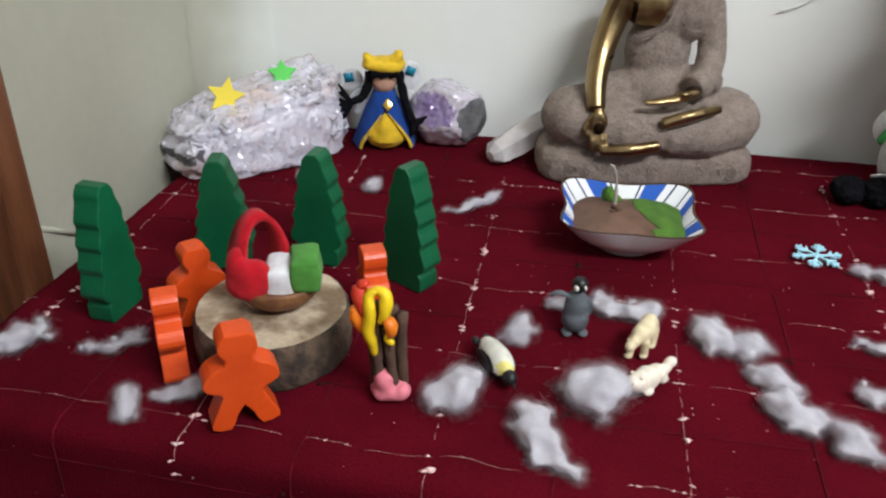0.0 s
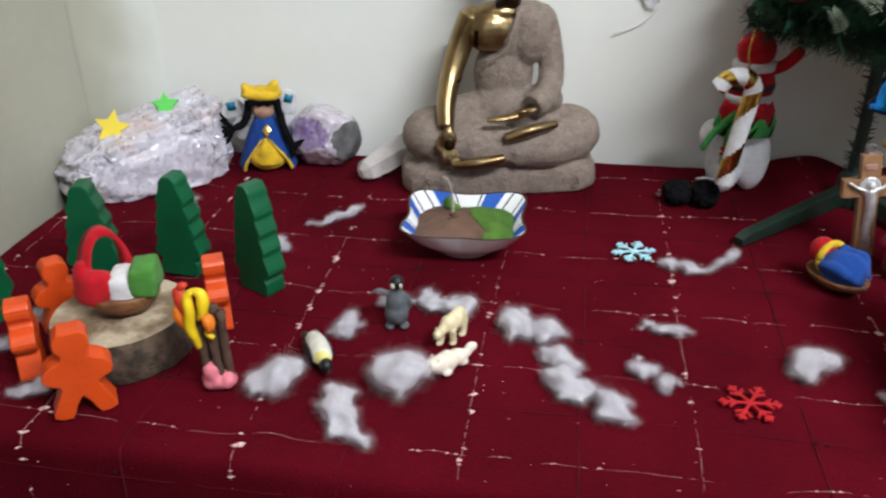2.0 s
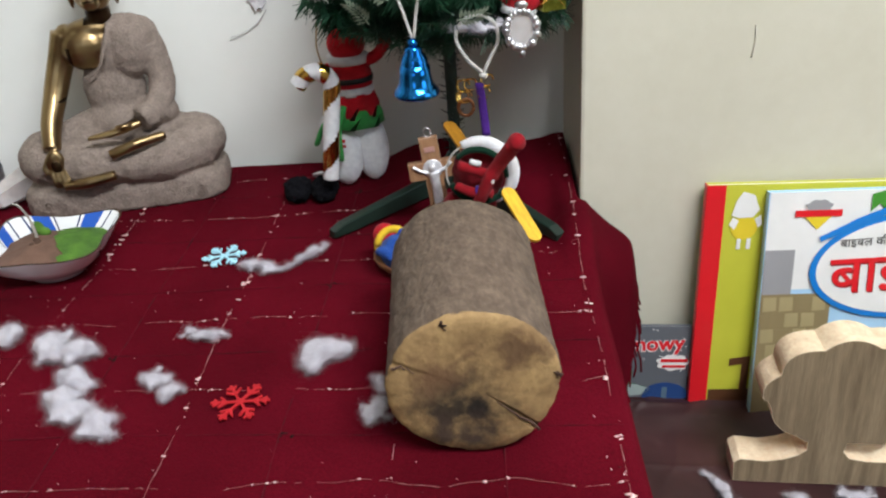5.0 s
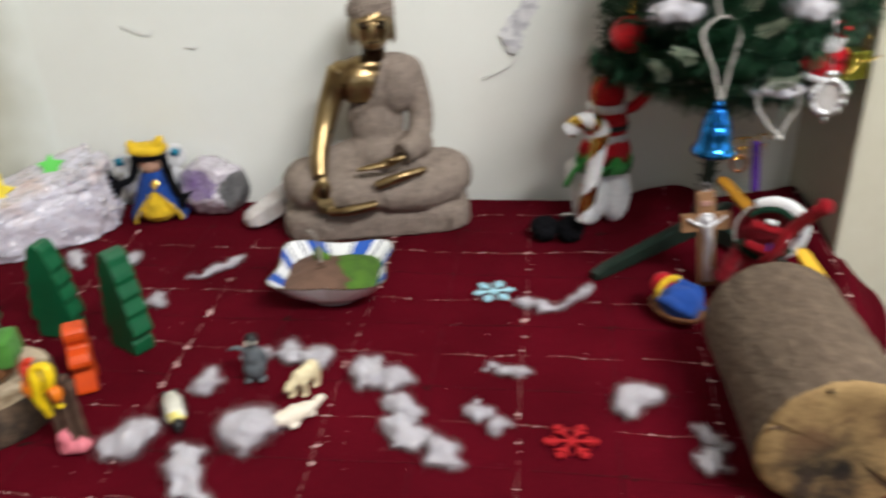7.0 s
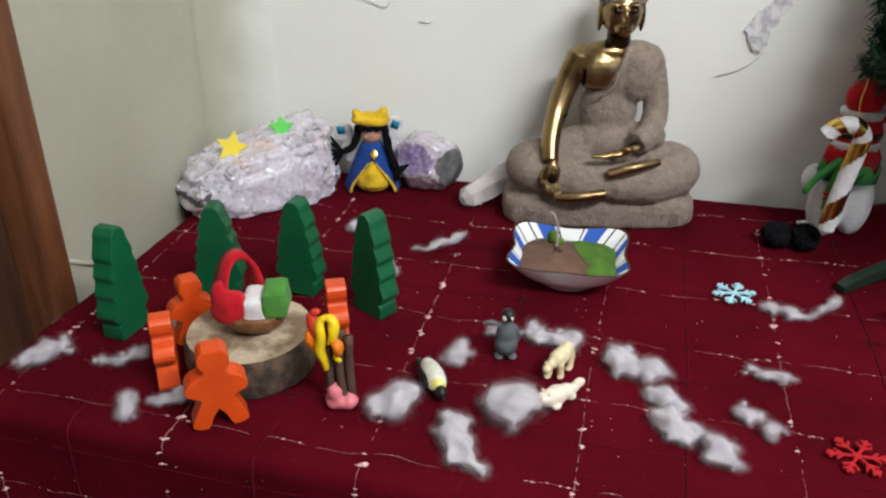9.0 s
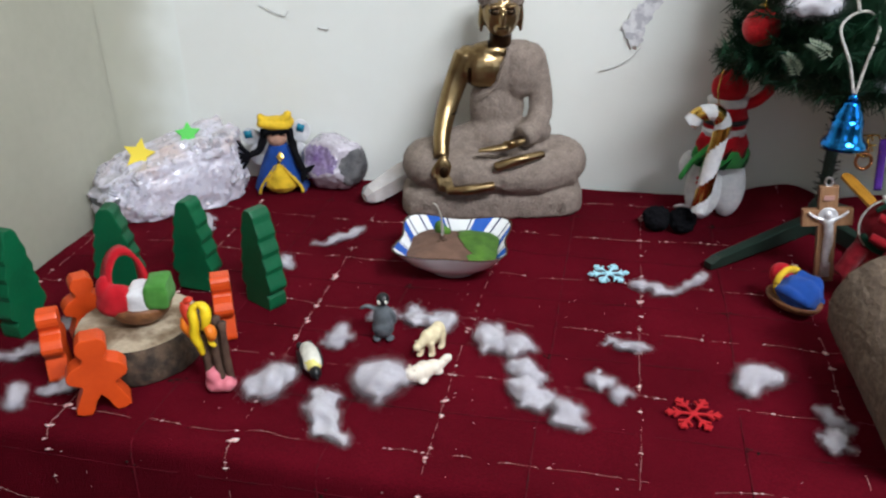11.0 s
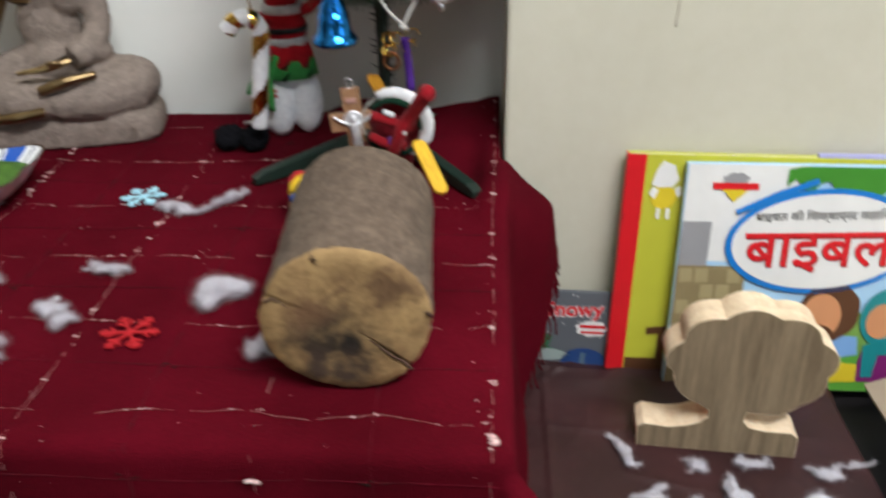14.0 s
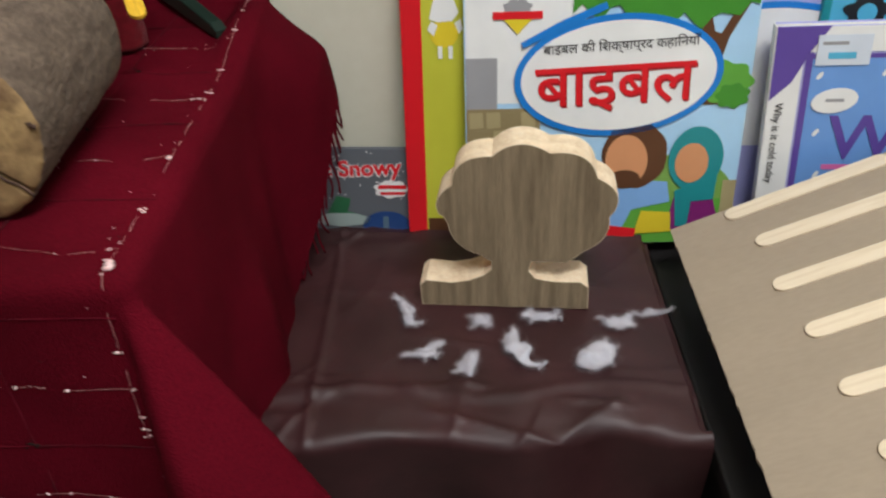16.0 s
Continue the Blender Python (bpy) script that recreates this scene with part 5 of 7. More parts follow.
for f in bz.faces:
    c = f.calc_center_median() + f.normal * 0.0012 * noise.noise(f.calc_center_median() * 300)
    sx = abs(c.x - HX)
    eyes = c.y < -0.006 and ((sx - 0.0095) / 0.0062) ** 2 + ((c.z - 0.2445) / 0.0040) ** 2 < 1
    mouth = c.y < -0.012 and sx < 0.0060 and abs(c.z - 0.2265) < 0.0011
    neck = 0.200 < c.z < 0.2165 and c.y < 0.012 and sx < 0.016
    fold = (c.z < 0.1555 and -0.03 < c.x < 0.012 and c.y > -0.02 and c.z > 0.14) or (abs(c.x + 0.0285) < 0.0022 and 0.150 < c.z < 0.178)
    palm = c.z < 0.108 and c.z > 0.088 and c.x > -0.03 and c.y > -0.05
    f.material_index = 2 if eyes or mouth or neck or fold or palm else 1
merge(st, bz)
hair = bmesh.new()
ball(hair, (HX, 0.009, 0.256), (0.0268, 0.0258, 0.0215), 0, 20)
ball(hair, (HX, 0.014, 0.278), (0.0125, 0.0125, 0.012), 0, 14)
hair = fused(hair, 0.002, 1, 0)
q_ = rng(14)
pts = [(v.co.copy(), v.normal.copy()) for v in hair.verts]
for c, nn in q_.sample(pts, min(len(pts), 330)):
    ball(hair, c, 0.0020, 0, 6)
merge(st, hair)
# armlet and raised scroll relief of the plinth
tube(st, [(-0.0565 + 0.0112 * math.cos(t), -0.005 + 0.0122 * math.sin(t), 0.126 + 0.002 * math.sin(t)) for t in (2 * math.pi * k / 18 for k in range(19))], 0.0020, 2, 8)
ball(st, (-0.0590, -0.0158, 0.1255), (0.0034, 0.0022, 0.0034), 2, 10)
ball(st, (-0.0615, -0.0530, 0.0650), (0.0058, 0.0022, 0.0080), 2, 12)
for k in range(11):
    cx = -0.085 + 0.017 * k
    sp = [(cx + 0.0065 * (1 - i / 16) * math.cos(i * 0.75 + k), -0.0497 + 0.0012 * abs(cx) * 10 * abs(cx), 0.0165 + 0.0085 * (1 - i / 16) * math.sin(i * 0.75 + k)) for i in range(15)]
    tube(st, sp, 0.0006, 0, 5)
solid("buddha_statue", st, [STONE, BRONZE, PATINA], "seated statue in taupe stone robe with bronze skin", "statue", at=pose(0.0115, 0.8895, TOP, 0, 0, 12.6) @ Matrix.Diagonal((0.985, 1.0, 1.005, 1)))

# ---- bowl with the incense stick ----
bowl = thing("incense_bowl", "square white porcelain bowl with blue stripes", "bowl", at=pose(-0.0015, 0.712, TOP, 0, 0, 4) @ Matrix.Diagonal((1.06, 1.05, 1.03, 1)))


def bowl_ring(half, z, pinch=0.12, n=240, soft=0.42):
    out = []
    for k in range(n):
        t = 2 * math.pi * k / n
        c, s = math.cos(t), math.sin(t)
        x, y = math.copysign(abs(c) ** soft, c), math.copysign(abs(s) ** soft, s)
        w = 1 - pinch * (1 - abs(math.sin(2 * t)) ** 0.6)
        out.append((half * x * w * 1.04, half * y * w * 0.94, z + 0.003 * pinch / 0.12 * abs(math.sin(2 * t)) - 0.0015))
    return out


bm = bmesh.new()
prof = ((0.020, 0.0, 0.0, 1.0), (0.024, 0.0, 0.0, 1.0), (0.025, 0.004, 0.0, 1.0), (0.034, 0.008, 0.02, 0.8), (0.046, 0.019, 0.06, 0.6), (0.057, 0.034, 0.12, 0.45), (0.0585, 0.0358, 0.12, 0.45), (0.0565, 0.0352, 0.12, 0.45), (0.044, 0.020, 0.06, 0.6), (0.030, 0.0115, 0.02, 0.8))
rings = [[bm.verts.new(p) for p in bowl_ring(h, z, pi_, 960, so)] for h, z, pi_, so in prof]
for i, (r0, r1) in enumerate(zip(rings, rings[1:])):
    for k in range(960):
        f = bm.faces.new((r0[k], r0[(k + 1) % 960], r1[(k + 1) % 960], r1[k]))
        if i in (5, 6):
            f.material_index = 3
        elif i == 7:
            u = abs(((k + 0.5) / 960 * 4) % 1 - 0.5)
            u = 0.5 - u
            f.material_index = 1 if 0.052 < u < 0.235 else (2 if 0.024 < u < 0.032 or 0.345 < u < 0.380 else 0)
bm.faces.new(rings[0][::-1]), bm.faces.new(rings[-1])
part("dish", bm, [PORCELAIN, GLAZEBLUE, GLAZEDARK, RIMBROWN], bowl, "white glazed dish with blue stripes and brown rim")
for name, m, dz in (("soil", SOIL, 0.0), ("moss", MOSS, 0.001)):
    bm = bmesh.new()
    n = 40
    cen = bm.verts.new((0.004, 0.004, 0.033 + dz))
    rr = []
    for f in (0.35, 0.7, 1.0):
        ring_ = []
        for p in bowl_ring(0.0455, 0.0210, 0.05, 240, 0.58):
            ring_.append(bm.verts.new((p[0] * f, p[1] * f, 0.033 - 0.0105 * f ** 2 + dz + 0.0022 * noise.noise((p[0] * f * 90, p[1] * f * 90, 3)))))
        rr.append(ring_)
    for k in range(240):
        bm.faces.new((cen, rr[0][k], rr[0][(k + 1) % 240]))
        for a, b in zip(rr, rr[1:]):
            bm.faces.new((a[k], b[k], b[(k + 1) % 240], a[(k + 1) % 240]))
    if name == "moss":
        cut = [f for f in bm.faces if f.calc_center_median().x < 0.006 + 0.006 * noise.noise(f.calc_center_median() * 70) - 0.35 * (f.calc_center_median().y - 0.01)]
        bmesh.ops.delete(bm, geom=cut, context="FACES")
    part(name, bm, m, bowl, "brown clay soil" if name == "soil" else "green clay like moss")
bm = bmesh.new()
ball(bm, (-0.017, 0.020, 0.036), (0.006, 0.005, 0.008))
ball(bm, (-0.011, 0.019, 0.032), (0.006, 0.005, 0.005))
part("clay_bush", fused(bm, 0.0014, 2), MOSS, bowl, "small green clay lump")
bm = bmesh.new()
tube(bm, curve([(-0.012, 0.004, 0.028), (-0.012, 0.004, 0.045), (-0.0130, 0.003, 0.057), (-0.0165, 0.000, 0.070), (-0.020, -0.003, 0.074)], 4), [0.0016] * 6 + [0.0011] * 11, seg=7)
part("incense_stick", bm, ASH, bowl, "burnt grey incense stick")
bm = bmesh.new()
for p in ((-0.012, 0.002, 0.033), (-0.009, -0.002, 0.032), (-0.014, -0.004, 0.031)):
    ball(bm, p, (0.003, 0.003, 0.002), 0, 8)
part("ash", bm, TWIG, bowl, "dark burnt crumbs")


# ---- log ----
def log_point(a, t):
    r = 0.0565 * (1 + 0.035 * noise.noise((1.3 * math.cos(a) + 5, 1.3 * math.sin(a), t * 1.5)) + 0.014 * noise.noise((6 * math.cos(a), 6 * math.sin(a), t * 9)) + 0.010 * noise.noise((16 * math.cos(a), 16 * math.sin(a), t * 14)) + 0.007 * noise.noise((34 * math.cos(a), 34 * math.sin(a), t * 40)))
    return r


log = thing("log", "short thick log with grey bark lying on the cloth", "log", at=pose(0.4195, 0.438, TOP + 0.0560, 0, 0, 3.5))
bm = bmesh.new()
N, M = 180, 90
LEN = 0.160
rings = [[bm.verts.new((log_point(2 * math.pi * k / N, j / M) * (1.0 if 0 < j < M else 0.985) * math.cos(2 * math.pi * k / N), LEN * j / M, log_point(2 * math.pi * k / N, j / M) * (1.0 if 0 < j < M else 0.985) * math.sin(2 * math.pi * k / N))) for k in range(N)] for j in range(M + 1)]
for r0, r1 in zip(rings, rings[1:]):
    for k in range(N):
        bm.faces.new((r0[k], r0[(k + 1) % N], r1[(k + 1) % N], r1[k]))
bmesh.ops.recalc_face_normals(bm, faces=bm.faces)
part("bark", bm, BARK, log, "grey brown rough bark")
LOGEND = mat("log_end_grain", (0.39, 0.252, 0.106), 0.8, dark=(0.20, 0.118, 0.050), scale=42, mix=(0.34, 0.66), fine=0.3, bump=0.4, bump_scale=220)
nt = LOGEND.node_tree
bsdf = nt.nodes["Principled BSDF"]
src = bsdf.inputs["Base Color"].links[0].from_socket
tcn = nt.nodes.new("ShaderNodeTexCoord")
for (cx, cz, rad), col in (((-0.010, -0.016, 0.040), (0.014, 0.010, 0.008)), ((0.026, 0.024, 0.024), (0.12, 0.065, 0.03)), ((-0.026, 0.014, 0.022), (0.16, 0.085, 0.04)), ((-0.004, -0.016, 0.016), (0.006, 0.005, 0.004)), ((-0.012, -0.036, 0.020), (0.05, 0.03, 0.02))):
    sub_ = nt.nodes.new("ShaderNodeVectorMath")
    sub_.operation = "DISTANCE"
    sub_.inputs[1].default_value = (cx, 0, cz)
    nt.links.new(tcn.outputs["Object"], sub_.inputs[0])
    nz = nt.nodes.new("ShaderNodeTexNoise")
    nz.inputs["Scale"].default_value, nz.inputs["Detail"].default_value = 55, 8
    nt.links.new(tcn.outputs["Object"], nz.inputs["Vector"])
    ad = nt.nodes.new("ShaderNodeMath")
    ad.operation = "MULTIPLY_ADD"
    ad.inputs[1].default_value = 0.075
    nt.links.new(nz.outputs["Fac"], ad.inputs[0])
    nt.links.new(sub_.outputs["Value"], ad.inputs[2])
    mr = nt.nodes.new("ShaderNodeMapRange")
    mr.inputs["From Min"].default_value, mr.inputs["From Max"].default_value = rad * 0.42 + 0.030, rad * 1.05 + 0.037
    mr.inputs["To Min"].default_value, mr.inputs["To Max"].default_value = 0.9, 0.0
    nt.links.new(ad.outputs[0], mr.inputs["Value"])
    mx = nt.nodes.new("ShaderNodeMix")
    mx.data_type = "RGBA"
    mx.inputs["B"].default_value = (*col, 1)
    nt.links.new(mr.outputs["Result"], mx.inputs["Factor"])
    nt.links.new(src, mx.inputs["A"])
    src = mx.outputs["Result"]
nt.links.new(src, bsdf.inputs["Base Color"])


def log_end(y, out):
    bm = bmesh.new()
    rr = []
    for f in (0.993, 0.95, 0.8, 0.6, 0.4, 0.2):
        ring_ = []
        for k in range(N):
            a = 2 * math.pi * k / N
            r = log_point(a, 0 if out < 0 else 1) * f
            groove = 0.0015 * (0.5 + 0.5 * math.sin(f * 60))
            crack = 0.004 * math.exp(-((a - 5.55) / 0.03) ** 2) * smoothstep(0.25, 0.5, f) + 0.0025 * math.exp(-((a - 2.75) / 0.03) ** 2) * smoothstep(0.6, 0.8, f)
            ring_.append(bm.verts.new((r * math.cos(a), y + out * ((0.003 if f < 0.97 else 0.0) + 0.0008 * noise.noise((r * 60 * math.cos(a), 1, r * 60 * math.sin(a))) - crack - 0.2 * groove), r * math.sin(a))))
        rr.append(ring_)
    for a, b in zip(rr, rr[1:]):
        for k in range(N):
            bm.faces.new((a[k], a[(k + 1) % N], b[(k + 1) % N], b[k]))
    bm.faces.new(rr[-1])
    bmesh.ops.recalc_face_normals(bm, faces=bm.faces)
    return bm


part("end_face", log_end(0, -1), LOGEND, log, "sawn end with a dark rotten stain")
part("end_face", log_end(LEN, 1), LOGEND, log, "sawn end")
q_ = rng(3)
for k, (a, r0, r1) in enumerate(((5.55, 0.35, 0.99), (2.75, 0.72, 0.99), (1.9, 0.85, 0.98), (0.1, 0.9, 0.99))):
    bm = bmesh.new()
    tube(bm, [(log_point(a, 0) * (r0 + (r1 - r0) * i / 7) * math.cos(a + 0.05 * q_.uniform(-1, 1)), -0.0034, log_point(a, 0) * (r0 + (r1 - r0) * i / 7) * math.sin(a + 0.05 * q_.uniform(-1, 1))) for i in range(8)], [0.0003 + 0.0008 * i / 7 for i in range(8)], seg=5)
    part("crack", bm, TWIG, log)

# ---- walnut baby ----
baby = thing("walnut_baby", "felt bundle with a red cap in a walnut shell", "toy", at=pose(0.346, 0.684, TOP, 0, 0, 132))
part("shell", shell(0.0295, 0.0205, 0.014), WALNUT, baby, "walnut shell half")
bm = bmesh.new()
ball(bm, (-0.004, 0, 0.021), (0.0235, 0.0195, 0.0155))
ball(bm, (-0.014, 0, 0.019), (0.013, 0.014, 0.012))
tube(bm, curve([(-0.024, -0.006, 0.020), (-0.012, -0.012, 0.033), (0.006, -0.008, 0.035)], 3), 0.0042, seg=8)
tube(bm, curve([(-0.022, 0.008, 0.018), (-0.010, 0.016, 0.027), (0.010, 0.016, 0.024)], 3), 0.0048, seg=8)
tube(bm, curve([(-0.020, -0.014, 0.013), (-0.002, -0.021, 0.016), (0.014, -0.015, 0.017)], 3), 0.0042, seg=8)
part("bundle", rough_up(fused(bm, 0.0014, 2), 0.0028, 75), BLUEFELT, baby, "blue felt wrapping")
bm = bmesh.new()
ball(bm, (0.019, 0, 0.031), (0.0115, 0.0115, 0.0115))
part("cap", bm, RED, baby, "round red felt cap")
bm = bmesh.new()
tube(bm, [(0.011 + 0.004 * math.cos(t) * 0.4, 0.0135 * math.cos(t), 0.027 + 0.0125 * math.sin(t)) for t in (2 * math.pi * k / 20 for k in range(21))], 0.0028, seg=8, flat=1.5)
part("scarf", bm, YELLOWFELT, baby, "yellow felt scarf")

# ---- plush Santa, candy cane, boots ----
def band(bm, z0, z1, r0, r1, m, fl=0.85, zig=0.0, c=(0, 0), n=28):
    lo = [bm.verts.new((c[0] + r0 * math.cos(2 * math.pi * k / n), c[1] + fl * r0 * math.sin(2 * math.pi * k / n), z0 - (zig if k % 4 < 2 else 0))) for k in range(n)]
    hi = [bm.verts.new((c[0] + r1 * math.cos(2 * math.pi * k / n), c[1] + fl * r1 * math.sin(2 * math.pi * k / n), z1)) for k in range(n)]
    for k in range(n):
        bm.faces.new((lo[k], lo[(k + 1) % n], hi[(k + 1) % n], hi[k])).material_index = m
    bm.faces.new(lo[::-1]).material_index = m
    bm.faces.new(hi).material_index = m


bm = bmesh.new()
for sx, y, z, r in ((1, 0.004, 0.040, (0.020, 0.019, 0.039)), (-1, -0.004, 0.040, (0.022, 0.019, 0.039)), (-1.9, 0.014, 0.064, (0.014, 0.013, 0.018))):
    ball(bm, (sx * 0.016, y, z), r, 0, 20)
ball(bm, (0.0, 0.008, 0.074), (0.029, 0.023, 0.026), 0, 20)
band(bm, 0.086, 0.104, 0.034, 0.025, 1, zig=0.014)
band(bm, 0.098, 0.113, 0.031, 0.024, 2, zig=0.016)
band(bm, 0.108, 0.117, 0.0255, 0.0255, 0)
band(bm, 0.115, 0.130, 0.0245, 0.0250, 2)
band(bm, 0.122, 0.128, 0.0262, 0.0262, 3)
band(bm, 0.130, 0.150, 0.0250, 0.020, 2)
band(bm, 0.142, 0.151, 0.0225, 0.0235, 0)
ball(bm, (0.0, 0.0, 0.163), (0.021, 0.019, 0.020), 2, 18)
tube(bm, curve([(0.018, -0.002, 0.142), (0.032, -0.004, 0.148), (0.043, -0.006, 0.160)], 4), 0.0065, 2, 10)
ball(bm, (0.043, -0.006, 0.161), 0.0072, 2, 10)
tube(bm, curve([(-0.017, -0.002, 0.140), (-0.028, -0.008, 0.134), (-0.032, -0.012, 0.128)], 4), 0.0065, 2, 10)
# scarf
tube(bm, curve([(-0.010, -0.022, 0.100), (-0.020, -0.026, 0.076), (-0.022, -0.025, 0.040)], 4), [0.007, 0.008, 0.009, 0.009, 0.010, 0.010, 0.010, 0.010, 0.010], 1, 8, flat=0.4)
tube(bm, curve([(-0.016, -0.018, 0.100), (-0.036, -0.014, 0.076), (-0.046, -0.010, 0.056)], 4), [0.008] * 9, 1, 8, flat=0.4)
for z in (0.062, 0.056):
    tube(bm, [(-0.0310, -0.0290, z), (-0.0130, -0.0300, z)], 0.0018, 2, 6)
solid("plush_santa", bm, [PLUSHWHITE, BRIGHTGREEN, RED, PENBLACK], "plush Santa in red coat and green skirt on white legs", "christmas toy", at=pose(0.284, 0.893, TOP + 0.001, 0, 0, 8) @ Matrix.Diagonal((0.98, 0.9, 1.0, 1)))

cane = thing("candy_cane", "white and gold striped candy cane hanging from the tree", "ornament", at=pose(0.258, 0.832, TOP))
hook = curve([(0.003, 0, 0.034), (0.008, 0, 0.075), (0.016, 0, 0.128), (0.016, 0, 0.143), (0.006, 0, 0.152), (-0.008, 0, 0.149), (-0.018, 0, 0.139)], 8)
bm = bmesh.new()
hook = curve(hook, 3)
for name, m, label in (("stem", PLUSHWHITE, "white satin stem"), ("stripe", GOLD, "shiny gold winding stripe")):
    bm = bmesh.new()
    tube(bm, hook, 0.0088 if name == "stem" else 0.0091, seg=20)
    gone = [f for k, f in enumerate(list(bm.faces)) if k < 20 * (len(hook) - 1) and ((k // 20) * 0.030 + (k % 20) / 20) % 1 > 0.42]
    if name == "stripe":
        bmesh.ops.delete(bm, geom=gone + list(bm.faces)[-2:], context="FACES")
    part(name, bm, m, cane, label)
bm = bmesh.new()
tube(bm, curve([(0.012, 0, 0.152), (0.007, 0.0, 0.176), (0.010, 0.001, 0.20)], 4), 0.0008, seg=5)
part("hanging_loop", bm, GOLD, cane, "thin gold thread")

boots = thing("toy_boots", "pair of fuzzy black toy boots with a gold buckle", "toy boots", at=pose(0.232, 0.856, TOP))
for k, x in enumerate((-0.015, 0.015)):
    bm = bmesh.new()
    ball(bm, (x, 0, 0.013), (0.0165, 0.017, 0.013))
    ball(bm, (x, -0.008, 0.010), (0.0145, 0.013, 0.010))
    bm = rough_up(fused(bm, 0.002, 1), 0.003, 260)
    part("boot", bm, BLACKYARN, boots)
bm = bmesh.new()
tube(bm, curve([(0.004, 0.002, 0.027), (0.013, 0.0, 0.030), (0.022, 0.003, 0.027)], 4), 0.002, seg=6)
part("buckle", bm, SILVER, boots, "shiny buckle")

# ---- small Christmas tree ----
TX, TY = 0.396, 0.860
xmas = thing("christmas_tree", "small artificial Christmas tree with dark green tinsel needles", "christmas tree", at=pose(TX, TY, TOP))
bm = bmesh.new()
tube(bm, curve([(0, 0, 0.014), (0.001, 0, 0.12), (-0.002, 0, 0.3), (0, 0, 0.56)], 6), [0.0065] * 10 + [0.005] * 9, seg=10)
q_ = rng(17)
for i in range(150):
    z = 0.03 + 0.15 * q_.random()
    a = q_.uniform(0, 6.28)
    d = Vector((math.cos(a), math.sin(a), q_.uniform(-0.2, 0.9)))
    tube(bm, [Vector((0, 0, z)) + d * 0.005, Vector((0, 0, z)) + d * 0.013], [0.0009, 0.0003], seg=3, caps=False)
part("trunk", bm, TRUNKG, xmas, "dark wire trunk wound with green tinsel")
for ex, ey in ((-0.126, -0.104), (0.105, -0.131), (0.05, 0.085)):
    L = math.hypot(ex, ey)
    bm = prism([(0, 0.010), (0, 0.034), (0.02, 0.030), (L - 0.012, 0.013), (L, 0.008), (L, 0.001), (L - 0.02, 0.001)], 0.012, 0.002)
    part("foot", bm, STANDGREEN, xmas, "dark green plastic foot", False, pose(0, 0, 0, 0, 0, math.degrees(math.atan2(ey, ex))))
bm = lathe(bmesh.new(), [(0.012, 0.002), (0.013, 0.012), (0.012, 0.04), (0.009, 0.046)], 20)
part("hub", bm, STANDGREEN, xmas, "plastic hub of the stand")


def branch_mesh(length, count, seed):
    q = rng(seed)
    bm = bmesh.new()
    spine = curve([(0, 0, 0), (length * 0.5, 0, -0.006 * length / 0.15), (length, 0, 0.012 * length / 0.15)], 6)
    tube(bm, spine, 0.0014, seg=5)
    for i in range(count):
        t = q.random() ** 0.9
        k = min(len(spine) - 2, int(t * (len(spine) - 1)))
        c = Vector(spine[k]).lerp(Vector(spine[k + 1]), q.random())
        a = q.uniform(0, 6.283)
        d = Vector((q.uniform(0.2, 0.9), math.cos(a), math.sin(a))).normalized()
        l = q.uniform(0.013, 0.022)
        side = d.orthogonal().normalized() * 0.00075
        tip = c + d * l + Vector((0, 0, -0.001))
        m = 1 if q.random() < 0.006 else 0
        f = bm.faces.new([bm.verts.new(c + side), bm.verts.new(c - side), bm.verts.new(tip - side * 0.4), bm.verts.new(tip + side * 0.4)])
        f.material_index = m
    # side twigs
    for s in (-1, 1):
        for t in (0.45, 0.68):
            base = Vector(spine[int(t * (len(spine) - 1))])
            e = base + Vector((0.034, s * 0.034, 0.004)) * (length / 0.14)
            tube(bm, [base, e], 0.001, seg=4)
            for i in range(count // 5):
                c = base.lerp(e, q.random())
                a = q.uniform(0, 6.283)
                d = ((e - base).normalized() * q.uniform(0.2, 0.9) + Vector((math.cos(a) * 0.6, math.cos(a), math.sin(a)))).normalized()
                l = q.uniform(0.012, 0.020)
                side = d.orthogonal().normalized() * 0.00075
                tip = c + d * l
                bm.faces.new([bm.verts.new(c + side), bm.verts.new(c - side), bm.verts.new(tip - side * 0.4), bm.verts.new(tip + side * 0.4)])
    return bm


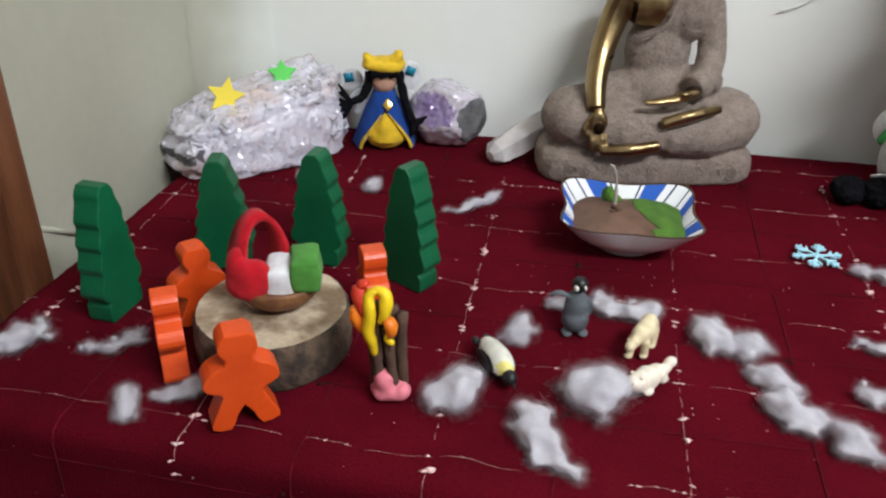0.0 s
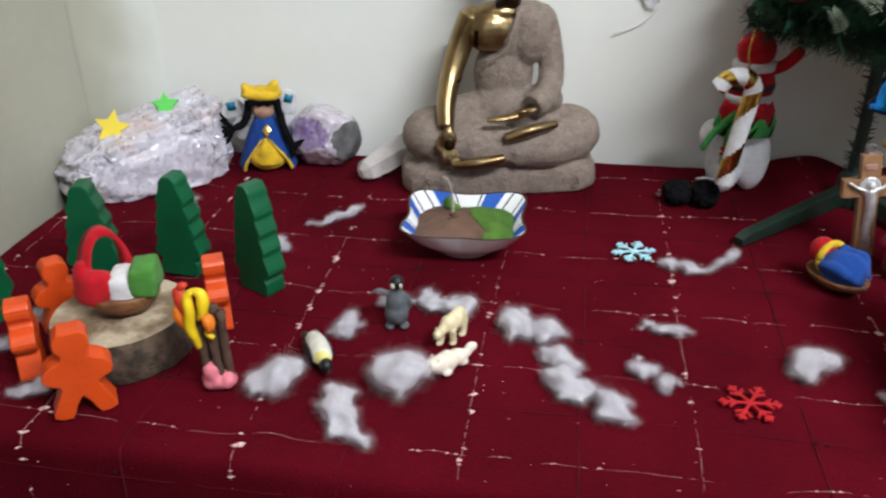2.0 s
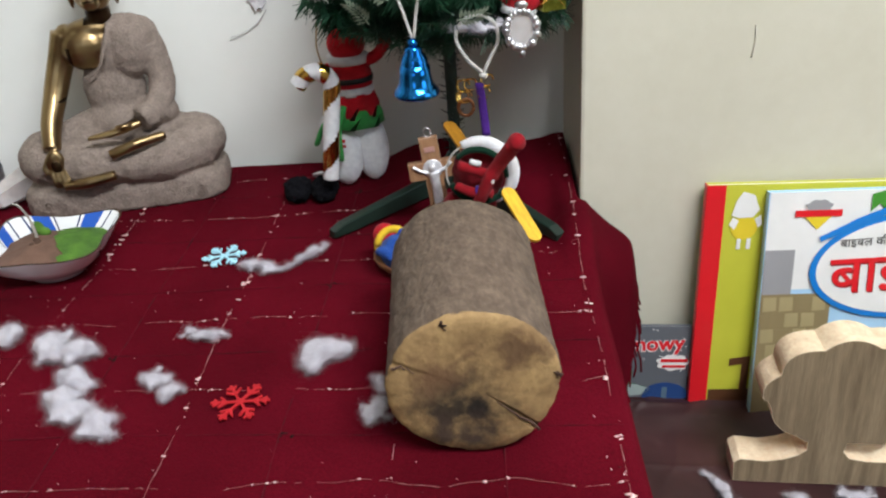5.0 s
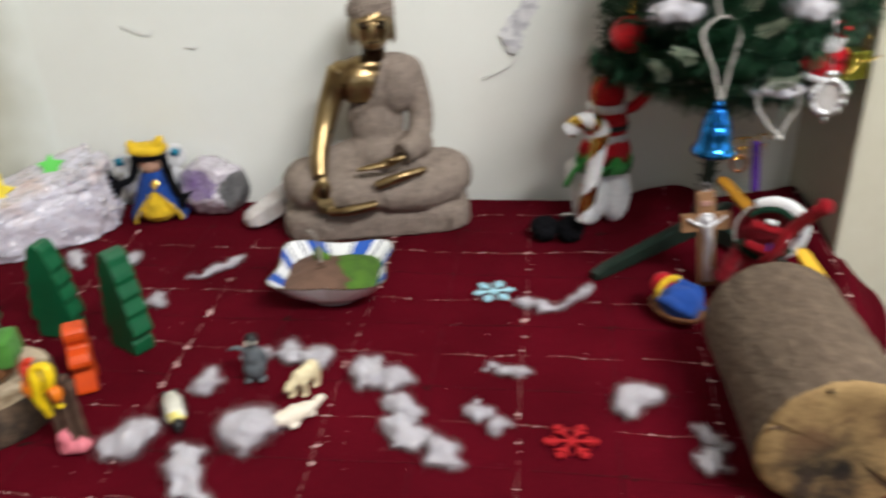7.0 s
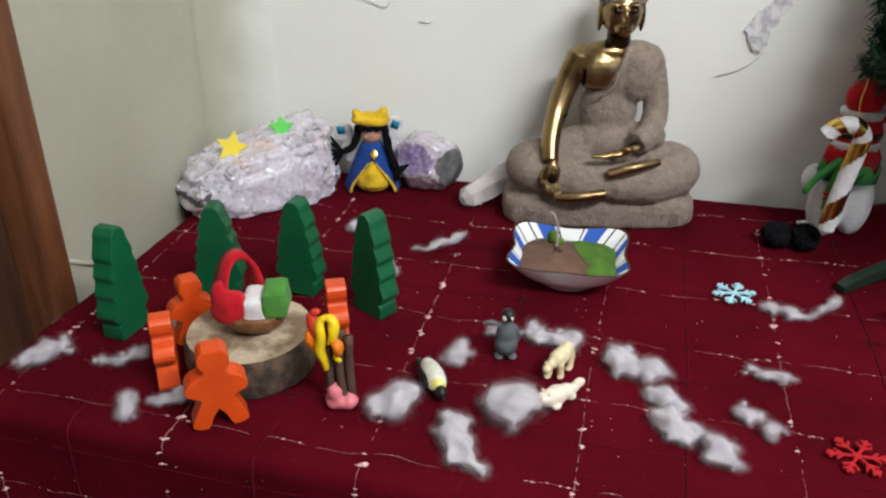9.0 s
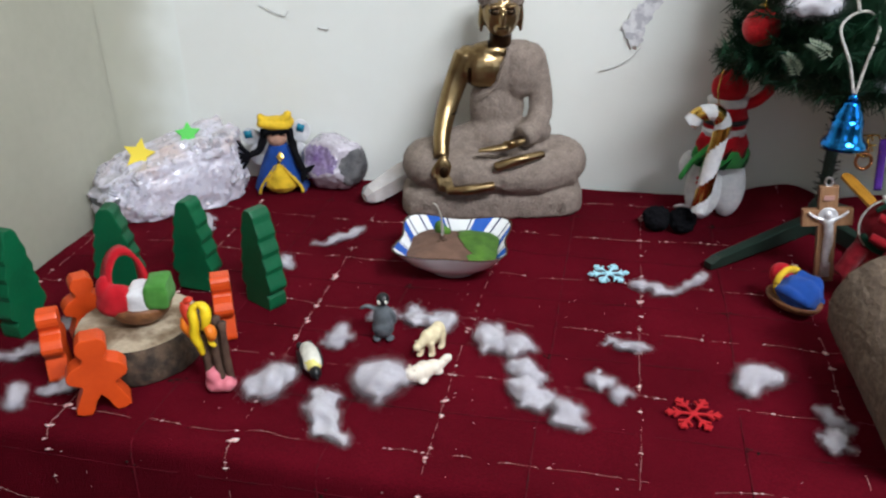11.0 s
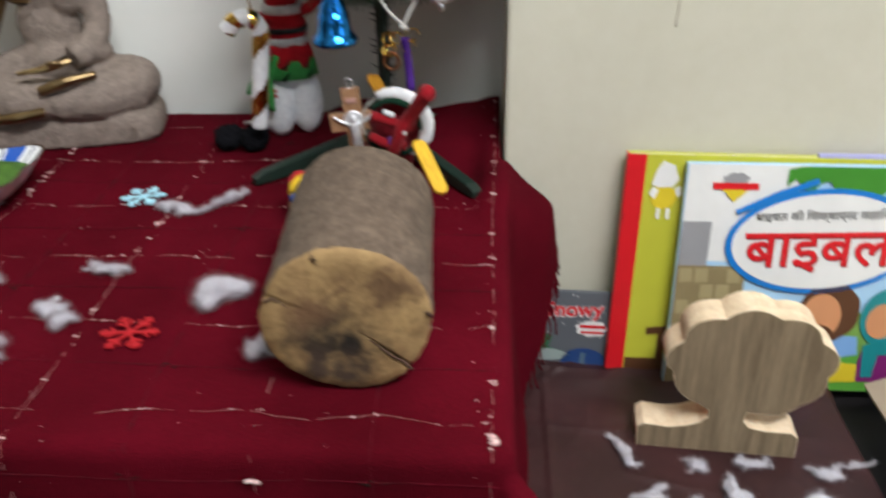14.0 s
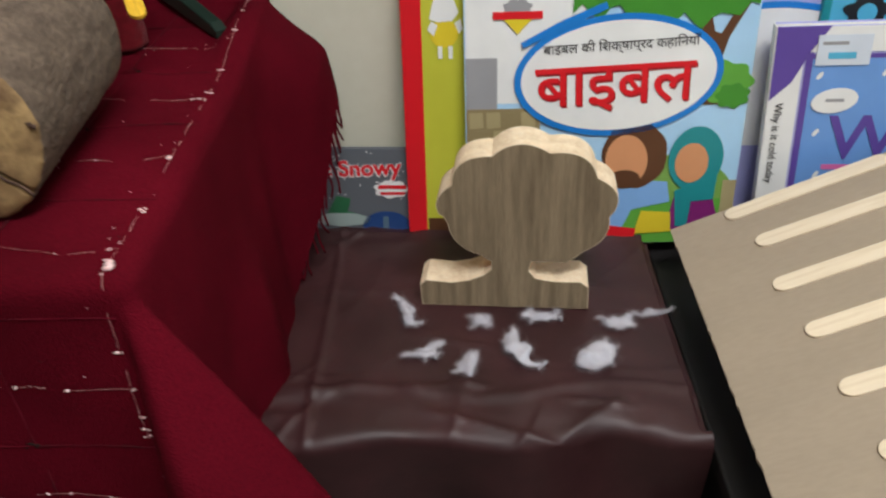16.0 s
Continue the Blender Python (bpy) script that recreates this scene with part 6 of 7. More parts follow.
TIERS = ((0.198, 0.132, 14, 3), (0.214, 0.138, 14, 6), (0.236, 0.138, 14, 11), (0.262, 0.125, 13, 16), (0.31, 0.112, 12, 18), (0.36, 0.095, 11, 20), (0.42, 0.075, 9, 26), (0.48, 0.055, 8, 34), (0.54, 0.035, 6, 50))
q_ = rng(23)
shared = {}
for ti, (z, length, n, rise) in enumerate(TIERS):
    for k in range(n):
        ang = 360 * k / n + q_.uniform(-8, 8) + ti * 13
        dy = math.sin(radians(ang))
        reach = length * q_.uniform(0.88, 1.05)
        if TY + dy * reach > YB + 0.005:
            reach = (YB + 0.005 - TY) / dy
        if TX + math.cos(radians(ang)) * reach > XP - 0.015 and TY + dy * reach > YP - 0.01:
            reach = min(reach, (XP - 0.015 - TX) / math.cos(radians(ang)))
        key = (ti, k % 3)
        at_ = pose(0, 0, z + q_.uniform(-0.006, 0.006), 0, -(rise + q_.uniform(-5, 5)), ang) @ Matrix.Diagonal((reach / length, 1, 1, 1))
        if key not in shared:
            ob = part("branch", branch_mesh(length, int(150 + 1700 * length), ti * 7 + k), [PINE, PINEPALE], xmas, "", False, at_)
            shared[key] = ob.data
        else:
            ob = new("branch", shared[key])
            ob.parent, ob.matrix_basis = xmas, at_


for sx_, sy_, sz_, lean in ((0.388, 0.742, 1.030, 20), (0.397, 0.738, 1.012, 55), (0.411, 0.735, 0.968, 70), (0.352, 0.748, 0.985, -60), (0.330, 0.765, 0.962, -40)):
    bm = bmesh.new()
    stem = curve([(0, 0, 0), (0.002, -0.004, 0.013), (0.001, -0.010, 0.026)], 4)
    tube(bm, stem, 0.0006, seg=5)
    for k, c in enumerate(stem[1:]):
        for sgn in (-1, 1):
            tip = c + Vector((sgn * (0.0085 - 0.0006 * k), -0.002, 0.0050))
            mid = (c + tip) / 2
            vs = [bm.verts.new(v) for v in (c, mid + Vector((0, -0.0012, 0.0019)), tip, mid + Vector((0, 0.0012, -0.0019)))]
            bm.faces.new(vs)
    part("frosted_sprig", bm, PINEPALE, xmas, "pale frosted sprig", False, pose(sx_ - TX, sy_ - TY, sz_ - TOP, 0, lean, 0))


def hang(name, label, x, y, z, turn=0):
    return thing(name, label, "ornament", "tree ornaments", pose(x, y, z, 0, 0, turn))


orn = hang("bauble", "red glitter ball hanging in the tree", 0.295, 0.805, 0.999)
bm = bmesh.new()
ball(bm, (0, 0, 0), 0.0185, 0, 32)
part("globe", bm, GLITTER, orn, "red glitter globe")
bm = lathe(bmesh.new(), [(0.004, 0.017), (0.004, 0.022), (0.003, 0.023)], 12)
part("cap", bm, GOLD, orn, "gold cap")
bm = bmesh.new()
tube(bm, curve([(0, 0, 0.022), (0.004, 0.01, 0.035), (0.008, 0.02, 0.05)], 3), 0.0006, seg=4)
part("thread", bm, GOLD, orn)

bell = hang("toy_bell", "shiny blue bell on a white cord", 0.372, 0.726, 0.906)
bm = lathe(bmesh.new(), [(0.0190, 0.0), (0.0205, 0.002), (0.0205, 0.0045), (0.0178, 0.0075), (0.0152, 0.012), (0.0140, 0.020), (0.0134, 0.027), (0.0124, 0.0275), (0.0122, 0.030), (0.0108, 0.035), (0.0080, 0.039), (0.0080, 0.042), (0.005, 0.045)], 36)
part("body", bm, CHROMEBLUE, bell, "shiny blue metallic body")
bm = bmesh.new()
ball(bm, (0, 0, 0.047), 0.0045, 0, 14)
part("knob", bm, CHROMEBLUE, bell)
bm = bmesh.new()
tube(bm, curve([(0, 0, 0.050), (-0.008, 0.004, 0.078), (-0.019, 0.012, 0.105), (-0.012, 0.02, 0.116), (0.0, 0.022, 0.121), (0.010, 0.02, 0.117), (0.013, 0.012, 0.105), (0.006, 0.004, 0.078), (0.001, 0, 0.050)], 5), 0.0014, seg=6)
tube(bm, curve([(-0.004, 0.022, 0.120), (-0.008, 0.024, 0.140), (0.004, 0.03, 0.155), (0.0, 0.04, 0.17)], 4), 0.0016, seg=6)
part("cord", bm, STRING, bell, "white cord loop")

loop = hang("cord_loop", "white cord loop hanging from a branch", 0.428, 0.742, 0.918)
bm = bmesh.new()
tube(bm, curve([(0.004, 0, 0.0), (-0.010, 0, 0.014), (-0.019, 0.002, 0.032), (-0.012, 0.003, 0.047), (0.002, 0.004, 0.051), (0.015, 0.004, 0.044), (0.018, 0.003, 0.028), (0.010, 0.001, 0.012), (0.004, 0, 0.0)], 6), 0.0017, seg=7)
part("cord", bm, STRING, loop)
bm = bmesh.new()
ball(bm, (0.004, 0, -0.002), (0.004, 0.004, 0.003))
part("knot", bm, STRING, loop)
ribbon = hang("purple_ribbon", "narrow purple ribbon hanging from the tree", 0.430, 0.795, 0.838)
bm = bmesh.new()
tube(bm, curve([(0.002, 0, 0.0), (0.0, 0.001, 0.025), (-0.003, 0, 0.055)], 5), 0.0042, seg=8, flat=0.3)
part("band", bm, PURPLE, ribbon)
frame_o = hang("silver_frame", "silver bead frame ornament with a clear centre", 0.4670, 0.735, 0.957)
bm = bmesh.new()
q_ = rng(41)
for k in range(22):
    t = 2 * math.pi * k / 22
    ball(bm, (0.0135 * math.cos(t), q_.uniform(-0.001, 0.001), 0.0155 * math.sin(t)), q_.uniform(0.0022, 0.0042), 0, 8)
ball(bm, (0, 0, 0.021), (0.006, 0.003, 0.004), 0, 8)
ball(bm, (0, 0, -0.021), (0.003, 0.003, 0.004), 0, 8)
part("rim", bm, SILVER, frame_o, "bright silver bead rim")
bm = bmesh.new()
ball(bm, (0, 0.001, 0), (0.0122, 0.0015, 0.0142), 0, 18)
part("centre", bm, CLEARQ, frame_o, "grey translucent centre")
bm = bmesh.new()
tube(bm, [(0, 0, 0.026), (-0.002, 0.005, 0.060), (-0.004, 0.02, 0.09)], 0.0007, seg=5)
part("thread", bm, SILVER, frame_o)
gift = hang("gift_box", "shiny gold gift box with ribbon ends", 0.494, 0.768, 0.980, 20)
bm = box(bmesh.new(), (-0.011, -0.010, -0.014), (0.011, 0.010, 0.012), bevel=0.001)
part("box", bm, mat("green_gold_foil", (0.46, 0.50, 0.09), 0.28, 1.0, dark=(0.22, 0.24, 0.03), scale=90, bump=0.4, bump_scale=220), gift, "yellow green foil box", False)
for k in range(5):
    bm = bmesh.new()
    e = Vector((0.012 * math.cos(k * 1.3), -0.006, 0.012 * math.sin(k * 1.3) + 0.004))
    tube(bm, curve([(0, -0.009, 0.004), e * 0.6 + Vector((0, -0.006, 0)), e * 1.7], 3), 0.0015, seg=5, flat=0.4)
    part("ribbon_end", bm, GOLD, gift)
bm = bmesh.new()
ball(bm, (0, 0, -0.006), (0.019, 0.012, 0.013), 0, 18)
ball(bm, (0.002, -0.003, 0.006), (0.014, 0.011, 0.010), 0, 18)
band(bm, -0.021, -0.015, 0.0165, 0.0165, 1)
ball(bm, (-0.003, -0.007, 0.013), (0.010, 0.008, 0.009), 1, 14)
ball(bm, (0.002, 0, 0.026), (0.009, 0.009, 0.010), 0, 14)
band(bm, 0.017, 0.022, 0.0105, 0.0105, 1)
tube(bm, [(-0.012, -0.004, 0.0), (-0.020, -0.006, -0.010)], 0.0055, 0, 8)
solid("santa_ornament", bm, [RED, PLUSHWHITE], "small red felt Santa hanging in the tree", "ornament", "tree ornaments", at=pose(0.470, 0.766, 0.984, 0, 14, 0) @ Matrix.Diagonal((0.98, 0.95, 1.0, 1)))
charm = hang("gold_charm", "gold wire charm with a small brown ring", 0.413, 0.797, 0.868)
bm = bmesh.new()
tube(bm, [(0.0075 * math.cos(t), 0, 0.0085 * math.sin(t)) for t in (2 * math.pi * k / 18 for k in range(19))], 0.0018, seg=7)
part("ring", bm, mat("copper_ring", (0.45, 0.2, 0.09), 0.35, 1.0, scale=60), charm, "coppery ring")
q_ = rng(44)
for k in range(6):
    bm = bmesh.new()
    c = Vector((q_.uniform(-0.006, 0.022), 0, q_.uniform(0.010, 0.034)))
    tube(bm, [c + Vector((0.006 * math.cos(t), 0.002 * math.sin(3 * t), 0.006 * math.sin(t))) for t in (5.2 * i / 14 for i in range(15))], 0.0011, seg=5)
    part("wire_curl", bm, GOLD, charm)

# ---- crucifix ----
cruc = thing("crucifix", "small wooden crucifix with a silver figure", "crucifix", at=pose(0.3865, 0.752, TOP + 0.0005, -4, -6, 2))
bm = prism([(-0.009, 0), (0.009, 0), (0.009, 0.062), (0.024, 0.062), (0.024, 0.080), (0.009, 0.080), (0.009, 0.104), (-0.009, 0.104), (-0.009, 0.080), (-0.024, 0.080), (-0.024, 0.062), (-0.009, 0.062)], 0.009, 0.001)
part("cross", bm, CROSSWOOD, cruc, "light brown wooden cross", False)
bm = bmesh.new()
tube(bm, curve([(0, -0.007, 0.070), (0.001, -0.008, 0.050), (-0.001, -0.007, 0.030), (0, -0.007, 0.018)], 4), [0.0052, 0.0052, 0.0048, 0.0046, 0.0048, 0.0050, 0.0046, 0.0042, 0.0040, 0.0038, 0.0036, 0.0034, 0.0032], seg=10)
for sx in (-1, 1):
    tube(bm, curve([(sx * 0.003, -0.0065, 0.069), (sx * 0.011, -0.0065, 0.072), (sx * 0.019, -0.0065, 0.078)], 4), 0.0017, seg=8)
ball(bm, (0, -0.008, 0.0745), (0.0036, 0.0036, 0.0045))
part("figure", fused(bm, 0.0009, 1), TIN, cruc, "silver metal figure")
bm = bmesh.new()
lathe(bm, [(0.0095, 0), (0.0095, 0.0012), (0.008, 0.0016)], 26)
bmesh.ops.rotate(bm, verts=bm.verts, matrix=Matrix.Rotation(radians(90), 3, "X"))
bmesh.ops.translate(bm, verts=bm.verts, vec=(0, -0.0048, 0.073))
part("halo", bm, TIN, cruc, "round silver halo")
bm = box(bmesh.new(), (-0.005, -0.006, 0.090), (0.005, -0.0047, 0.095), bevel=0.0003)
part("plaque", bm, mat("pink_plaque", (0.50, 0.28, 0.24), 0.4, scale=40), cruc, "tiny plaque", False)
bm = box(bmesh.new(), (-0.0045, -0.0062, 0.006), (0.0045, -0.0047, 0.022), bevel=0.0004)
part("foot_plate", bm, TIN, cruc, "silver foot plate", False)
bm = bmesh.new()
tube(bm, [(0.0035 * math.cos(t), 0, 0.108 + 0.0045 * math.sin(t)) for t in (2 * math.pi * k / 14 for k in range(15))], 0.0012, seg=6)
part("hanging_ring", bm, SILVER, cruc, "small metal ring")

# ---- toy with skis leaning behind the log ----
PLAID = felt("dark_red_felt", (0.17, 0.006, 0.012))
DARKGREENFELT = felt("dark_green_felt", (0.006, 0.035, 0.018))
RC = Vector((0.4245, 0.700, 0.8385))           # middle of the round trimmed front
toy = thing("skiing_santa", "red felt toy with white fur trim behind the log", "christmas toy")


def rim(a, r, dy=0.0):
    r *= 0.85
    return RC + Vector((r * math.cos(a), dy - 0.10 * r * math.cos(a), r * math.sin(a)))


body = bmesh.new()
ball(body, RC + Vector((0, 0.016, -0.004)), (0.025, 0.016, 0.027), 0, 22)
tube(body, [RC + Vector((-0.002, 0.018, -0.01)), (0.418, 0.716, 0.790), (0.416, 0.716, 0.753)], [0.022, 0.020, 0.022], 0, 16)
tube(body, curve([(0.402, 0.706, 0.815), (0.393, 0.700, 0.800), (0.386, 0.698, 0.786)], 4), 0.0085, 0, 10)
body = rough_up(fused(body, 0.0022, 3, 0), 0.0010, 180)
for v in body.verts:
    v.co.z = max(v.co.z, TOP + 0.001)
part("body", body, PLAID, toy, "dark red felt body")
bm = bmesh.new()
tube(bm, [rim(radians(118 - 5 * k), 0.0355) for k in range(37)], [0.0020 + 0.0034 * math.sin(math.pi * min(1, (k + 4) / 40)) ** 0.8 for k in range(37)], 0, 12, flat=1.3)
part("fur_trim", rough_up(bm, 0.0006, 300), PLUSHWHITE, toy, "thick white fur trim")
bm = bmesh.new()
tube(bm, [rim(radians(118 + 5 * k), 0.0350) for k in range(36)], 0.0009, 0, 8)
part("piping", bm, STRING, toy, "thin pale piping")
bm = bmesh.new()
tube(bm, [rim(radians(140 - 5 * k), 0.0290, -0.003) for k in range(30)], [0.0022 + 0.0016 * math.sin(math.pi * k / 29) for k in range(30)], 0, 8)
part("lining", bm, DARKGREENFELT, toy, "dark green felt lining")
bm = bmesh.new()
tube(bm, [rim(radians(200 + 5 * k), 0.0315, -0.003) for k in range(26)], 0.0030, 0, 8)
part("lining", bm, DARKGREENFELT, toy, "dark green felt lining")
# darker copy of the red felt, with the toy's shade put into its colour
REDSHADED = felt("shaded_red_felt", (0.30, 0.008, 0.015))
for path in ((rim(2.5, 0.026, -0.012), rim(1.2, 0.010, -0.016), rim(0.2, 0.022, -0.014)), (rim(3.5, 0.026, -0.010), rim(4.3, 0.016, -0.014), rim(5.4, 0.022, -0.012))):
    bm = bmesh.new()
    tube(bm, curve(path, 6), 0.0045, 0, 10)
    part("fold", rough_up(bm, 0.0008, 200), REDSHADED, toy)
bm = bmesh.new()
tube(bm, curve([rim(4.6, 0.030, -0.012), rim(4.9, 0.016, -0.018), rim(0.4, 0.012, -0.020), (0.4435, 0.678, 0.857), (0.4570, 0.664, 0.880)], 6), [0.0062 + 0.0018 * i / 24 for i in range(25)], 0, 12, flat=0.8)
ball(bm, (0.4578, 0.6632, 0.8812), 0.0080, 0, 12)
part("arm", rough_up(bm, 0.0006, 200), REDSHADED, toy, "raised red felt arm")
bm = bmesh.new()
ball(bm, rim(0.5, 0.014, -0.024), (0.0026, 0.0020, 0.0058), 0, 10, pose(0, 0, 0, 0, -20, 0))
part("tag", bm, WHITEFELT, toy, "small white felt tag")
bm = bmesh.new()
tube(bm, curve([rim(1.95, 0.022, -0.014), rim(1.45, 0.019, -0.017)], 4), 0.0028, 0, 8)
part("tag", bm, WHITEFELT, toy, "small white felt tag")
bm = bmesh.new()
tube(bm, [rim(4.7, 0.006, -0.018), rim(4.7, 0.030, -0.014)], 0.0036, 0, 8)
part("ribbon", bm, PURPLE, toy, "purple ribbon")
for a, b, label, col in (((0.3965, 0.7780, 0.8560), (0.4140, 0.7420, 0.8440), "rounded orange yellow tip of a toy ski", (0.42, 0.19, 0.015)), ((0.4500, 0.6720, 0.8300), (0.4695, 0.6330, 0.8085), "flat yellow wooden end of a toy ski", (0.85, 0.50, 0.03))):
    sk = thing("toy_ski", label, "toy ski", "toy skis", pose(*a))
    way = Vector(b) - Vector(a)
    long_ = way.length
    ring = [(0.0065 * math.cos(t), 0.0065 * math.sin(t)) for t in (math.pi + math.pi * k / 12 for k in range(13))] + [(0.0065 * math.cos(t), long_ + 0.0065 * math.sin(t)) for t in (math.pi * k / 12 for k in range(13))]
    part("blade", prism(ring, 0.0036, 0.0008), mat("ski_" + label.split()[1], col, 0.5, scale=50, fine=0.2, stretch=(6, 6, 1)), sk, "", False, way.to_track_quat("Z", "Y").to_matrix().to_4x4())


# ---- books ----
def cover_of(b):
    """The front cover of a book, which carries the print."""
    return next((c for c in b.children if c.name.startswith("front_cover")), b)


def flat_part(name, ring, material, parent, layer, label=""):
    """A thin printed shape on a cover; ring is in the cover's plane."""
    bm = prism(ring, 0.0004, 0)
    bmesh.ops.translate(bm, verts=bm.verts, vec=(0, -0.0003 - 0.00035 * layer, 0))
    return part(name, bm, material, cover_of(parent), label, False)


def oval(cx, cz, rx, rz, n=40, tilt=0.0, a0=0.0, a1=2 * math.pi, bumpy=0.0, seed=0.0):
    out = []
    for k in range(n):
        t = a0 + (a1 - a0) * k / n
        s = 1 + bumpy * math.sin(t * 7 + seed) + 0.6 * bumpy * noise.noise((2 * math.cos(t), 2 * math.sin(t), seed))
        x, z = rx * s * math.cos(t), rz * s * math.sin(t)
        out.append((cx + x * math.cos(tilt) - z * math.sin(tilt), cz + x * math.sin(tilt) + z * math.cos(tilt)))
    return out


def rect(x0, z0, x1, z1):
    return [(x0, z0), (x1, z0), (x1, z1), (x0, z1)]


def lettering(name, text, x, z, size, material, parent, layer, width=None, shear=0.0, turn=0.0, label="", thick=0.0):
    cu = bpy.data.curves.new(name, "FONT")
    cu.body, cu.size, cu.shear, cu.extrude, cu.offset = text, size, shear, 0.0001, thick
    ob = new(name, cu)
    dg = bpy.context.evaluated_depsgraph_get()
    me = bpy.data.meshes.new_from_object(ob.evaluated_get(dg))
    bpy.data.objects.remove(ob)
    xs = [v.co.x for v in me.vertices] or [0, 1]
    s = width / (max(xs) - min(xs)) if width else 1.0
    me.transform(Matrix.Translation((-min(xs), 0, 0)))
    me.materials.clear()
    me.materials.append(material)
    ob = new(name, me)
    ob.parent = cover_of(parent)
    ob.matrix_basis = pose(x, -0.0006 - 0.00035 * layer, z, 90, 0, 0) @ Matrix.Rotation(radians(turn), 4, "Z") @ Matrix.Diagonal((s, 1 if not width else s, 1, 1))
    if label:
        tagged(ob, label)
    return ob


def book(name, label, w, h, t, cover, at, spine=None, spine_w=0.0):
    """A book standing upright; its front cover is in the plane y = 0 and its spine at x = 0."""
    b = thing(name, label, "book", "books against the wall", at)
    part("front_cover", box(bmesh.new(), (0, 0, 0), (w, 0.0016, h), bevel=0.0004), cover, b, "", False)
    part("back_cover", box(bmesh.new(), (0, t - 0.0016, 0), (w, t, h), bevel=0.0004), cover, b, "", False)
    part("page_block", box(bmesh.new(), (0.002, 0.0017, 0.0015), (w - 0.002, t - 0.0017, h - 0.0015)), PAPER, b, "white page block", False)
    part("spine", box(bmesh.new(), (-0.0012, 0, 0), (0.0004, t, h), bevel=0.0004), spine or cover, b, "", False)
    if spine and spine_w:
        flat_part("cover_strip", rect(0, 0, spine_w, h), spine, b, 0)
    return b


I_SKY = ink("cover_sky", (0.42, 0.66, 0.88))
I_WHITE = ink("cover_white", (0.82, 0.82, 0.80))
I_BLUE = ink("cover_blue", (0.015, 0.20, 0.62))
I_RED = ink("cover_red", (0.70, 0.012, 0.02))
I_DARKRED = ink("cover_dark_red", (0.35, 0.01, 0.015))
I_BLACK = ink("cover_black", (0.02, 0.02, 0.02))
I_GREEN = ink("cover_green", (0.06, 0.27, 0.03))
I_LEAF = ink("cover_leaf_green", (0.12, 0.38, 0.05))
I_HILL = ink("cover_hill_green", (0.20, 0.38, 0.08))
I_BROWN = ink("cover_brown", (0.11, 0.045, 0.02))
I_STONE = ink("cover_stone", (0.28, 0.22, 0.11))
I_STONE2 = ink("cover_stone_light", (0.40, 0.33, 0.17))
I_GREYST = ink("cover_grey_stone", (0.33, 0.33, 0.34))
I_SKIN = ink("cover_tan", (0.66, 0.30, 0.14))
I_TEAL = ink("cover_teal", (0.02, 0.26, 0.28))
I_ROBE = ink("cover_robe_blue", (0.22, 0.42, 0.75))
I_PURP = ink("cover_magenta", (0.22, 0.02, 0.16))
I_YEL = ink("cover_yellow", (0.75, 0.58, 0.03))
I_LIME = ink("cover_lime", (0.56, 0.56, 0.05))
I_LILAC = ink("cover_lilac", (0.42, 0.42, 0.74))
I_CYAN = ink("cover_cyan", (0.10, 0.45, 0.66))
I_GREY = ink("cover_grey", (0.12, 0.13, 0.145))
I_VIOLET = ink("cover_violet", (0.12, 0.07, 0.34))
I_PINK = ink("cover_pink", (0.72, 0.16, 0.42))

# the picture book with the oval title
bib = book("picture_book", "glossy picture book with an oval title panel", 0.272, 0.262, 0.009, I_SKY, pose(0.712, 0.7450, LOW - 0.002, -7.5, 0.6, 0))
flat_part("pale_sky", rect(0.0, 0.155, 0.12, 0.262), I_WHITE, bib, 0)
flat_part("far_hill", oval(0.195, 0.052, 0.074, 0.046, 40, 0.05), I_HILL, bib, 1)
flat_part("far_hill", rect(0.075, 0.001, 0.2715, 0.05), I_LEAF, bib, 2)
flat_part("stone_wall", rect(0.0, 0.0, 0.072, 0.150), I_STONE, bib, 2, "painted stone wall")
flat_part("grey_tower", rect(0.0, 0.150, 0.030, 0.200), I_GREYST, bib, 2)
for k in range(4):
    for j in range(5):
        x0 = 0.002 + 0.017 * k + (0.007 if j % 2 else 0)
        if x0 + 0.014 < 0.072:
            flat_part("painted_stone", [(x0 + 0.0008, 0.055 + 0.0188 * j), (x0 + 0.0145, 0.056 + 0.0188 * j), (x0 + 0.0138, 0.0715 + 0.0188 * j), (x0 + 0.0005, 0.0712 + 0.0188 * j)], I_STONE2 if (k + j) % 3 else I_STONE, bib, 3)
flat_part("tree_trunk", [(0.214, 0.245), (0.222, 0.215), (0.221, 0.150), (0.246, 0.150), (0.240, 0.190), (0.246, 0.215), (0.262, 0.246), (0.254, 0.248), (0.238, 0.218), (0.232, 0.220), (0.224, 0.248)], I_BROWN, bib, 3, "painted tree trunk")
flat_part("tree_leaves", [(0.100, 0.258)] + [(0.100 + 0.17 * i / 20, 0.240 + 0.008 * math.sin(i * 1.7) - 0.010 * (1 if 6 < i < 17 else 0)) for i in range(21)] + [(0.2715, 0.2615), (0.112, 0.2615)], I_GREEN, bib, 4, "painted leaves")
flat_part("bush", oval(0.246, 0.172, 0.027, 0.020, 44, 0, bumpy=0.10, seed=2), I_LEAF, bib, 4)
flat_part("bush", oval(0.256, 0.158, 0.016, 0.012, 44, 0, bumpy=0.10, seed=5), I_GREEN, bib, 5)
flat_part("title_rim", oval(0.1450, 0.180, 0.0990, 0.0590, 72, 0.06), I_BLUE, bib, 6, "blue brush ring")
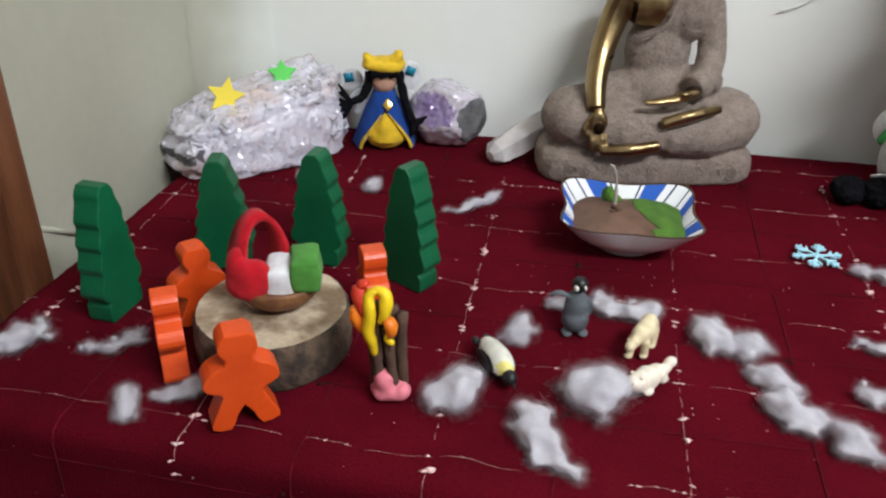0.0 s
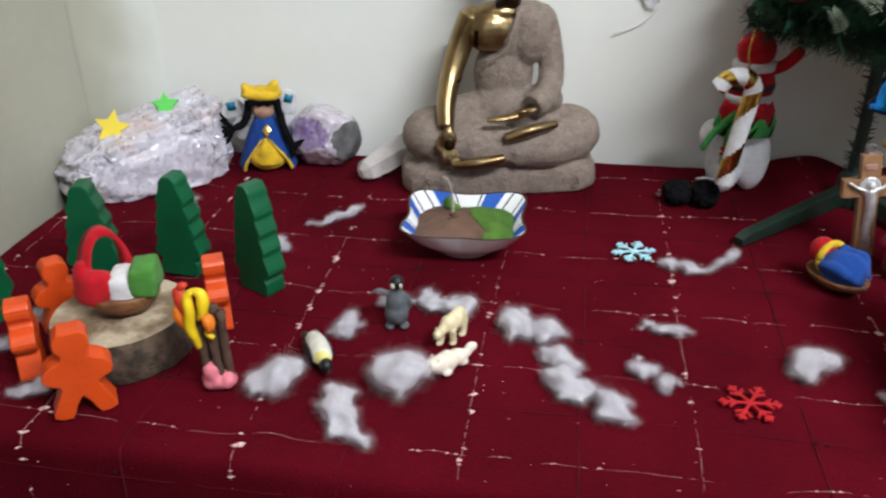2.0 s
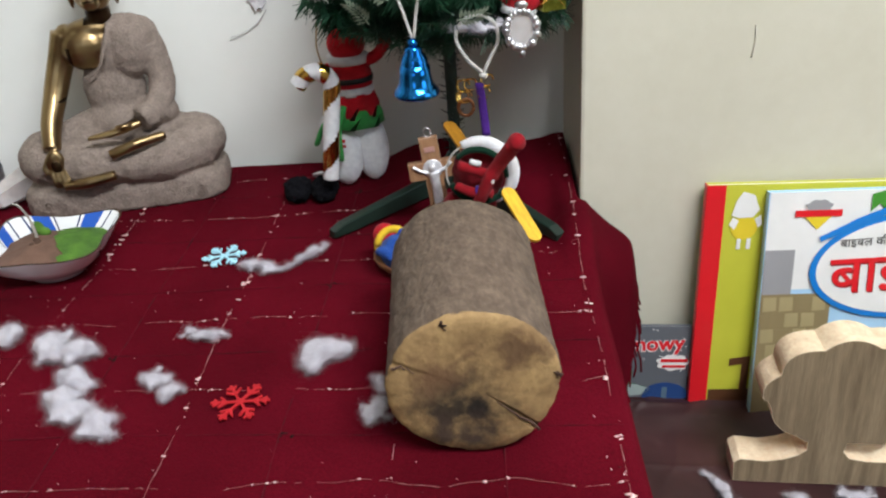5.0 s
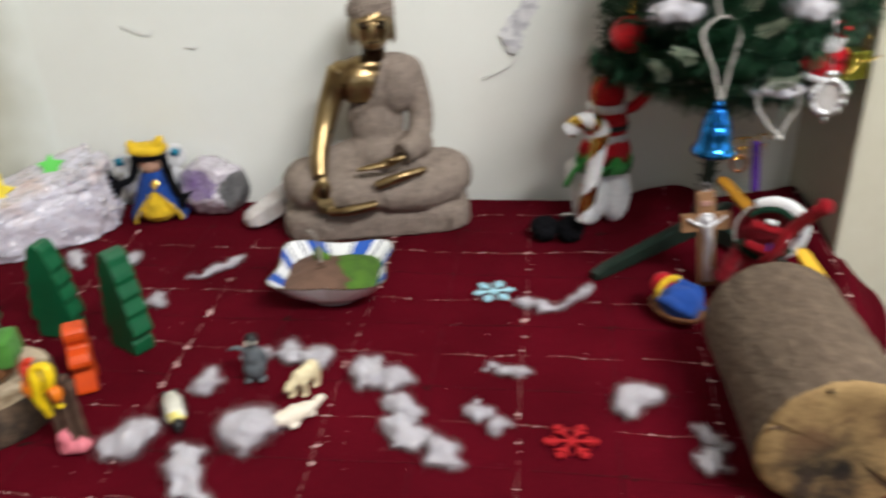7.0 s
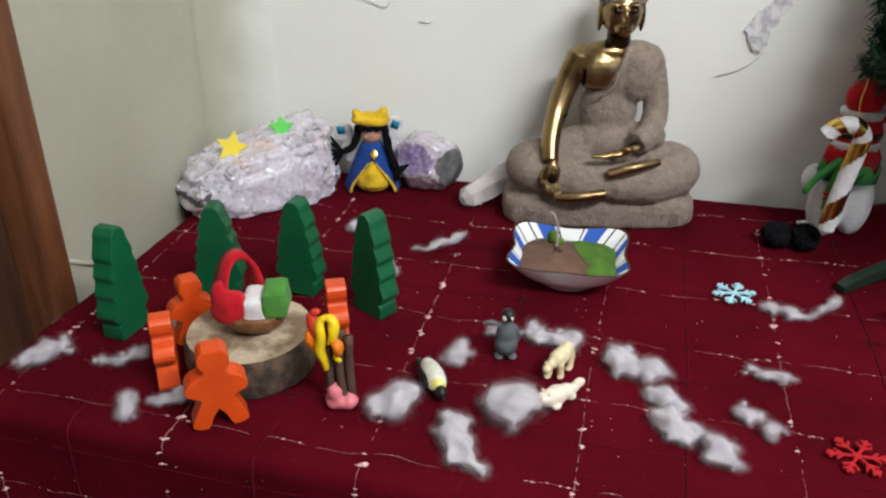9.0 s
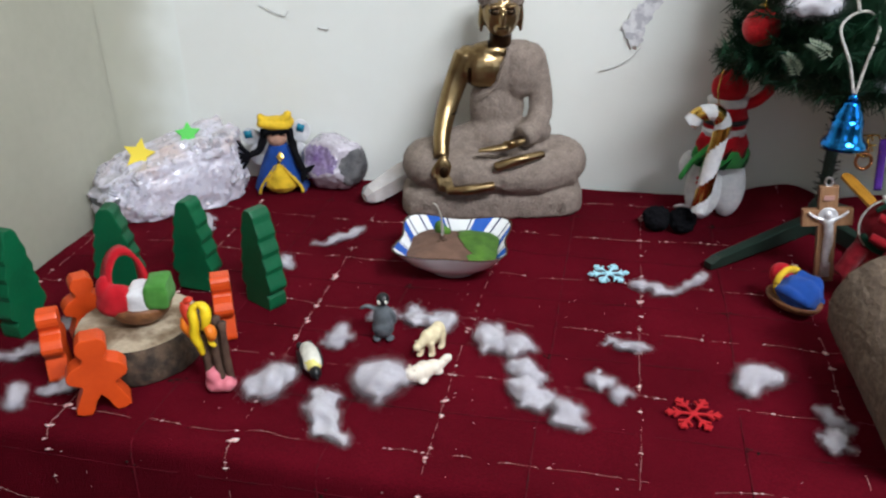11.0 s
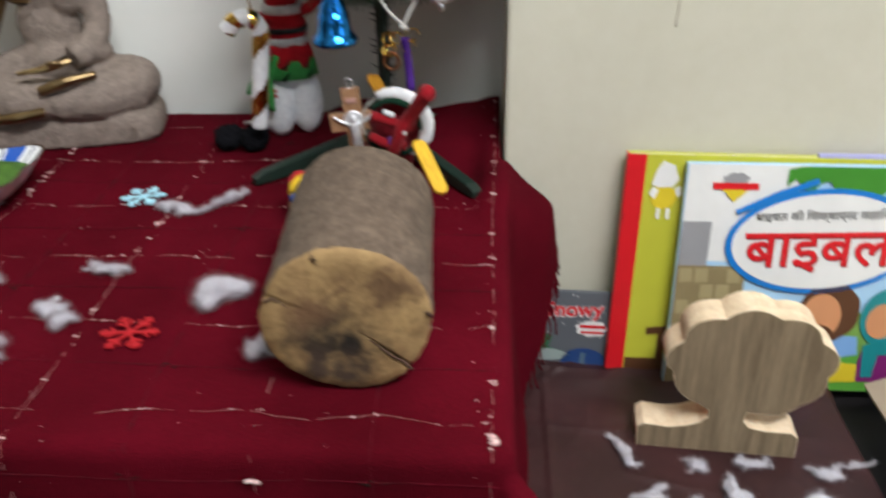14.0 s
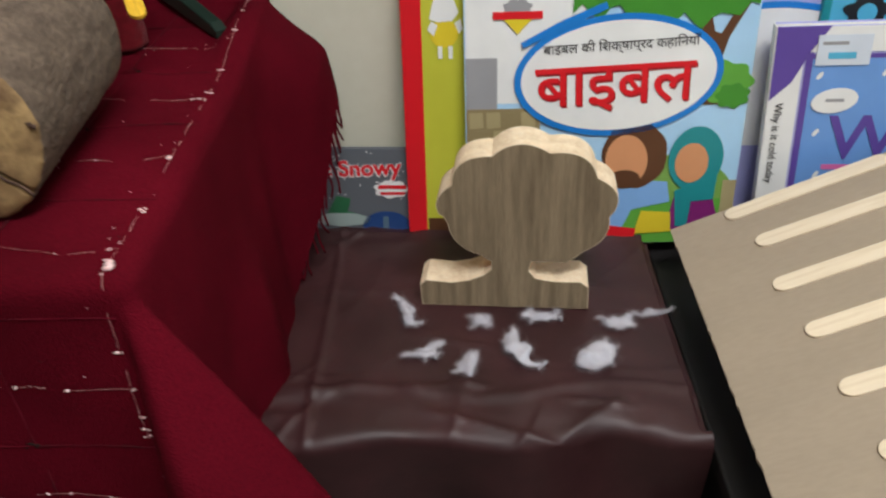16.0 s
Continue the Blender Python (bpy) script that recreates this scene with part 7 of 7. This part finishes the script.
flat_part("title_panel", oval(0.1450, 0.180, 0.0925, 0.0530, 72, 0.06), I_WHITE, bib, 7, "white oval title panel")
flat_part("brush_stroke", [(0.052, 0.214), (0.090, 0.234), (0.130, 0.250), (0.132, 0.244), (0.094, 0.227), (0.054, 0.209)], I_BLUE, bib, 8)
WORD, SUBT = "बाइबल", "बाइबल की िशक्षाप्रद कहािनयाँ"
lettering("title_shadow", WORD, 0.0685, 0.1500, 0.072, I_DARKRED, bib, 9, 0.152, turn=2, thick=0.0005)
lettering("title", WORD, 0.0670, 0.1520, 0.072, I_RED, bib, 10, 0.152, turn=2, label="large red title letters", thick=0.0005)
lettering("subtitle", SUBT, 0.0735, 0.2025, 0.020, I_BLACK, bib, 9, 0.146, turn=2.5, label="small black subtitle letters")
# plain painted figures
flat_part("robe", [(0.1280, 0.018), (0.1530, 0.070), (0.1680, 0.072), (0.2020, 0.070), (0.2060, 0.048), (0.1680, 0.040), (0.1580, 0.016)], I_ROBE, bib, 5, "painted blue robe")
flat_part("hair", oval(0.1670, 0.100, 0.032, 0.036, 40, 0.2, bumpy=0.02), I_BROWN, bib, 6, "painted brown hair")
flat_part("face_shape", oval(0.1590, 0.094, 0.021, 0.027, 32, 0.1), I_SKIN, bib, 7)
flat_part("beard", oval(0.1580, 0.074, 0.016, 0.010, 24), I_BROWN, bib, 8)
flat_part("magenta_robe", [(0.2040, 0.014), (0.2100, 0.052), (0.2500, 0.050), (0.2560, 0.030), (0.2500, 0.014)], I_PURP, bib, 5)
flat_part("yellow_robe", [(0.1720, 0.012), (0.1780, 0.038), (0.2080, 0.036), (0.2100, 0.014)], I_YEL, bib, 6)
flat_part("red_sash", [(0.1380, 0.006), (0.1460, 0.022), (0.1740, 0.018), (0.1720, 0.006)], I_RED, bib, 7)
flat_part("head_scarf", oval(0.2280, 0.094, 0.027, 0.034, 40, 0.0), I_TEAL, bib, 6, "painted teal head scarf")
flat_part("scarf_end", [(0.2140, 0.020), (0.2100, 0.060), (0.2440, 0.074), (0.2520, 0.090), (0.2500, 0.050), (0.2280, 0.048), (0.2260, 0.020)], I_TEAL, bib, 7)
flat_part("face_shape", oval(0.2240, 0.090, 0.0165, 0.021, 32, 0.0), I_SKIN, bib, 8)
flat_part("ground_path", rect(0.258, 0.002, 0.2715, 0.070), I_STONE2, bib, 3)
# a publisher's mark as plain shapes
flat_part("mark", [(0.030, 0.242), (0.068, 0.242), (0.049, 0.222)], I_YEL, bib, 4)
flat_part("mark", rect(0.026, 0.236, 0.072, 0.243), I_RED, bib, 5)
flat_part("mark", oval(0.049, 0.247, 0.013, 0.007, 20, bumpy=0.1), I_GREYST, bib, 4)

# the tall book with a red strip
red_b = book("picture_book", "tall lime yellow book with a red spine strip", 0.262, 0.279, 0.010, I_LIME, pose(0.6495, 0.7640, LOW - 0.014, -5.5, 1.2, 0), I_RED, 0.0185)
flat_part("cover_mark", oval(0.040, 0.232, 0.0135, 0.0135, 24), I_YEL, red_b, 1)
flat_part("cover_mark", [(0.026, 0.246), (0.030, 0.262), (0.036, 0.272), (0.048, 0.268), (0.054, 0.252), (0.048, 0.244), (0.034, 0.243)], I_WHITE, red_b, 2)
flat_part("cover_mark", [(0.024, 0.236), (0.028, 0.244), (0.034, 0.240), (0.030, 0.230)], I_WHITE, red_b, 2)
flat_part("cover_mark", [(0.050, 0.242), (0.056, 0.246), (0.058, 0.236), (0.054, 0.232)], I_WHITE, red_b, 2)
flat_part("cover_mark", rect(0.034, 0.208, 0.038, 0.220), I_WHITE, red_b, 2)
flat_part("cover_mark", rect(0.044, 0.208, 0.048, 0.220), I_WHITE, red_b, 2)
flat_part("cover_picture", rect(0.020, 0.0, 0.262, 0.035), I_BROWN, red_b, 1)
flat_part("cover_picture", [(0.040, 0.075), (0.062, 0.078), (0.062, 0.035), (0.054, 0.035), (0.054, 0.068), (0.040, 0.066)], I_BROWN, red_b, 2)

lil = book("picture_book", "tall lilac book behind the others", 0.205, 0.272, 0.008, I_LILAC, pose(0.846, 0.7760, LOW - 0.010, -3.8, 0.8, 0))
flat_part("cover_arc", [(0.10 + 0.10 * i / 12, 0.238 + 0.008 * math.sin(math.pi * i / 14)) for i in range(13)] + [(0.10 + 0.10 * i / 12, 0.232 + 0.008 * math.sin(math.pi * i / 14)) for i in range(12, -1, -1)], I_BLUE, lil, 1)
flat_part("cover_panel", [(0.10, 0.10)] + [(0.20, 0.10)] + [(0.10 + 0.10 * i / 12, 0.232 + 0.008 * math.sin(math.pi * i / 14)) for i in range(12, -1, -1)], I_WHITE, lil, 0)
tea = book("picture_book", "bright teal blue book standing at the end", 0.20, 0.262, 0.010, I_CYAN, pose(1.046, 0.772, LOW - 0.004, -3.5, 0.5, 0), I_TEAL, 0.006)
flat_part("cover_mark", oval(0.040, 0.226, 0.020, 0.020, 56, bumpy=0.16), I_BLACK, tea, 1)
flat_part("cover_mark", oval(0.040, 0.226, 0.009, 0.009, 24), I_CYAN, tea, 2)
for k in range(4):
    flat_part("text_bar", rect(0.030 + 0.006 * k, 0.196, 0.034 + 0.006 * k, 0.204), I_BLACK, tea, 1)

# hardback with the black spine
why = book("picture_book", "blue and violet hardback with a white spine", 0.185, 0.220, 0.016, I_LILAC, pose(1.0040, 0.7360, LOW + 0.003, -5.0, -2.5, -8), I_WHITE, 0.026)
flat_part("violet_corner", [(0, 0.150), (0, 0.220), (0.046, 0.220), (0.030, 0.194), (0.018, 0.168)], I_VIOLET, why, 1)
flat_part("violet_border", rect(0.028, 0.0, 0.034, 0.196), I_VIOLET, why, 1)
flat_part("violet_border", rect(0.028, 0.190, 0.185, 0.194), I_VIOLET, why, 2)
flat_part("white_corner", [(0.046, 0.2195), (0.030, 0.196), (0.185, 0.196), (0.185, 0.2195)], I_WHITE, why, 1)
flat_part("blue_panel", rect(0.034, 0.0, 0.185, 0.190), ink("cover_mid_blue", (0.16, 0.34, 0.72)), why, 1)
lettering("title", "WHY", 0.056, 0.092, 0.078, I_VIOLET, why, 3, 0.150, label="large violet title letters", thick=0.001)
flat_part("pink_underline", rect(0.056, 0.080, 0.182, 0.085), I_PINK, why, 3)
for x, z in ((0.042, 0.174), (0.098, 0.176), (0.046, 0.118), (0.052, 0.074), (0.120, 0.160), (0.150, 0.178)):
    flat_part("flake_mark", oval(x, z, 0.0020, 0.0042, 12, -0.6), I_WHITE, why, 2)
flat_part("price_sticker", oval(0.058, 0.150, 0.0205, 0.0120, 30, 0.16), I_WHITE, why, 5, "white price sticker")
flat_part("text_bar", rect(0.050, 0.149, 0.066, 0.152), I_GREYST, why, 6)
flat_part("paper_label", rect(0.036, 0.184, 0.082, 0.212), ink("pale_label", (0.66, 0.72, 0.80)), why, 5, "pale paper label")
flat_part("text_bar", rect(0.040, 0.203, 0.062, 0.206), I_GREYST, why, 6)
flat_part("text_bar", rect(0.046, 0.190, 0.070, 0.196), I_CYAN, why, 6)
spine_t = lettering("spine_title", "Why is it cold today", 0.0, 0.0, 0.014, I_BLACK, why, 0, 0.120)
spine_t.matrix_basis = pose(0.006, -0.0014, 0.148, 90, 0, 0) @ Matrix.Rotation(radians(-90), 4, "Z") @ Matrix.Diagonal((0.72, 0.75, 1, 1))

# the small grey book
sml = book("small_book", "small grey picture book with red lettering", 0.122, 0.112, 0.006, I_GREY, pose(0.525, 0.7735, LOW - 0.012, -6.0, 2.2, 0))
lettering("title", "The Snowy", 0.003, 0.080, 0.022, I_RED, sml, 3, 0.113, turn=2, label="red title letters", thick=0.0006)
lettering("title_outline", "The Snowy", 0.0022, 0.0794, 0.022, I_WHITE, sml, 2, 0.1145, turn=2, thick=0.0014)
q_ = rng(8)
for k in range(60):
    flat_part("painted_flake", oval(q_.uniform(0.004, 0.118), q_.uniform(0.055, 0.110), 0.0008, 0.0008, 6), I_WHITE, sml, 1)
flat_part("cloud_mark", oval(0.104, 0.066, 0.018, 0.010, 32, bumpy=0.10, seed=1), I_WHITE, sml, 2)
flat_part("text_bar", rect(0.090, 0.067, 0.120, 0.071), I_RED, sml, 3)
flat_part("text_bar", rect(0.092, 0.060, 0.118, 0.063), I_RED, sml, 3)
flat_part("painted_green", [(0.030, 0.030), (0.045, 0.058), (0.060, 0.055), (0.056, 0.040), (0.075, 0.034)], ink("cover_dark_green", (0.03, 0.14, 0.06)), sml, 1)
flat_part("painted_snow", oval(0.050, 0.030, 0.030, 0.008, 24, bumpy=0.06), ink("cover_grey_green", (0.33, 0.40, 0.38)), sml, 2)
flat_part("painted_engine", oval(0.098, 0.022, 0.026, 0.018, 30), ink("cover_navy", (0.02, 0.06, 0.20)), sml, 2)
flat_part("painted_engine", rect(0.094, 0.010, 0.100, 0.034), ink("cover_slate", (0.1, 0.16, 0.22)), sml, 3)
flat_part("painted_ground", rect(0.001, 0.001, 0.121, 0.014), ink("cover_slate_dark", (0.08, 0.10, 0.13)), sml, 4)

# ---- wooden tree block ----
cx, cz, rx, rz = 0.019, 0.106, 0.073, 0.059
lobes = []
for k in range(140):
    t = math.radians(-118) - (math.radians(360 - 56)) * k / 139
    s = 0.99 + (0.11 if math.sin(t) > -0.1 else 0.05) * abs(math.sin(t * 4.5 + 0.4))
    lobes.append((cx + rx * s * math.cos(t), cz + rz * s * math.sin(t)))
outline = [(-0.079, 0.0), (-0.080, 0.024), (-0.074, 0.029), (-0.050, 0.027), (-0.034, 0.030), (-0.020, 0.036), (-0.013, 0.043), (-0.013, 0.052)] + lobes + [(0.024, 0.052), (0.022, 0.042), (0.028, 0.034), (0.044, 0.031), (0.070, 0.031), (0.077, 0.025), (0.078, 0.0)]
bm = prism(outline, 0.036, 0.0006, 0, 1)
solid("wooden_tree_block", bm, [BLOCKWOOD, BLOCKEDGE], "thick sawn wooden tree standing on the brown satin", "wooden tree", smooth=False, at=pose(0.7465, 0.655, LOW + 0.001, -2, 0, -5.0))

# ---- cardboard with sticks ----
SL = 23.0
board = thing("cardboard_roof", "sloping sheet of brown cardboard with glued craft sticks", "cardboard", at=pose(0.910, 0.0, 0.549, 0, -SL, 0))
n = 70
edge = [(0.0012 * noise.noise((k * 0.9, 0, 0)) + 0.0007 * noise.noise((k * 3.1, 0, 4)), 0.25 + (0.704 - 0.25) * k / n) for k in range(n + 1)]
bm = bmesh.new()
lo_v = [[bm.verts.new((x, y, -0.005)), bm.verts.new((0.36, y, -0.005))] for x, y in edge]
hi_v = [[bm.verts.new((x + 0.0004, y, 0)), bm.verts.new((0.36, y, 0))] for x, y in edge]
for i in range(n):
    bm.faces.new((hi_v[i][0], hi_v[i][1], hi_v[i + 1][1], hi_v[i + 1][0]))
    bm.faces.new((lo_v[i][0], lo_v[i + 1][0], lo_v[i + 1][1], lo_v[i][1]))
    bm.faces.new((lo_v[i][0], hi_v[i][0], hi_v[i + 1][0], lo_v[i + 1][0]))
    bm.faces.new((lo_v[i][1], lo_v[i + 1][1], hi_v[i + 1][1], hi_v[i][1]))
bm.faces.new((lo_v[0][0], lo_v[0][1], hi_v[0][1], hi_v[0][0]))
bm.faces.new((lo_v[n][1], lo_v[n][0], hi_v[n][0], hi_v[n][1]))
bmesh.ops.recalc_face_normals(bm, faces=bm.faces)
part("sheet", bm, CARD, board, "brown corrugated cardboard sheet", False)
ring = []
for k in range(13):
    t = math.pi / 2 + math.pi * k / 12
    ring.append((0.009 + 0.009 * math.cos(t), 0.009 * math.sin(t)))
for k in range(13):
    t = -math.pi / 2 + math.pi * k / 12
    ring.append((0.141 + 0.009 * math.cos(t), 0.009 * math.sin(t)))
bm = prism(ring, 0.002, 0.0004)
bmesh.ops.rotate(bm, verts=bm.verts, matrix=Matrix.Rotation(radians(90), 3, "X"))
first = None
for x, y, tn in ((0.0525, 0.6925, 0.5), (0.0660, 0.6400, -0.6), (0.0620, 0.5780, 0.4), (0.0680, 0.5170, 0.8), (0.0700, 0.4540, 0.2), (0.0730, 0.3950, 0.5), (0.072, 0.336, 0)):
    at_ = pose(x, y, 0.0012, 0, 0, tn)
    if first is None:
        first = part("craft_stick", bm, STICK, board, "pale birch craft stick", False, at_)
    else:
        ob = new("craft_stick", first.data)
        ob.parent, ob.matrix_basis = board, at_
prop_ = part("prop_panel", box(bmesh.new(), (0.30, 0.28, -0.004), (0.305, 0.69, 0)), CARD, board, "", False)
prop_.matrix_basis = pose(0, 0, -0.006)
part("side_panel", box(bmesh.new(), (-0.003, 0.26, -0.20), (0.003, 0.69, 0.0)), CARD, board, "cardboard side that carries the sheet", False, pose(0.352, 0, -0.007, 0, SL, 0))


# ---- cotton wool ----
def keep_largest(bm):
    """Drops the loose crumbs beside the main body."""
    left, groups = set(bm.verts), []
    while left:
        todo, seen = [left.pop()], []
        while todo:
            v = todo.pop()
            seen.append(v)
            for e in v.link_edges:
                o = e.other_vert(v)
                if o in left:
                    left.discard(o)
                    todo.append(o)
        groups.append(seen)
    groups.sort(key=len)
    bmesh.ops.delete(bm, geom=[v for gr in groups[:-1] for v in gr], context="VERTS")


def cotton_mesh(length, width, seed, high=0.55, fibres=420, bend=0.3):
    """A loose wad of cotton: a small soft core under a cloud of fine combed fibres, thinning to wisps at its ends."""
    q = rng(seed)
    n = 11
    sp = []
    span = max(0.30 * length, length - 0.55 * width)
    for i in range(n):
        t = i / (n - 1) - 0.5
        sp.append(Vector((t * span, bend * length * (4 * t * t - 0.5) * q.uniform(0.3, 0.5) + width * 0.12 * q.uniform(-1, 1), 0)))
    core = bmesh.new()
    fat = q.uniform(0.25, 0.75)
    for i, c in enumerate(sp):
        t = i / (n - 1)
        taper = max(0.22, 1 - (abs(t - fat) / max(fat, 1 - fat)) ** 2.2) * q.uniform(0.55, 1.05)
        rr = width / 2 * taper * 0.66
        off = q.uniform(-1, 1) * (width / 2 - rr) * 0.7
        ball(core, (c.x, c.y + off, rr * high * 0.8), (rr + length / n * 0.2, rr * 0.85, rr * high), 0, 14, pose(0, 0, 0, 0, 0, q.uniform(-40, 40)))
        if q.random() < 0.4:
            a = q.uniform(0, 6.28)
            ball(core, (c.x + 0.26 * width * math.cos(a), c.y + 0.34 * width * math.sin(a), rr * high * 0.6), (rr * 0.7, rr * 0.35, rr * high * 0.6), 0, 12, pose(0, 0, 0, 0, 0, math.degrees(a)))
    tube(core, [c + Vector((0, 0, 0.10 * width)) for c in curve(sp, 3)], 0.17 * width, 0, 8)
    core = fused(core, max(0.0016, width * 0.055), 3)
    keep_largest(core)
    core.normal_update()
    for v in core.verts:
        v.co += v.normal * (noise.noise(v.co * 90 + Vector((seed, 0, 0))) * 0.0030 - min(0.0036, 0.15 * width))
        v.co.z = max(0.0004, v.co.z)
    core.normal_update()
    g = np.random.default_rng(seed)
    count = int(fibres * 1.9)
    at = g.integers(0, len(core.verts), count)
    spot = np.array([v.co[:] for v in core.verts])[at]
    out = np.array([v.normal[:] for v in core.verts])[at]
    unit = lambda m: m / np.maximum(np.linalg.norm(m, axis=1, keepdims=True), 1e-6)
    flow = np.array([[1.0 + 1.1 * noise.noise((p[0] * 26 + seed, p[1] * 26, 1)), 1.5 * noise.noise((p[0] * 26, p[1] * 26 + seed, 7)), 0.25 * noise.noise((p[0] * 40, p[1] * 40, seed))] for p in spot])
    flow *= np.where(g.random((count, 1)) < 0.5, 1, -1)
    way = flow + g.normal(0, 0.55, (count, 3)) * (1, 1, 0.6)
    way = unit(way - out * (way * out).sum(1, keepdims=True)) + out * g.uniform(-0.05, 0.40, (count, 1))
    curl = np.cross(way, g.normal(0, 1, (count, 3))) * g.uniform(0.05, 0.5, (count, 1)) - out * g.uniform(0.10, 0.40, (count, 1))
    step = g.uniform(0.25, 1.0, (count, 1)) * (0.0045 + width * 0.19) / 4
    side = unit(np.cross(way, out + g.normal(0, 0.4, (count, 3)))) * g.uniform(0.000025, 0.00006, (count, 1))
    p = spot + out * (g.exponential(0.040, (count, 1)) - 0.03) * width * np.where(out[:, 2:3] > 0.7, 0.6, 1.0)
    rows = []
    for k in range(4):
        w = side * (1 - k / 4.4)
        rows += [p + w, p - w]
        p = p + unit(way + curl * k * 0.6) * step
        p[:, 2] = np.maximum(p[:, 2], 0.0006)
    verts = np.stack(rows, 1).reshape(-1, 3)
    faces = [(8 * i + 2 * k, 8 * i + 2 * k + 1, 8 * i + 2 * k + 3, 8 * i + 2 * k + 2) for i in range(count) for k in range(3)]
    me = bpy.data.meshes.new("fluff")
    me.from_pydata(verts.tolist(), [], faces)
    me.polygons.foreach_set("material_index", [1] * len(me.polygons))
    core.from_mesh(me)
    bpy.data.meshes.remove(me)
    return core


TUFTS = ((-0.431, 0.455, 0.060, 0.034, 75), (-0.361, 0.466, 0.055, 0.026, 50), (-0.322, 0.407, 0.046, 0.028, 115), (-0.292, 0.426, 0.048, 0.020, 40), (-0.349, 0.520, 0.030, 0.020, -45), (-0.256, 0.765, 0.028, 0.014, 20),
         (-0.148, 0.752, 0.074, 0.020, 48), (-0.322, 0.762, 0.050, 0.022, -50), (-0.186, 0.683, 0.040, 0.018, -63), (-0.107, 0.468, 0.064, 0.044, 78), (-0.080, 0.541, 0.036, 0.030, 60), (-0.020, 0.485, 0.066, 0.052, 35), (-0.045, 0.425, 0.078, 0.036, -48),
         (-0.049, 0.590, 0.034, 0.024, -22), (-0.003, 0.595, 0.070, 0.036, -32), (0.063, 0.572, 0.058, 0.036, -72), (0.087, 0.562, 0.044, 0.034, -42), (0.101, 0.524, 0.050, 0.028, -29), (0.115, 0.488, 0.052, 0.034, -35), (0.145, 0.465, 0.042, 0.032, -46),
         (0.187, 0.585, 0.048, 0.022, -12), (0.168, 0.523, 0.034, 0.017, -35), (0.182, 0.506, 0.030, 0.017, -105), (0.218, 0.698, 0.056, 0.026, -12), (0.258, 0.722, 0.050, 0.022, 65), (0.297, 0.547, 0.064, 0.040, 30), (0.352, 0.504, 0.040, 0.024, -36), (0.346, 0.480, 0.038, 0.014, -93))
for k, (x, y, l, w, a) in enumerate(TUFTS):
    solid("cotton_tuft", cotton_mesh(l * 1.10, max(0.028, w * 1.18), 100 + k, 0.85, 2000 + int(w * 70000)), [COTTON, COTTONFLUFF], "loose tuft of white cotton wool on the red cloth", "cotton wool", "cotton tufts on the altar", at=pose(x, y, TOP, 0, 0, a))
LOWT = ((0.650, 0.634, 0.052, 0.015, 108), (0.721, 0.616, 0.024, 0.015, 5), (0.779, 0.619, 0.040, 0.015, 5), (0.672, 0.577, 0.040, 0.014, 32), (0.709, 0.559, 0.036, 0.016, 62), (0.757, 0.570, 0.056, 0.017, -58), (0.824, 0.563, 0.048, 0.022, 68), (0.848, 0.610, 0.036, 0.016, 20), (0.882, 0.622, 0.040, 0.009, 12))
for k, (x, y, l, w, a) in enumerate(LOWT):
    solid("cotton_tuft", cotton_mesh(l * 1.25, w * 1.95, 200 + k, 0.75, 2600), [COTTON, COTTONFLUFF], "small white cotton tuft on the brown satin", "cotton wool", "cotton tufts on the satin", at=pose(x, y, LOW + 0.001, 0, 0, a))
for k, (x, y, z, l, w, a) in enumerate(((0.338, 0.775, 1.020, 0.085, 0.058, 10), (0.450, 0.772, 1.022, 0.070, 0.062, -15), (0.425, 0.752, 0.955, 0.070, 0.034, -5))):
    solid("cotton_tuft", cotton_mesh(l, w, 300 + k, 0.75, 2600), [COTTON, COTTONFLUFF], "white cotton wool laid as snow on the tree", "cotton wool", "cotton snow on the tree", at=pose(x, y, z, 8, 0, a))
